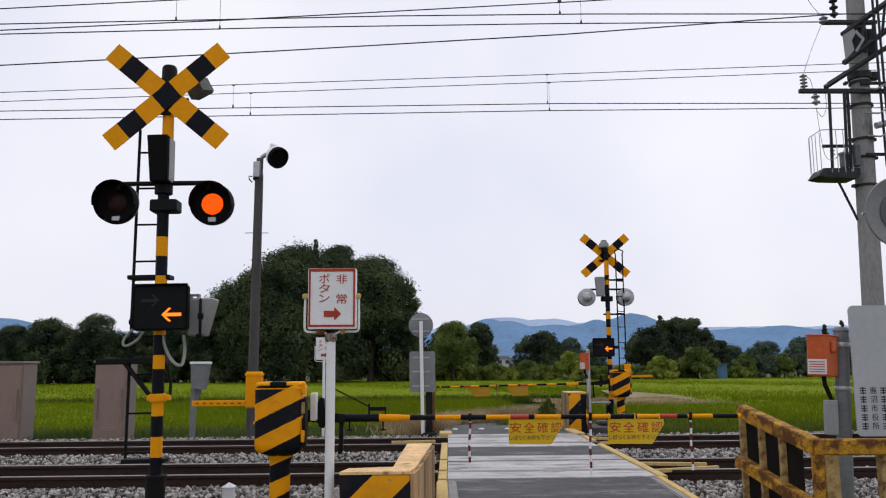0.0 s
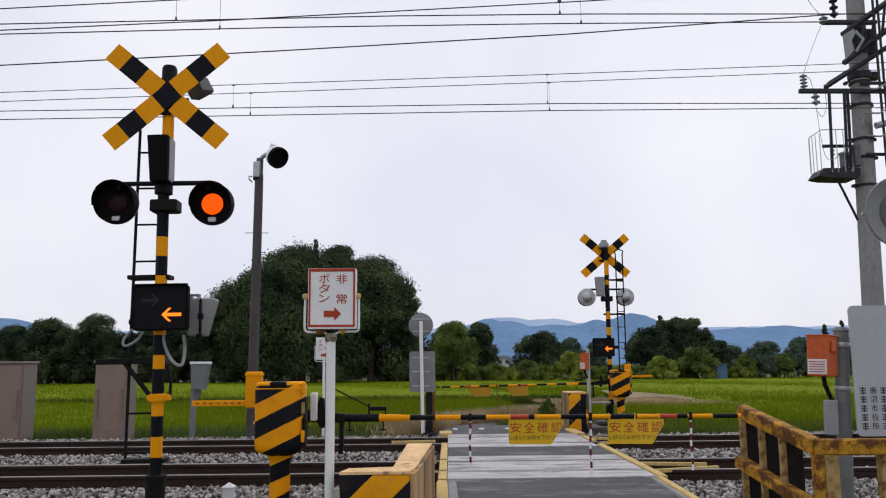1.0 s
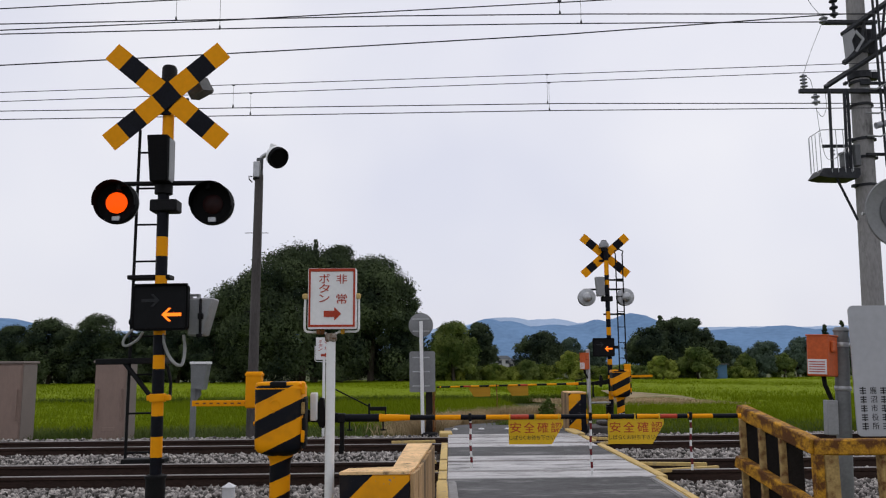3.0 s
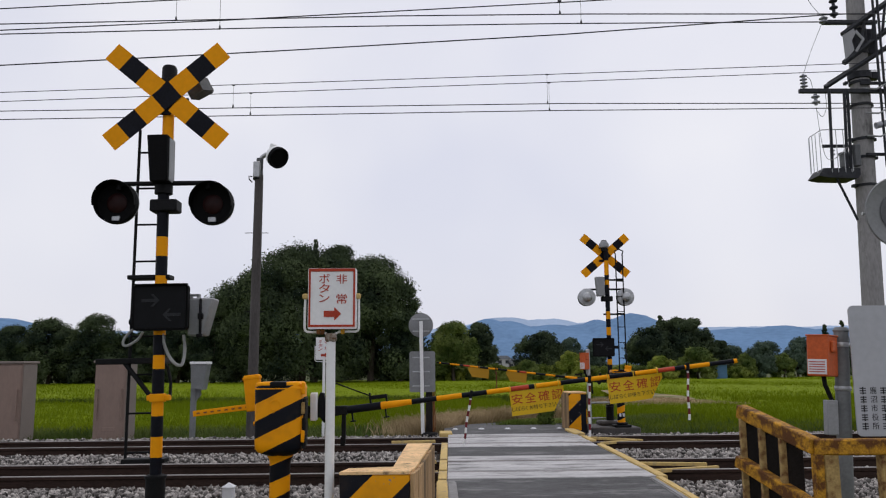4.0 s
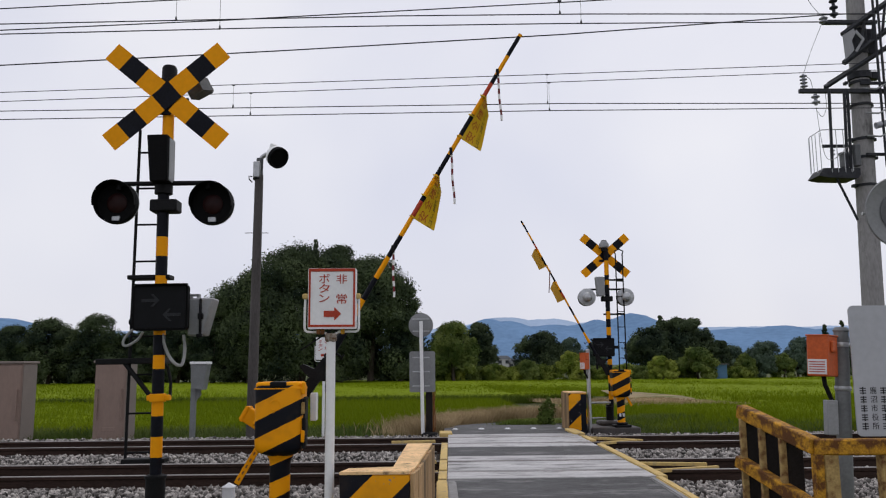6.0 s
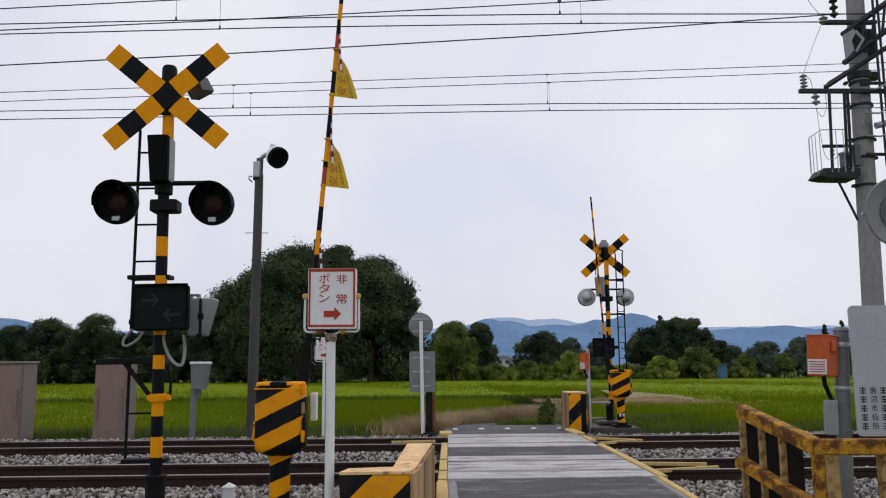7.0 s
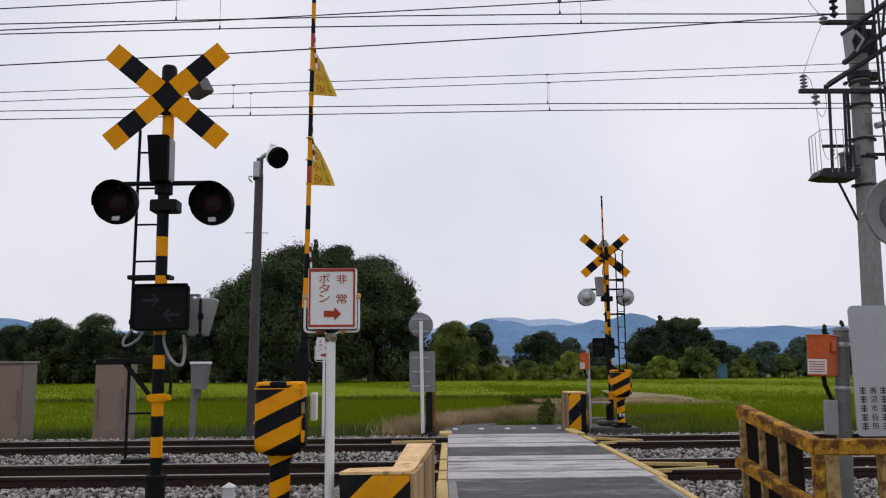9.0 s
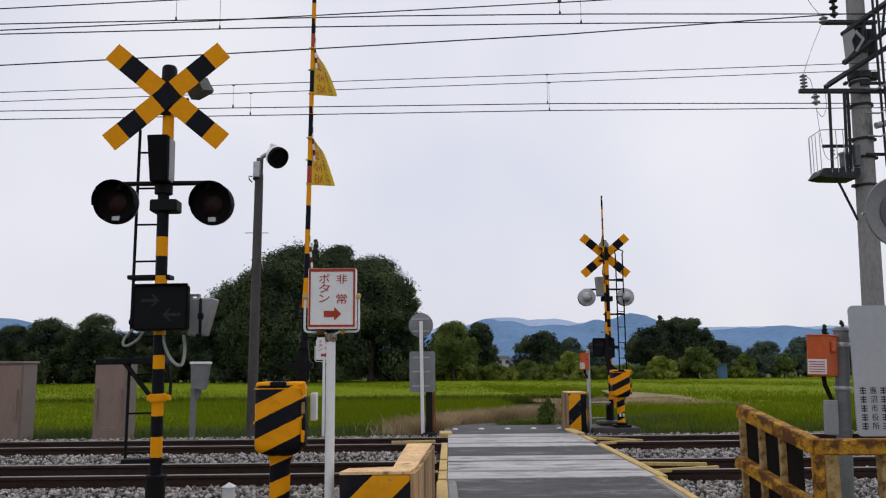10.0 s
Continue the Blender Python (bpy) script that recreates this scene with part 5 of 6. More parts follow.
def lamp_pole():
    top = thing("floodlight_pole", pose(-3.37, 16.3, -0.3), "dark steel pole with a round floodlight head", "floodlight")
    bm = B()
    tube(bm, (0, 0, -0.05), (0.03, 0, 5.4), 0.105, 0.085, seg=18)
    part("pole", bm, M_DARKCONC, top, "dark weathered steel pole")
    bm = B()
    tube(bm, (0.03, 0, 5.4), (0.04, 0, 5.75), 0.075, 0.07, seg=16)
    part("head_tube", bm, M_DARKGREY, top, "grey head tube")
    bm = B()
    box(bm, -0.07, 0.07, -0.12, -0.03, 0, 0.33, 0.015)
    part("ballast_box", bm, M_GALV, top, "pale control box", at=Matrix.Translation((0.0, -0.02, 5.33)))
    bm = B()
    lathe(bm, [(0.088, 5.3), (0.095, 5.305), (0.095, 5.36), (0.088, 5.365)], 18)
    pipe(bm, [(-0.1, -0.05, 5.36), (-0.17, -0.05, 5.37), (-0.16, -0.05, 5.3), (-0.1, -0.05, 5.24)], 0.012)
    part("band", bm, M_STEELBLACK, top, "black band")
    bm = B()
    pipe(bm, [(0.04, 0, 5.7), (0.08, 0, 5.78), (0.16, -0.02, 5.83), (0.24, -0.05, 5.82)], 0.045, seg=10)
    part("bracket", bm, M_GALV, top, "grey swivel bracket")
    at = Matrix.Translation((0.39, -0.12, 5.765)) @ Vector((0.62, -0.60, -0.50)).to_track_quat("Z", "Y").to_matrix().to_4x4()
    bm = B()
    lathe(bm, [(0.06, -0.22), (0.10, -0.20), (0.165, -0.13), (0.198, -0.07), (0.213, -0.02), (0.215, 0.08), (0.19, 0.085)], 28)
    box(bm, -0.05, 0.05, 0.08, 0.2, -0.27, -0.12, 0.015)
    head = part("reflector", bm, M_WHITE, top, "bright domed reflector", at=at)
    bm = B()
    lathe(bm, [(0.217, 0.03), (0.222, 0.035), (0.222, 0.12), (0.2, 0.13), (0.18, 0.1), (0.0, 0.1)], 28)
    part("front_ring", bm, M_MATTBLACK, head, "dark front ring")
    for z, w in ((4.2, 0.24), (2.6, 0.2), (1.9, 0.18), (3.4, 0.2)):
        bm = B()
        tube(bm, (-w, 0.02, z), (w, 0.02, z), 0.008, seg=6)
        part("climbing_peg", bm, M_STEELBLACK, top)


def marker_post():
    bm = B()
    box(bm, -0.05, 0.05, -0.05, 0.05, -0.2, 0.12, 0.004)
    v = [bm.verts.new(p) for p in ((-0.06, -0.06, 0.12), (0.06, -0.06, 0.12), (0.06, 0.06, 0.12), (-0.06, 0.06, 0.12), (0, 0, 0.16))]
    for i in range(4):
        bm.faces.new((v[i], v[(i + 1) % 4], v[4]))
    lone("marker_stone", bm, M_SIGNWHITE, "small white pointed marker stone in the ballast", "marker", pose(-1.83, 7.9, -0.035), smooth=False)


# ---- overhead line ----
def wire(bm, pts, r):
    pipe(bm, pts, r, seg=6)


def overhead_lines():
    near = [("contact_wire", 10.0, [(-40, 4.9), (-5.41, 5.588), (-0.33, 5.716), (2.19, 5.751), (6.16, 5.765), (40, 5.7)], 0.0075),
            ("contact_wire", 10.06, [(-40, 4.85), (-5.40, 5.478), (-1.8, 5.580), (1.88, 5.645), (6.15, 5.685), (40, 5.8)], 0.0075),
            ("messenger_wire", 10.0, [(-40, 4.6), (-5.41, 5.504), (-2.53, 5.65), (2.19, 5.932), (12, 6.6)], 0.0075),
            ("messenger_wire", 10.06, [(-20, 5.1), (-5.43, 5.825), (-3.7, 5.925), (12, 6.8)], 0.0075)]
    far = [("messenger_wire", 13.4, [(-40, 4.8), (-7.17, 5.855), (2.2, 6.189), (7.49, 6.393), (40, 7.4)], 0.0065),
           ("messenger_wire", 13.46, [(-40, 4.6), (-7.16, 5.716), (2.2, 6.066), (7.48, 6.279), (40, 7.4)], 0.0065),
           ("contact_wire", 13.4, [(-40, 5.1), (-7.14, 5.527), (2.48, 5.665), (8.11, 5.672), (40, 5.7)], 0.008),
           ("contact_wire", 13.46, [(-40, 4.9), (-7.13, 5.398), (2.28, 5.558), (8.11, 5.61), (40, 5.9)], 0.008)]
    for group in (near, far):
        top = thing("overhead_line", Matrix(), "thin dark overhead wires strung above the track", "overhead line", "overhead lines", "structure")
        for nm, y, pts, r in group:
            bm = B()
            wire(bm, [(x, y, z) for x, z in pts], r)
            part(nm, bm, M_WIRE, top, smooth=False)
        drops = [(-3.17, 10.0, 5.648, 6.1), (-2.62, 10.06, 5.557, 6.1), (1.82, 10.0, 5.75, 5.93), (2.11, 10.06, 5.645, 6.1)] if group is near else [(-3.22, 13.4, 5.597, 5.989), (-2.935, 13.46, 5.487, 5.868), (2.18, 13.4, 5.66, 6.185), (2.22, 13.46, 5.558, 6.06)]
        for x, y, z0, z1 in drops:
            bm = B()
            tube(bm, (x, y, z0), (x, y, z1), 0.0025, seg=5)
            lathe(bm, [(0.004, z0 - 0.01), (0.016, z0), (0.012, z0 + 0.03), (0.003, z0 + 0.06)], 8, m=Matrix.Translation((x, y, 0)))
            if z1 < 6.0 or group is far:
                box(bm, x - 0.025, x + 0.025, y - 0.01, y + 0.01, z1 - 0.012, z1 + 0.012, 0.003)
            part("dropper", bm, M_WIRE, top, smooth=False)
    bm = B()
    wire(bm, [(-40, 16.2, 5.6), (-8.7, 16.2, 7.411), (-2.9, 16.2, 7.741), (3.05, 16.2, 8.118), (6.0, 16.2, 8.355), (8.78, 16.2, 8.579), (9.3, 16.2, 8.6), (30, 16.2, 8.5)], 0.013)
    lone("feeder_cable", bm, M_WIRE, "thick dark feeder cable carried by the concrete pole", "cable", smooth=False)


def insulator(bm, x, y, z, h, n, r, mi=0):
    prof = [(r * 0.4, z)]
    for i in range(n):
        zz = z + h * (i + 0.5) / n
        prof += [(r * 0.4, zz - h * 0.3 / n), (r, zz - h * 0.12 / n), (r, zz + h * 0.05 / n), (r * 0.4, zz + h * 0.3 / n)]
    prof += [(r * 0.4, z + h)]
    lathe(bm, prof, 14, mi, Matrix.Translation((x, y, 0)))


def catenary_pole():
    top = thing("catenary_pole", pose(9.2, 16.45, -0.3), "tall grey concrete railway pole with steel arms, platform and insulators", "railway pole")
    def L(x, z, y=0.0):
        return (x - 9.2, y, z + 0.3)
    bm = B()
    tube(bm, (0.045, 0, 0), (0.327, 0, 11.5), 0.225, 0.172, seg=28)
    part("pole", bm, M_CONCRETE, top, "grey weathered concrete pole")
    for z in (5.15, 5.75, 6.15, 6.9, 7.4):
        bm = B()
        lathe(bm, [(0.205, z), (0.222, z + 0.004), (0.222, z + 0.055), (0.205, z + 0.06)], 24, m=Matrix.Translation((0.045 + 0.0245 * z, 0, 0)))
        box(bm, -0.12, -0.05, -0.05, 0.05, z, z + 0.06, 0.004)
        box(bm, 0.38, 0.46, -0.05, 0.05, z, z + 0.06, 0.004)
        part("pole_band", bm, M_GIRDER, top, "black steel band")
    # The upper collar is added for the shadow on the pole, the lower is a clamp.
    for z0, z1, r in ((8.05, 8.62, 0.205), (7.5, 7.66, 0.235)):
        bm = B()
        lathe(bm, [(r - 0.03, z0), (r, z0 + 0.01), (r, z1 - 0.01), (r - 0.03, z1)], 24, m=Matrix.Translation((0.045 + 0.0245 * z0, 0, 0)))
        box(bm, 0.40, 0.62, -0.12, 0.06, z0, z1, 0.01)
        part("shadow_and_clamp_collar", bm, M_GIRDER, top, "dark collar, added for the pole's shadow above and a clamp below", smooth=True)
    # crossarms
    for a, b, s in ((L(7.96, 6.865, -0.27), L(9.85, 6.865, -0.27), 0.045), (L(8.58, 8.40, -0.25), L(9.75, 8.37, -0.25), 0.045), (L(8.35, 5.66, -0.3), L(9.1, 5.66, -0.3), 0.03), (L(9.3, 7.05, -0.24), L(10.4, 7.05, -0.24), 0.03), (L(9.3, 5.5, -0.24), L(10.4, 5.5, -0.24), 0.03)):
        bm = B()
        box(bm, a[0], b[0], a[1] - s, a[1] + s, a[2] - s, a[2] + s, 0.008)
        part("crossarm", bm, M_GIRDER, top, "black steel crossarm", smooth=False)
    # inclined lattice beam towards the upper right
    for (x0, z0), (x1, z1), th in (((8.96, 8.1), (11.2, 9.71), 0.058), ((8.944, 7.47), (11.2, 9.14), 0.058), ((8.503, 6.935), (11.1, 8.58), 0.052)):
        for y in (-0.3, 0.3):
            bm = B()
            back = 0.4 if y > 0 else 0.0
            tube(bm, L(x0 + back, z0 + 0.72 * back, y), L(x1, z1, y), th, seg=4)
            part("beam_chord", bm, M_GIRDER, top, "dark steel angle", smooth=False)
    for i in range(7):
        bm = B()
        x = 9.35 + 0.24 * i
        tube(bm, L(x, 7.47 + 0.74 * (x - 8.944), -0.3), L(x + 0.12, 8.1 + 0.72 * (x - 8.84), -0.3), 0.032, seg=4)
        part("beam_lacing", bm, M_GIRDER, top, smooth=False)
    bm = B()
    plate(bm, [(-0.24, 8.38), (0.0, 8.53), (0.04, 8.44), (-0.06, 8.26), (-0.02, 8.05), (-0.22, 7.84)], -0.34, -0.31)
    part("gusset_plate", bm, M_GREY, top, "pale gusset plate", smooth=False)
    bm = B()
    plate(bm, [(0.05, 8.5), (0.22, 8.29), (0.03, 8.0), (0.0, 8.04), (0.16, 8.28), (0.03, 8.44)], -0.345, -0.32)
    part("gusset_plate", bm, M_GREY, top, "pale bent gusset plate", smooth=False)
    # platform and guard rail
    bm = B()
    plate(bm, [(-1.02, 5.31), (-0.9, 5.47), (-0.14, 5.47), (-0.14, 5.33), (-0.2, 5.26), (-0.8, 5.27)], -0.4, 0.1)
    part("platform", bm, M_GIRDER, top, "dark working platform", smooth=False)
    for x in (8.06, 8.12, 8.19, 8.28, 8.47, 8.6, 8.75, 8.88):
        bm = B()
        y = -0.4 if x > 8.4 else -0.34
        tube(bm, L(x, 5.08, y), L(x, 5.98 if x > 8.4 else 5.82 + (x - 8.06) * 0.5, y), 0.009, seg=6)
        part("guard_bar", bm, M_GALV, top, "thin grey guard bar", smooth=False)
    bm = B()
    pipe(bm, [L(8.05, 5.05, -0.34), L(8.05, 5.80, -0.34), L(8.07, 5.84, -0.35), L(8.3, 5.98, -0.39), L(8.47, 5.99, -0.4), L(8.88, 5.99, -0.4), L(8.9, 5.95, -0.4), L(8.91, 5.1, -0.4)], 0.011, seg=6)
    part("guard_rail", bm, M_GALV, top, "thin grey guard rail", smooth=False)
    for x0, x1 in ((8.53, 8.475), (8.85, 8.79), (8.92, 8.87)):
        bm = B()
        tube(bm, L(x0, 6.85, -0.4), L(x1, 5.15, -0.4), 0.035, seg=4)
        part("hanger", bm, M_GIRDER, top, "black steel hanger", smooth=False)
    for x in (9.65, 9.75, 10.05):
        bm = B()
        tube(bm, L(x, 9.2, -0.35), L(x, 5.2, -0.35), 0.03, seg=4)
        part("hanger", bm, M_GIRDER, top, "black steel hanger", smooth=False)
    bm = B()
    tube(bm, L(8.6, 4.98, -0.3), L(9.05, 4.12, -0.16), 0.026, seg=6)
    part("brace", bm, M_GIRDER, top, "thin diagonal brace")
    bm = B()
    lathe(bm, [(0.08, 5.5), (0.1, 5.52), (0.1, 5.76), (0.12, 5.78), (0.12, 5.81), (0.0, 5.83)], 16, m=Matrix.Translation((-0.4, -0.3, 0)))
    part("transformer", bm, M_MIDGREY, top, "grey can on the platform")
    bm = B()
    box(bm, -0.28, -0.16, -0.5, -0.3, 5.5, 5.95, 0.01)
    part("switch_box", bm, M_DARKGREY, top, "dark switch box", smooth=False)
    for x, z, h, n, r, mm in ((8.07, 6.93, 0.3, 4, 0.075, M_INSUL), (8.84, 8.5, 0.45, 3, 0.085, M_GIRDER), (8.3, 6.56, 0.24, 2, 0.085, M_INSUL), (8.6, 8.36, 0.16, 2, 0.09, M_INSUL), (8.57, 5.45, 0.25, 3, 0.05, M_INSUL)):
        bm = B()
        insulator(bm, x - 9.2, -0.27, z + 0.3, h, n, r)
        part("insulator", bm, mm, top, "ribbed insulator")
    for pts in ([L(8.05, 9.6, -0.27), L(8.3, 8.9, -0.27), L(8.58, 8.5, -0.27)], [L(8.55, 8.35, -0.27), L(8.3, 7.8, -0.27), L(8.08, 7.25, -0.27)],
                [L(8.12, 7.2, -0.27), L(8.22, 7.1, -0.27), L(8.27, 6.8, -0.27)], [L(8.3, 6.5, -0.27), L(8.33, 5.9, -0.3), L(8.36, 5.4, -0.4), L(8.5, 5.35, -0.5), L(8.8, 5.6, -0.45)],
                [L(8.3, 6.45, -0.27), L(8.4, 6.3, -0.3), L(8.5, 6.5, -0.3), L(8.5, 6.8, -0.3)]):
        bm = B()
        pipe(bm, eased(pts), 0.006, seg=5)
        part("jumper_wire", bm, M_CABLE, top, "thin grey jumper wire", smooth=False)
    for z in (6.93, 6.4, 5.9):
        bm = B()
        pipe(bm, [L(9.35, z, -0.25), L(9.55, z - 0.06, -0.4), L(9.75, z + 0.05, -0.4), L(10.2, z + 0.02, -0.3)], 0.02, seg=6)
        part("stay_cable", bm, M_CABLE, top, "grey stay cable", smooth=False)
    bm = B()
    tube(bm, L(9.52, 6.1, -0.3), L(10.1, 6.25, -0.3), 0.07, seg=12)
    part("stay_insulator", bm, M_INSUL, top, "pale rod insulator")


build_guides()
emergency_sign()
far_emergency_sign()
guard_block("guard_block", pose(0, 0, 0), "chipped yellow-black striped guard with plank side beside the lane", [(-0.575, 5.72), (-0.095, 5.72), (-0.055, 5.95), (0.085, 7.75), (-0.145, 7.75), (-0.215, 6.0), (-0.53, 5.93)], 0.458, [((-0.092, 5.735), (-0.055, 5.95)), ((-0.055, 5.96), (0.085, 7.75))])
far_guard = guard_block("guard_block", pose(0, 0, 0), "yellow-black striped guard with a plank side across the tracks", [(2.76, 15.45), (3.10, 15.45), (3.12, 16.2), (2.77, 16.2)], 0.655, [((2.77, 16.2), (2.765, 15.46))])
bm = B()
box(bm, 2.985, 3.085, 15.440, 15.449, 0.0, 0.64, 0.002)
part("end_plate", bm, M_BLACK, far_guard, "black painted end plate", smooth=False)
yellow_fence()
button_post(pose(3.252, 6.35, 0, 0, 2.6, 0), "orange emergency button case on a grey concrete pole", True)
button_post(pose(3.21, 15.75, 0.015), "orange emergency button case on a thin grey pole", False)
notice_board()
sign_backs()
relay_cabinet(-8.26, 0.86, "dull beige trackside equipment cabinet beside the tracks")
relay_cabinet(-6.12, 0.60, "dull beige trackside cabinet with cream side")
sensor_post()
lamp_pole()
marker_post()
overhead_lines()
catenary_pole()


# ---- fields, trees and distance ----
def blades(name, spots, h, w, mat, label, category, lean=0.35, seed=1, parent=None):
    """Grass or rice: one bent blade for each spot (x, y, z)."""
    rng = np.random.default_rng(seed)
    n = len(spots)
    hh = h * rng.uniform(0.6, 1.25, n)
    a = rng.uniform(0, 6.28, n)
    ln = lean * hh * rng.uniform(0.2, 1.2, n)
    dx, dy = np.cos(a), np.sin(a)
    b = rng.uniform(0, 3.14, n)
    wx, wy = np.cos(b) * w, np.sin(b) * w
    p = spots
    v = np.stack([p + np.stack([-wx, -wy, 0 * wx], 1), p + np.stack([wx, wy, 0 * wx], 1),
                  p + np.stack([dx * ln * 0.35 + wx * 0.7, dy * ln * 0.35 + wy * 0.7, hh * 0.65], 1),
                  p + np.stack([dx * ln + wx * 0.1, dy * ln + wy * 0.1, hh], 1),
                  p + np.stack([dx * ln * 0.35 - wx * 0.7, dy * ln * 0.35 - wy * 0.7, hh * 0.65], 1)], 1).reshape(-1, 3)
    base = np.arange(n) * 5
    f = np.concatenate([np.stack([base, base + 1, base + 2], 1), np.stack([base, base + 2, base + 4], 1), np.stack([base + 4, base + 2, base + 3], 1)])
    return tagged(from_arrays(name, v, f, mat), label, category, kind="stuff")


def lane_mid(y):
    return 1.64 + 0.03 * (y - 15) + 0.25 * np.maximum(0.0, y - 17) ** 1.6


def paddies():
    rng = np.random.default_rng(11)

    def canopy(name, x0, x1, y0, y1, z, nx, ny, label):
        xs, ys = np.linspace(x0, x1, nx), np.linspace(y0, y1, ny)
        X, Y = np.meshgrid(xs, ys)
        Z = z + 0.05 * np.sin(X * 0.23 + Y * 0.17) + rng.uniform(-0.05, 0.05, X.shape)
        Z[0], Z[-1], Z[:, 0], Z[:, -1] = -0.6, -0.6, -0.6, -0.6
        v = np.stack([X, Y, Z], 2).reshape(-1, 3)
        i = np.arange(nx * ny).reshape(ny, nx)
        f = np.stack([i[:-1, :-1], i[:-1, 1:], i[1:, 1:], i[1:, :-1]], 2).reshape(-1, 4)
        return tagged(from_arrays(name, v, f, M_RICEBED), label, "rice field", kind="stuff")
    canopy("rice_field", -60, 3.4, 21.8, 35.5, -0.32, 190, 60, "dense green rice crop in a flat paddy")
    canopy("rice_field", -60, -0.4, 19.0, 21.9, -0.33, 180, 14, "rice crop at the paddy's near edge")
    canopy("rice_field", -110, 6.0, 37.2, 92, -0.42, 200, 90, "dense bright green rice crop in a far paddy")
    canopy("rice_field", 4.6, 60, 17.2, 29.2, -0.30, 180, 46, "green rice crop beside the dirt track")
    canopy("rice_field", 13.0, 60, 28.9, 34.7, -0.33, 160, 30, "rice crop beyond the dirt track")
    canopy("rice_field", 4.4, 12, 43, 92, -0.42, 20, 70, "rice crop along the far bank")
    canopy("rice_field", 11.5, 120, 34.5, 92, -0.42, 200, 90, "bright green rice crop in a far paddy")

    def scatter(n, x0, x1, y0, y1, z, power=1.0):
        u = rng.uniform(0, 1, n) ** power
        y = y0 + (y1 - y0) * u
        x = rng.uniform(x0, x1, n)
        keep = np.abs(x - 0.02 * y) < 0.62 * y + 2
        return np.stack([x, y, np.full(n, z)], 1)[keep]
    blades("rice_leaves", scatter(16000, -0.8, 3.3, 21.9, 35.4, -0.5, 1.4), 0.34, 0.012, M_RICE, "upright green rice leaves", "rice", seed=22)
    blades("rice_leaves", scatter(90000, -24, -0.6, 19.1, 35.4, -0.5, 1.4), 0.34, 0.012, M_RICE, "upright green rice leaves", "rice", seed=2)
    blades("rice_leaves", scatter(90000, -62, 6, 37.3, 91, -0.58, 1.5), 0.25, 0.02, M_RICE, "upright green rice leaves", "rice", seed=3)
    blades("rice_leaves", scatter(60000, 4.8, 22, 17.3, 29.1, -0.48, 1.2), 0.34, 0.012, M_RICE, "upright green rice leaves", "rice", seed=4)
    blades("rice_leaves", scatter(16000, 13.1, 26, 29.0, 34.6, -0.5, 1.2), 0.34, 0.014, M_RICE, "upright green rice leaves", "rice", seed=25)
    blades("rice_leaves", scatter(16000, 4.8, 11.9, 43.2, 91, -0.58, 1.4), 0.25, 0.025, M_RICE, "upright green rice leaves", "rice", seed=26)
    blades("rice_leaves", scatter(90000, 11.6, 62, 34.6, 91, -0.58, 1.5), 0.25, 0.02, M_RICE, "upright green rice leaves", "rice", seed=5)
    # dry weeds on the lane's verge, green grass on the banks
    y = rng.uniform(16.4, 22.4, 22000)
    x = np.minimum(lane_mid(y) - 1.2, 4.0) - np.abs(rng.normal(0, 0.42 + 0.10 * (y - 16.4), len(y)))
    blades("dry_grass", np.stack([x, y, np.full(len(y), -0.4)], 1), 0.46, 0.009, M_WEED, "dry straw-brown weeds on the verge", "grass", 0.55, 6)
    y = rng.uniform(16.2, 22, 9000)
    x = lane_mid(y) + 0.95 + np.abs(rng.normal(0, 0.8, len(y)))
    blades("verge_grass", np.stack([x, y, np.full(len(y), -0.36)], 1), 0.24, 0.009, M_VERGE, "green grass on the lane's verge", "grass", 0.7, 7)
    y = rng.uniform(35.3, 37.4, 20000)
    x = rng.uniform(-36, 7.5, len(y))
    blades("bank_grass", np.stack([x, y, np.full(len(y), -0.46)], 1), 0.34, 0.016, M_BANK, "darker grass on the bank between paddies", "grass", 0.6, 8)
    y = rng.uniform(16.1, 19.4, 22000)
    x = np.where(rng.uniform(0, 1, len(y)) < 0.6, rng.uniform(-13, -0.4, len(y)), rng.uniform(4.0, 13, len(y)))
    blades("bank_grass", np.stack([x, y, np.full(len(y), -0.42)], 1), 0.3, 0.010, M_VERGE, "rough grass behind the tracks", "grass", 0.7, 9)
    y = rng.uniform(29.0, 36, 8000)
    x = rng.uniform(5.5, 11.6, len(y)) - 0.25 * (y - 32)
    blades("dry_grass", np.stack([x, y, np.full(len(y), -0.38)], 1), 0.15, 0.018, M_WEED, "short dry grass along the dirt track", "grass", 0.7, 10)
    y = rng.uniform(17.5, 19.0, 3400)
    x = 2.42 + 0.5 * (y - 18.2) + rng.normal(0, 0.26, len(y))
    blades("verge_grass", np.stack([x, y, -0.02 - 0.028 * (y - 15.4)], 1), 0.10, 0.008, M_PATCH, "low green grass creeping over the lane's edge", "grass", 0.9, 27)
    bm = B()
    pts = [(10.6, 47.0, 0.3), (10.8, 42.5, 1.1), (10.6, 39.0, 1.6), (10.3, 36.0, 1.5), (9.6, 33.2, 0.9), (9.2, 31.5, 0.3)]
    a = [bm.verts.new((x - w, y + 0.6 * math.sin(3 * y), -0.30)) for x, y, w in pts]
    b = [bm.verts.new((x + w, y + 0.8 * math.cos(2 * y), -0.30)) for x, y, w in pts]
    for i in range(len(pts) - 1):
        bm.faces.new((a[i], b[i], b[i + 1], a[i + 1]))
    bmesh.ops.recalc_face_normals(bm, faces=bm.faces[:])
    lone("dirt_track", bm, M_DIRT, "pale dry dirt track between the paddies", "path", kind="structure", smooth=False)
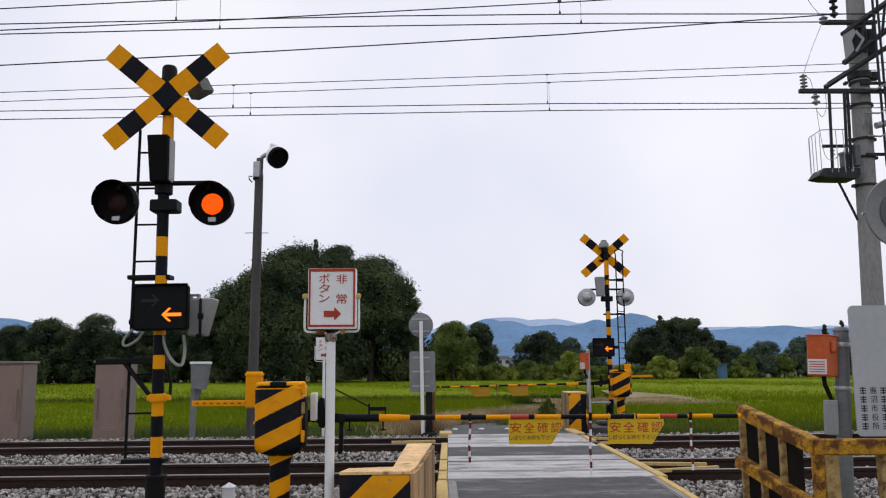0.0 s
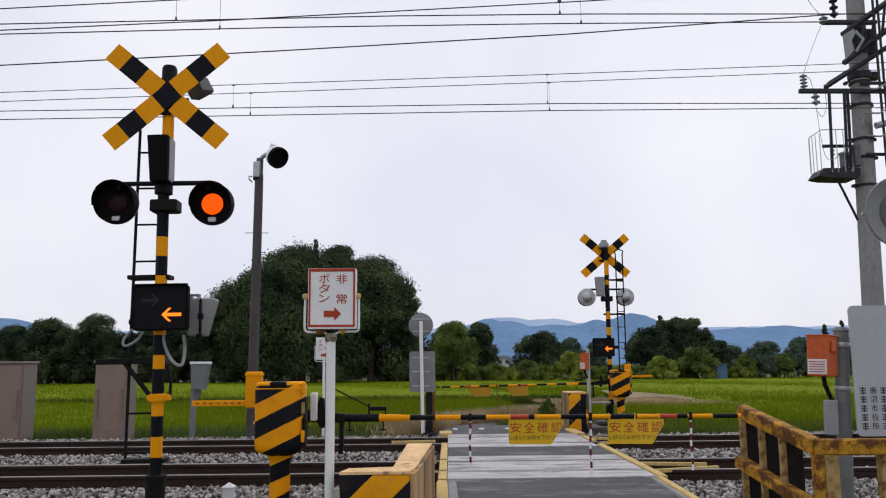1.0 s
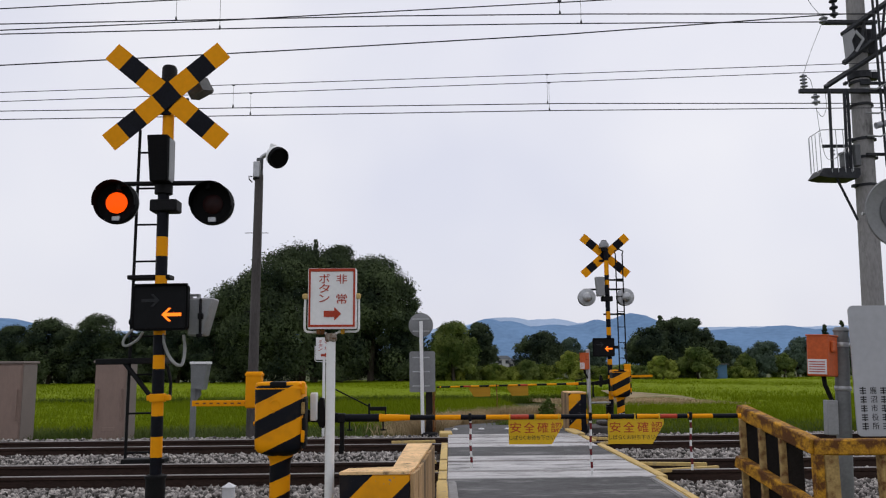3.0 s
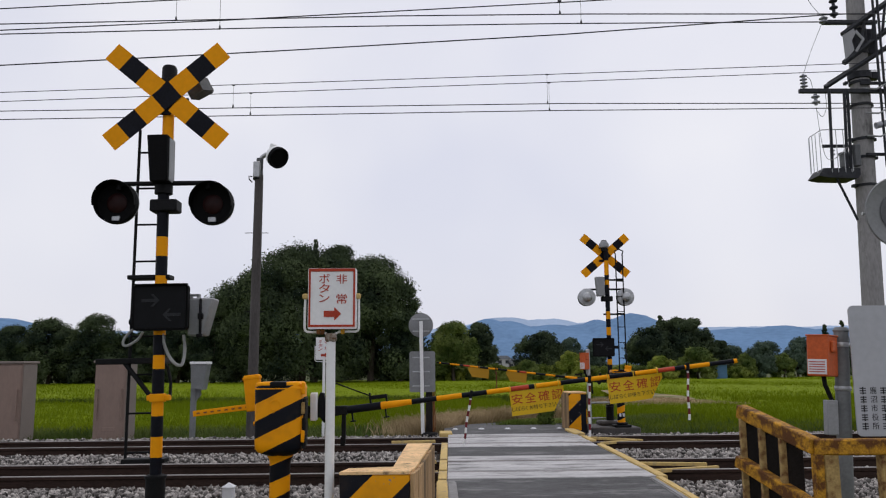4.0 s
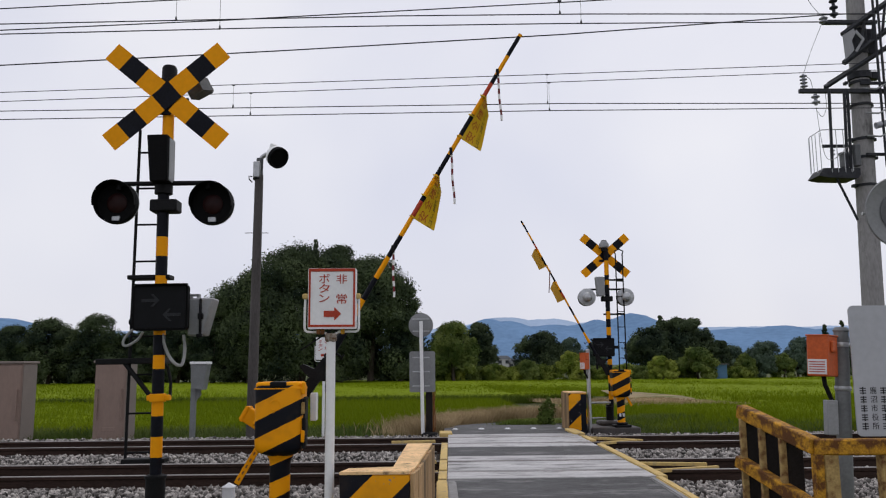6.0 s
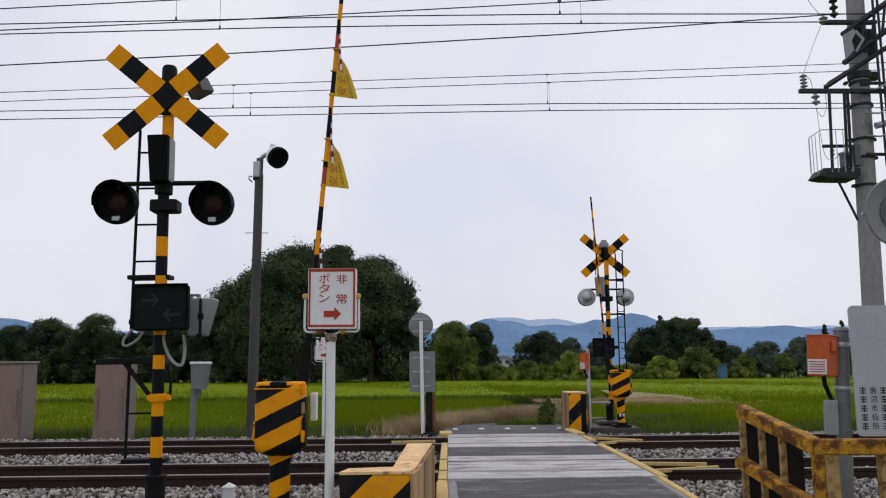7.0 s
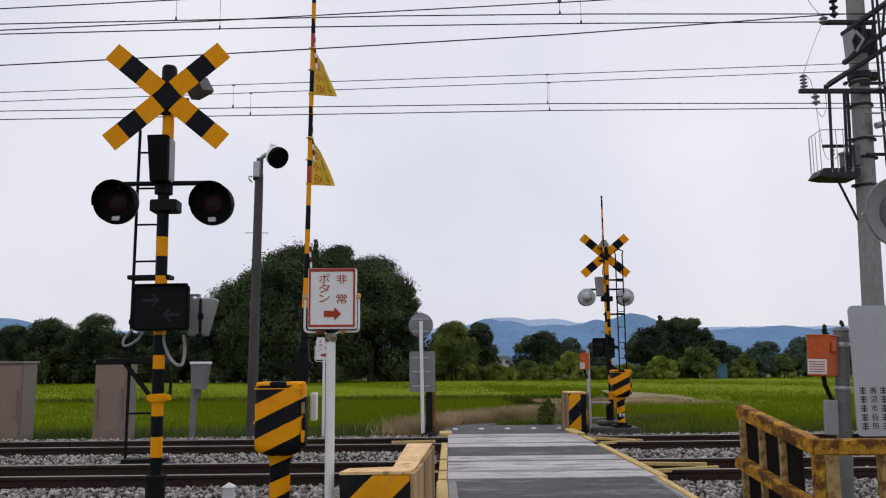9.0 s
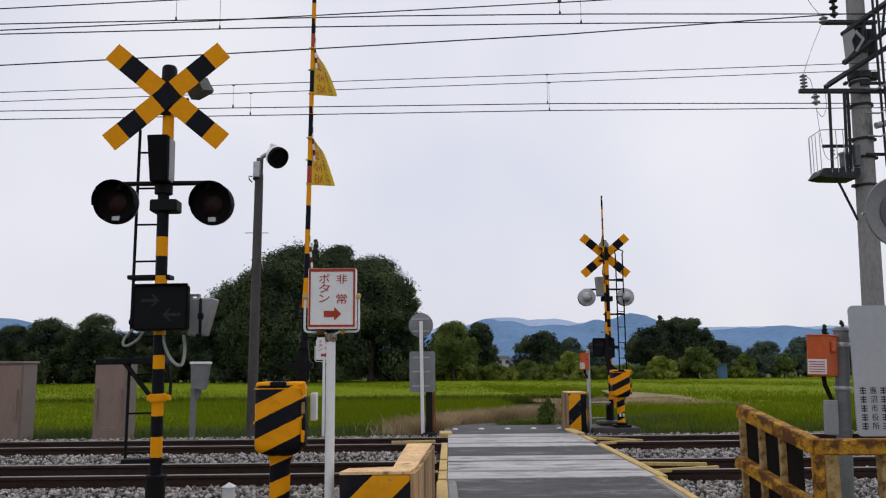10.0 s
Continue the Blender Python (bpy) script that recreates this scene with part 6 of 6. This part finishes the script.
    # a bushy weed beside the guard
    tree("weed", 2.70, 17.6, 0.84, 0.5, M_VERGE, "tall bushy green weed at the lane's edge", 8, 0.03, 1700, 77, z0=-0.36, category="weed", trunk=False, low=0.0)


M_BANK = leafy("dark_bank_grass", (0.045, 0.07, 0.006), (0.11, 0.14, 0.02), 0.3)


def tree(name, x, y, h, w, mat, label, lobes=22, leaf=0.2, n=16000, seed=1, z0=-0.5, low=0.05, depth=0.8, conical=0.0, category="tree", trunk=True):
    """A tapered trunk with limbs and a crown of many small leaves set on uneven lobes, with gaps."""
    rng = np.random.default_rng(seed)
    top = thing(name, pose(x, y, z0), label, category, "trees beyond the fields")
    if trunk:
        bm = B()
        r = 0.025 * h + 0.05
        tube(bm, (0, 0, 0), (rng.uniform(-0.1, 0.1) * w, 0, h * 0.5), r, r * 0.55, seg=10)
        for i in range(6):
            a = rng.uniform(0, 6.28)
            s = h * rng.uniform(0.25, 0.45)
            tube(bm, (0, 0, s), (math.cos(a) * w * 0.3, math.sin(a) * w * 0.3 * depth, s + h * rng.uniform(0.15, 0.35)), r * 0.45, r * 0.12, seg=7)
        part("trunk", bm, M_BARK, top, "dark tapered trunk and limbs")
    # many small lobes over a dome, a few loose sprays outside it
    cs, rs = [], []
    for i in range(lobes * 3):
        t = low + (1 - low) * rng.uniform(0, 1) ** 0.8
        a = 2 * math.pi * rng.uniform(0, 1)
        env = math.sqrt(max(0.02, 1 - max(0.0, (t - 0.3) / 0.7) ** 2.2)) if conical <= 0 else (1 - t) * conical + 0.08
        if conical <= 0 and t < 0.3:
            env *= 0.82 + 0.6 * t
        rr = rng.uniform(0.05, 0.145) * w * (1 if conical <= 0 else 1.3 * (1.08 - t)) * (0.8 + 0.35 * env)
        rr = max(rr, 0.045 * w) if conical > 0 else rr
        k = max(0.0, w / 2 * env * rng.uniform(0.88, 1.1) - rr * 0.75) * rng.uniform(0.6, 1) ** 0.4
        cs.append((math.cos(a) * k, math.sin(a) * k * depth, max(min(t * h, h - rr * 0.5), rr * 0.5)))
        rs.append(rr)
    for i in range(5):
        cs.append((rng.uniform(-0.15, 0.15) * w, rng.uniform(-0.1, 0.1) * w, h * rng.uniform(0.35, 0.68)))
        rs.append(min(w * 0.26, h * 0.26) * (1 if conical <= 0 else 0.5))
    cs, rs = np.array(cs), np.array(rs)
    n = int(n * 1.7) if h > 1.2 else n
    pick = rng.choice(len(rs), n, p=rs ** 2 / (rs ** 2).sum())
    d = rng.normal(size=(n, 3))
    d /= np.linalg.norm(d, axis=1)[:, None]
    rad = rs[pick] * np.clip(rng.normal(0.93, 0.16, n), 0.4, 1.45) * (1 + 0.13 * np.sin(d[:, 0] * 7 + pick) * np.sin(d[:, 2] * 6 + pick))
    p = cs[pick] + d * rad[:, None] * np.array([1, depth, 0.82])
    keep = p[:, 2] > 0.02 * h
    p, d = p[keep], d[keep]
    m = len(p)
    nrm = d + rng.normal(size=(m, 3)) * 0.36 + np.array([0, 0, 0.15])
    nrm /= np.linalg.norm(nrm, axis=1)[:, None]
    t1 = np.cross(nrm, rng.normal(size=(m, 3)))
    t1 /= np.linalg.norm(t1, axis=1)[:, None]
    t2 = np.cross(nrm, t1)
    s = leaf * (0.72 if h > 1.2 else 1.0) * rng.uniform(0.5, 1.3, m)[:, None]
    v = np.stack([p - t1 * s, p - t2 * s * 0.55, p + t1 * s, p + t2 * s * 0.55], 1).reshape(-1, 3)
    f = np.arange(m * 4).reshape(-1, 4)
    crown = from_arrays("crown", v, f, mat, top)
    tagged(crown, "dense leafy crown")
    return top


def plantings():
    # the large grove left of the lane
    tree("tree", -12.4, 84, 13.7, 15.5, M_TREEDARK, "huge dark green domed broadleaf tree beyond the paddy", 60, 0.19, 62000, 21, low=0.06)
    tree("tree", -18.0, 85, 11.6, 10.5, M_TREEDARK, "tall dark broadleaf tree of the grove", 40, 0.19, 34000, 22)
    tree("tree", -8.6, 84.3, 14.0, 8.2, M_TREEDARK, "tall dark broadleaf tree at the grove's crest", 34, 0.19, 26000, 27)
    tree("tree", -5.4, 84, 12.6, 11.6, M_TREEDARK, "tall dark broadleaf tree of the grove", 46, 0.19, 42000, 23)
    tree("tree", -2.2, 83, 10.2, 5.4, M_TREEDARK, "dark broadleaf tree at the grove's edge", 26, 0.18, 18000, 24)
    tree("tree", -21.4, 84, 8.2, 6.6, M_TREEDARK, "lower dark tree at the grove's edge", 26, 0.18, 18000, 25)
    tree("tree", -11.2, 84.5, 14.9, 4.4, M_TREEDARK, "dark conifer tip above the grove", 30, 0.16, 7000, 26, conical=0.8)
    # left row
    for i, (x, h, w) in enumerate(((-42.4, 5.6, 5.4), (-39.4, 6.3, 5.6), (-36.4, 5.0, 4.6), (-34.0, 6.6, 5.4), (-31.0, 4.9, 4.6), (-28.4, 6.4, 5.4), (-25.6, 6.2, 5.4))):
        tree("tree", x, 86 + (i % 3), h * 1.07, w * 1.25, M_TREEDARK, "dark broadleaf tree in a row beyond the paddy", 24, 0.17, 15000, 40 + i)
    # right of the grove
    tree("tree", 3.2, 84, 6.0, 5.6, M_TREEMID, "round mid-green tree beside the paddy", 22, 0.18, 15000, 60)
    tree("tree", 6.6, 98, 6.6, 5.6, M_TREEDARK, "dark round tree behind a lighter one", 20, 0.2, 13000, 61)
    tree("tree", 15.6, 108, 5.8, 7.4, M_TREEDARK, "dark round tree far across the paddy", 22, 0.22, 14000, 62)
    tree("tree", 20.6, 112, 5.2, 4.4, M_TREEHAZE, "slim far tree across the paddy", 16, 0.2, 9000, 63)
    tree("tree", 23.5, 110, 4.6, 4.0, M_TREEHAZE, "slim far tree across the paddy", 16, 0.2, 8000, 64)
    tree("tree", 25.3, 90, 5.6, 6.2, M_TREEDARK, "dark spreading tree beside the paddy", 20, 0.2, 14000, 65)
    tree("tree", 28.8, 91, 6.7, 7.0, M_TREEDARK, "tall dark spreading tree beside the paddy", 24, 0.2, 17000, 66)
    tree("tree", 27.2, 92, 7.1, 4.6, M_TREEDARK, "dark pointed conifer above the grove", 30, 0.16, 9000, 67, conical=0.9)
    tree("tree", 31.0, 92, 6.6, 5.0, M_TREEDARK, "dark round tree of the copse", 18, 0.2, 12000, 68)
    tree("tree", 33.2, 90, 4.2, 3.0, M_TREEDARK, "low dark tree at the copse's edge", 14, 0.18, 7000, 69)
    tree("bush", 28.2, 83, 3.2, 4.4, M_TREEMID, "mid green bush in front of the dark copse", 18, 0.16, 10000, 70, category="bush")
    tree("bush", 24.6, 83, 2.4, 3.4, M_TREELIGHT, "light green bush beside the paddy", 14, 0.15, 7000, 71, category="bush")
    for i, (x, h, w) in enumerate(((35.2, 3.0, 2.6), (37.6, 4.2, 3.0), (40.2, 3.0, 3.0), (42.3, 4.0, 2.8), (44.6, 3.2, 3.2))):
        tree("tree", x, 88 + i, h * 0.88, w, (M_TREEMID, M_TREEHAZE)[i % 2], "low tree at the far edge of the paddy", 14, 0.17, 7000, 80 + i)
    for i, (x, h) in enumerate(((46.2, 5.9), (48.2, 6.4), (49.8, 5.6), (52, 6.5))):
        tree("tree", x, 92, h + 0.1, 3.2, M_TREEDARK, "dark pointed conifer far beyond the paddy", 30, 0.16, 9000, 90 + i, conical=0.9)
    for i, x in enumerate(np.linspace(34, 66, 7)):
        tree("tree", float(x) * 1.55, 140 + 3 * (i % 3), 4.4 + (i % 3) * 0.8, 8.0, M_TREEHAZE, "distant tree, haze put into its leaf colour", 14, 0.3, 5000, 100 + i)
    # hedge of light bushes along the far edge
    for i, (x, h, w) in enumerate(((3.4, 1.2, 3.4), (5.6, 1.5, 3.6), (7.6, 1.7, 3.2), (9.4, 1.4, 3.6), (11.0, 2.1, 3.0), (12.6, 1.6, 3.6), (15.4, 3.0, 3.2), (17.4, 1.6, 3.4), (19.4, 1.3, 3.6), (21.4, 1.6, 3.4), (23.2, 1.4, 3.4), (33.6, 1.2, 3.0), (-1.0, 1.2, 3.2), (1.4, 1.1, 3.2))):
        tree("bush", x, 85.5 + 0.8 * (i % 2), h, w, (M_TREELIGHT, M_TREEMID, M_TREEHEDGE)[i % 3] if h < 2.9 else M_TREELIGHT, "green bush in the hedge along the paddy's far edge", 14, 0.13, 6000, 120 + i, category="bush", trunk=False, low=0.0)
    # Bushes added to fill gaps under the grove and keep its foot dark.
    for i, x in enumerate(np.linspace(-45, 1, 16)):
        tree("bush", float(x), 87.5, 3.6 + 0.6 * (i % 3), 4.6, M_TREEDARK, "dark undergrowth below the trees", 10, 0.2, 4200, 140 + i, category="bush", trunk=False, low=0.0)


def far_buildings():
    shed = thing("shed", pose(30.45, 84, -0.5), "small blue corrugated field shed", "shed")
    bm = B()
    box(bm, -0.85, 0.85, -0.8, 0.8, 0, 1.55, 0.01)
    part("walls", bm, M_BLUE, shed, "blue sheet walls", smooth=False)
    bm = B()
    box(bm, -1.0, 1.0, -0.95, 0.95, 1.55, 1.66, 0.01)
    part("roof", bm, M_DARKGREY, shed, "dark flat roof", smooth=False)
    for i in range(8):
        bm = B()
        box(bm, -0.8 + 0.22 * i, -0.74 + 0.22 * i, -0.83, -0.8, 0, 1.53, 0.005)
        part("rib", bm, M_BLUE, shed, smooth=False)
    for i, (x, w, h) in enumerate(((25.8, 3.4, 3.0), (30.0, 4.2, 3.6), (33.6, 3.0, 2.6))):
        x = x * 0.86 - 2.2
        house = thing("house", pose(x, 240, -0.5), "far pale house among trees", "house", "far houses")
        bm = B()
        box(bm, -w / 2, w / 2, -3, 3, 0, h - 0.2)
        part("wall", bm, M_HOUSEWALL, house, "pale wall", smooth=False)
        bm = B()
        plate(bm, [(-w / 2 - 0.5, h - 0.2), (w / 2 + 0.5, h - 0.2), (w / 4, h + 0.8), (-w / 4, h + 0.8)], -3.5, 3.5)
        part("roof", bm, M_HOUSEROOF, house, "grey hipped roof", smooth=False)
        for k in (-1, 1):
            bm = B()
            box(bm, k * w * 0.25 - 0.5, k * w * 0.25 + 0.5, -3.08, -3.0, h - 1.5, h - 0.6)
            part("window", bm, M_PANE, house, "dark window", smooth=False)


def ridge(name, y, peaks, base, rough, mat, label, seed):
    """A wooded ridge on the skyline: a few broad summits and finer unevenness, sloping towards us."""
    noise.seed_set(seed)
    xs = np.linspace(-2600, 3200, 900)
    top = np.full(len(xs), float(base))
    for c, hgt, wd, *flat in peaks:
        top = np.maximum(top, base + hgt * np.exp(-np.abs((xs - c) / wd) ** (flat[0] if flat else 2)))
    top = top + np.array([rough * (noise.noise(Vector((x / 160.0, y, 0))) + 0.5 * noise.noise(Vector((x / 55.0, y, 3))) + 0.22 * noise.noise(Vector((x / 16.0, y, 7)))) for x in xs])
    rows = []
    for k, t in enumerate((0.0, 0.25, 0.5, 0.75, 1.0)):
        z = top * t + np.array([rough * 0.8 * (1 if 0 < t < 1 else 0) * noise.noise(Vector((x / 90.0, t * 9, y))) for x in xs])
        rows.append(np.stack([xs, np.full(len(xs), y - 500 + 500 * t), z - (8 if k == 0 else 0)], 1))
    v = np.concatenate(rows)
    n = len(xs)
    i = np.arange(5 * n).reshape(5, n)
    f = np.stack([i[:-1, :-1], i[:-1, 1:], i[1:, 1:], i[1:, :-1]], 2).reshape(-1, 4)
    tagged(from_arrays(name, v, f, mat), label, "mountain", kind="structure")


paddies()
plantings()
far_buildings()
ridge("mountain_ridge", 2500, [(200, 40, 70), (270, 31, 80), (400, 25, 110), (480, 22, 80), (545, 34, 70), (600, 40, 60), (655, 54, 105), (760, 28, 80), (1000, 8, 90), (1125, 14, 80), (1330, 6, 120), (-1500, 54, 350, 9), (-1120, 16, 70), (-900, 6, 140)], 102, 6, M_MOUNT_A, "wooded mountain ridge, haze painted in as blue-grey", 3)
ridge("mountain_ridge_far", 4200, [(430, 56, 190, 2.5), (640, 46, 200, 2.5), (860, 28, 120)], 190, 5, M_MOUNT_B, "far mountains, haze painted in as pale blue", 5)
build_ballast()


def motions():
    # boom angle in degrees over time, near and far
    near_lift = [(0.0, 0.0), (3.45, 0.0), (3.8, 2.9), (4.2, 11.4), (4.5, 19.1), (5.0, 31.9), (5.5, 45.2), (6.2, 65.2), (6.8, 81.6), (7.0, 85.3), (7.3, 88.4), (7.6, 89.7), (8.2, 89.5), (10.0, 89.3)]
    far_lift = [(0.0, -1.0), (3.45, -1.0), (3.8, 2.4), (4.2, 12.0), (4.5, 20.0), (5.0, 33.4), (5.5, 48.0), (6.2, 68.0), (6.8, 83.4), (7.0, 86.5), (7.3, 89.2), (7.6, 90.2), (8.2, 90.1), (10.0, 90.0)]
    def lag(t, u):
        """How far a hanging rope trails behind while the boom rises."""
        if u < 0.6 or not 4.0 < t < 6.9:
            return 0.0
        return -16.0 if u < 2.0 and t < 5.3 else (5.0 if u > 2.0 and t > 5.2 else 0.0)

    for b, lift in ((near_barrier, near_lift), (far_barrier, far_lift)):
        sink = 0.115 if b is near_barrier else 0.0
        walk(b["arm"], [(t, b["arm_at"] @ pose(0, 0, 0, 0, -a, 0) @ Matrix.Translation((-sink * max(0.0, a / 90) ** 1.5, 0, 0))) for t, a in lift])
        for rope, u in b["ropes"]:
            walk(rope, [(t, pose(u, 0, -ARM_DROP, 0, min(a, 84) - lag(t, u) + 1.5 * math.sin(3 * t + u), 0)) for t, a in lift])
        for strip_ob, u, i in b["flags"]:
            rows, u0 = [], 1.0 if u < 2.45 else 2.0
            for t, a in lift:
                k = min(1.0, max(0.0, (a - 3) / 17)) * (0.85 if 5.2 < t < 6.0 else 1.0) if b is near_barrier else min(1.0, max(0.0, (a - 45) / 40))
                full = math.degrees(math.acos(0.97 - 0.87 * (i / 31) ** (2.2 if a < 60 else 1.0))) if b is near_barrier else 68 + 22 * i / 31
                sway = (1.5 + 0.125 * i) * math.sin(2.1 * t + 0.09 * i + u0)
                swing = k * full + sway
                rows.append((t, pose(u, 0, -ARM_DROP - 0.02 * math.cos(radians(swing)), swing, 0, 0)))
            walk(strip_ob, rows)
    # flashers: the lit disc comes forward through the lens while it burns
    on_left = [(0.25, 0.95), (1.45, 2.15), (2.65, 3.3)]
    on_right = [(0.0, 0.25), (0.95, 1.45), (2.15, 2.65)]
    on_arrow = [(0.0, 3.3)]

    def burn(ob, spans, step):
        rows, last = [(0.0, spans[0][0] <= 0.0)], spans[0][0] <= 0.0
        cuts = sorted({c for s in spans for c in s if c > 0})
        for c in cuts:
            now = any(s0 <= c < s1 for s0, s1 in spans)
            rows += [(c - 0.02, last), (c + 0.02, now)]
            last = now
        rows.append((10.0, last))
        walk(ob, [(t, Matrix.Translation(Vector(step) * (1.0 if lit else 0.0))) for t, lit in rows])
    burn(near_signal["glows"][0], on_left, (0, 0, 0.026))
    burn(near_signal["glows"][1], on_right, (0, 0, 0.026))
    burn(far_signal["glows"][0], on_right, (0, 0, 0.026))
    burn(far_signal["glows"][1], on_left, (0, 0, 0.026))
    for s in (near_signal, far_signal):
        burn(s["arrow"], on_arrow, (0, -0.009, 0))


motions()
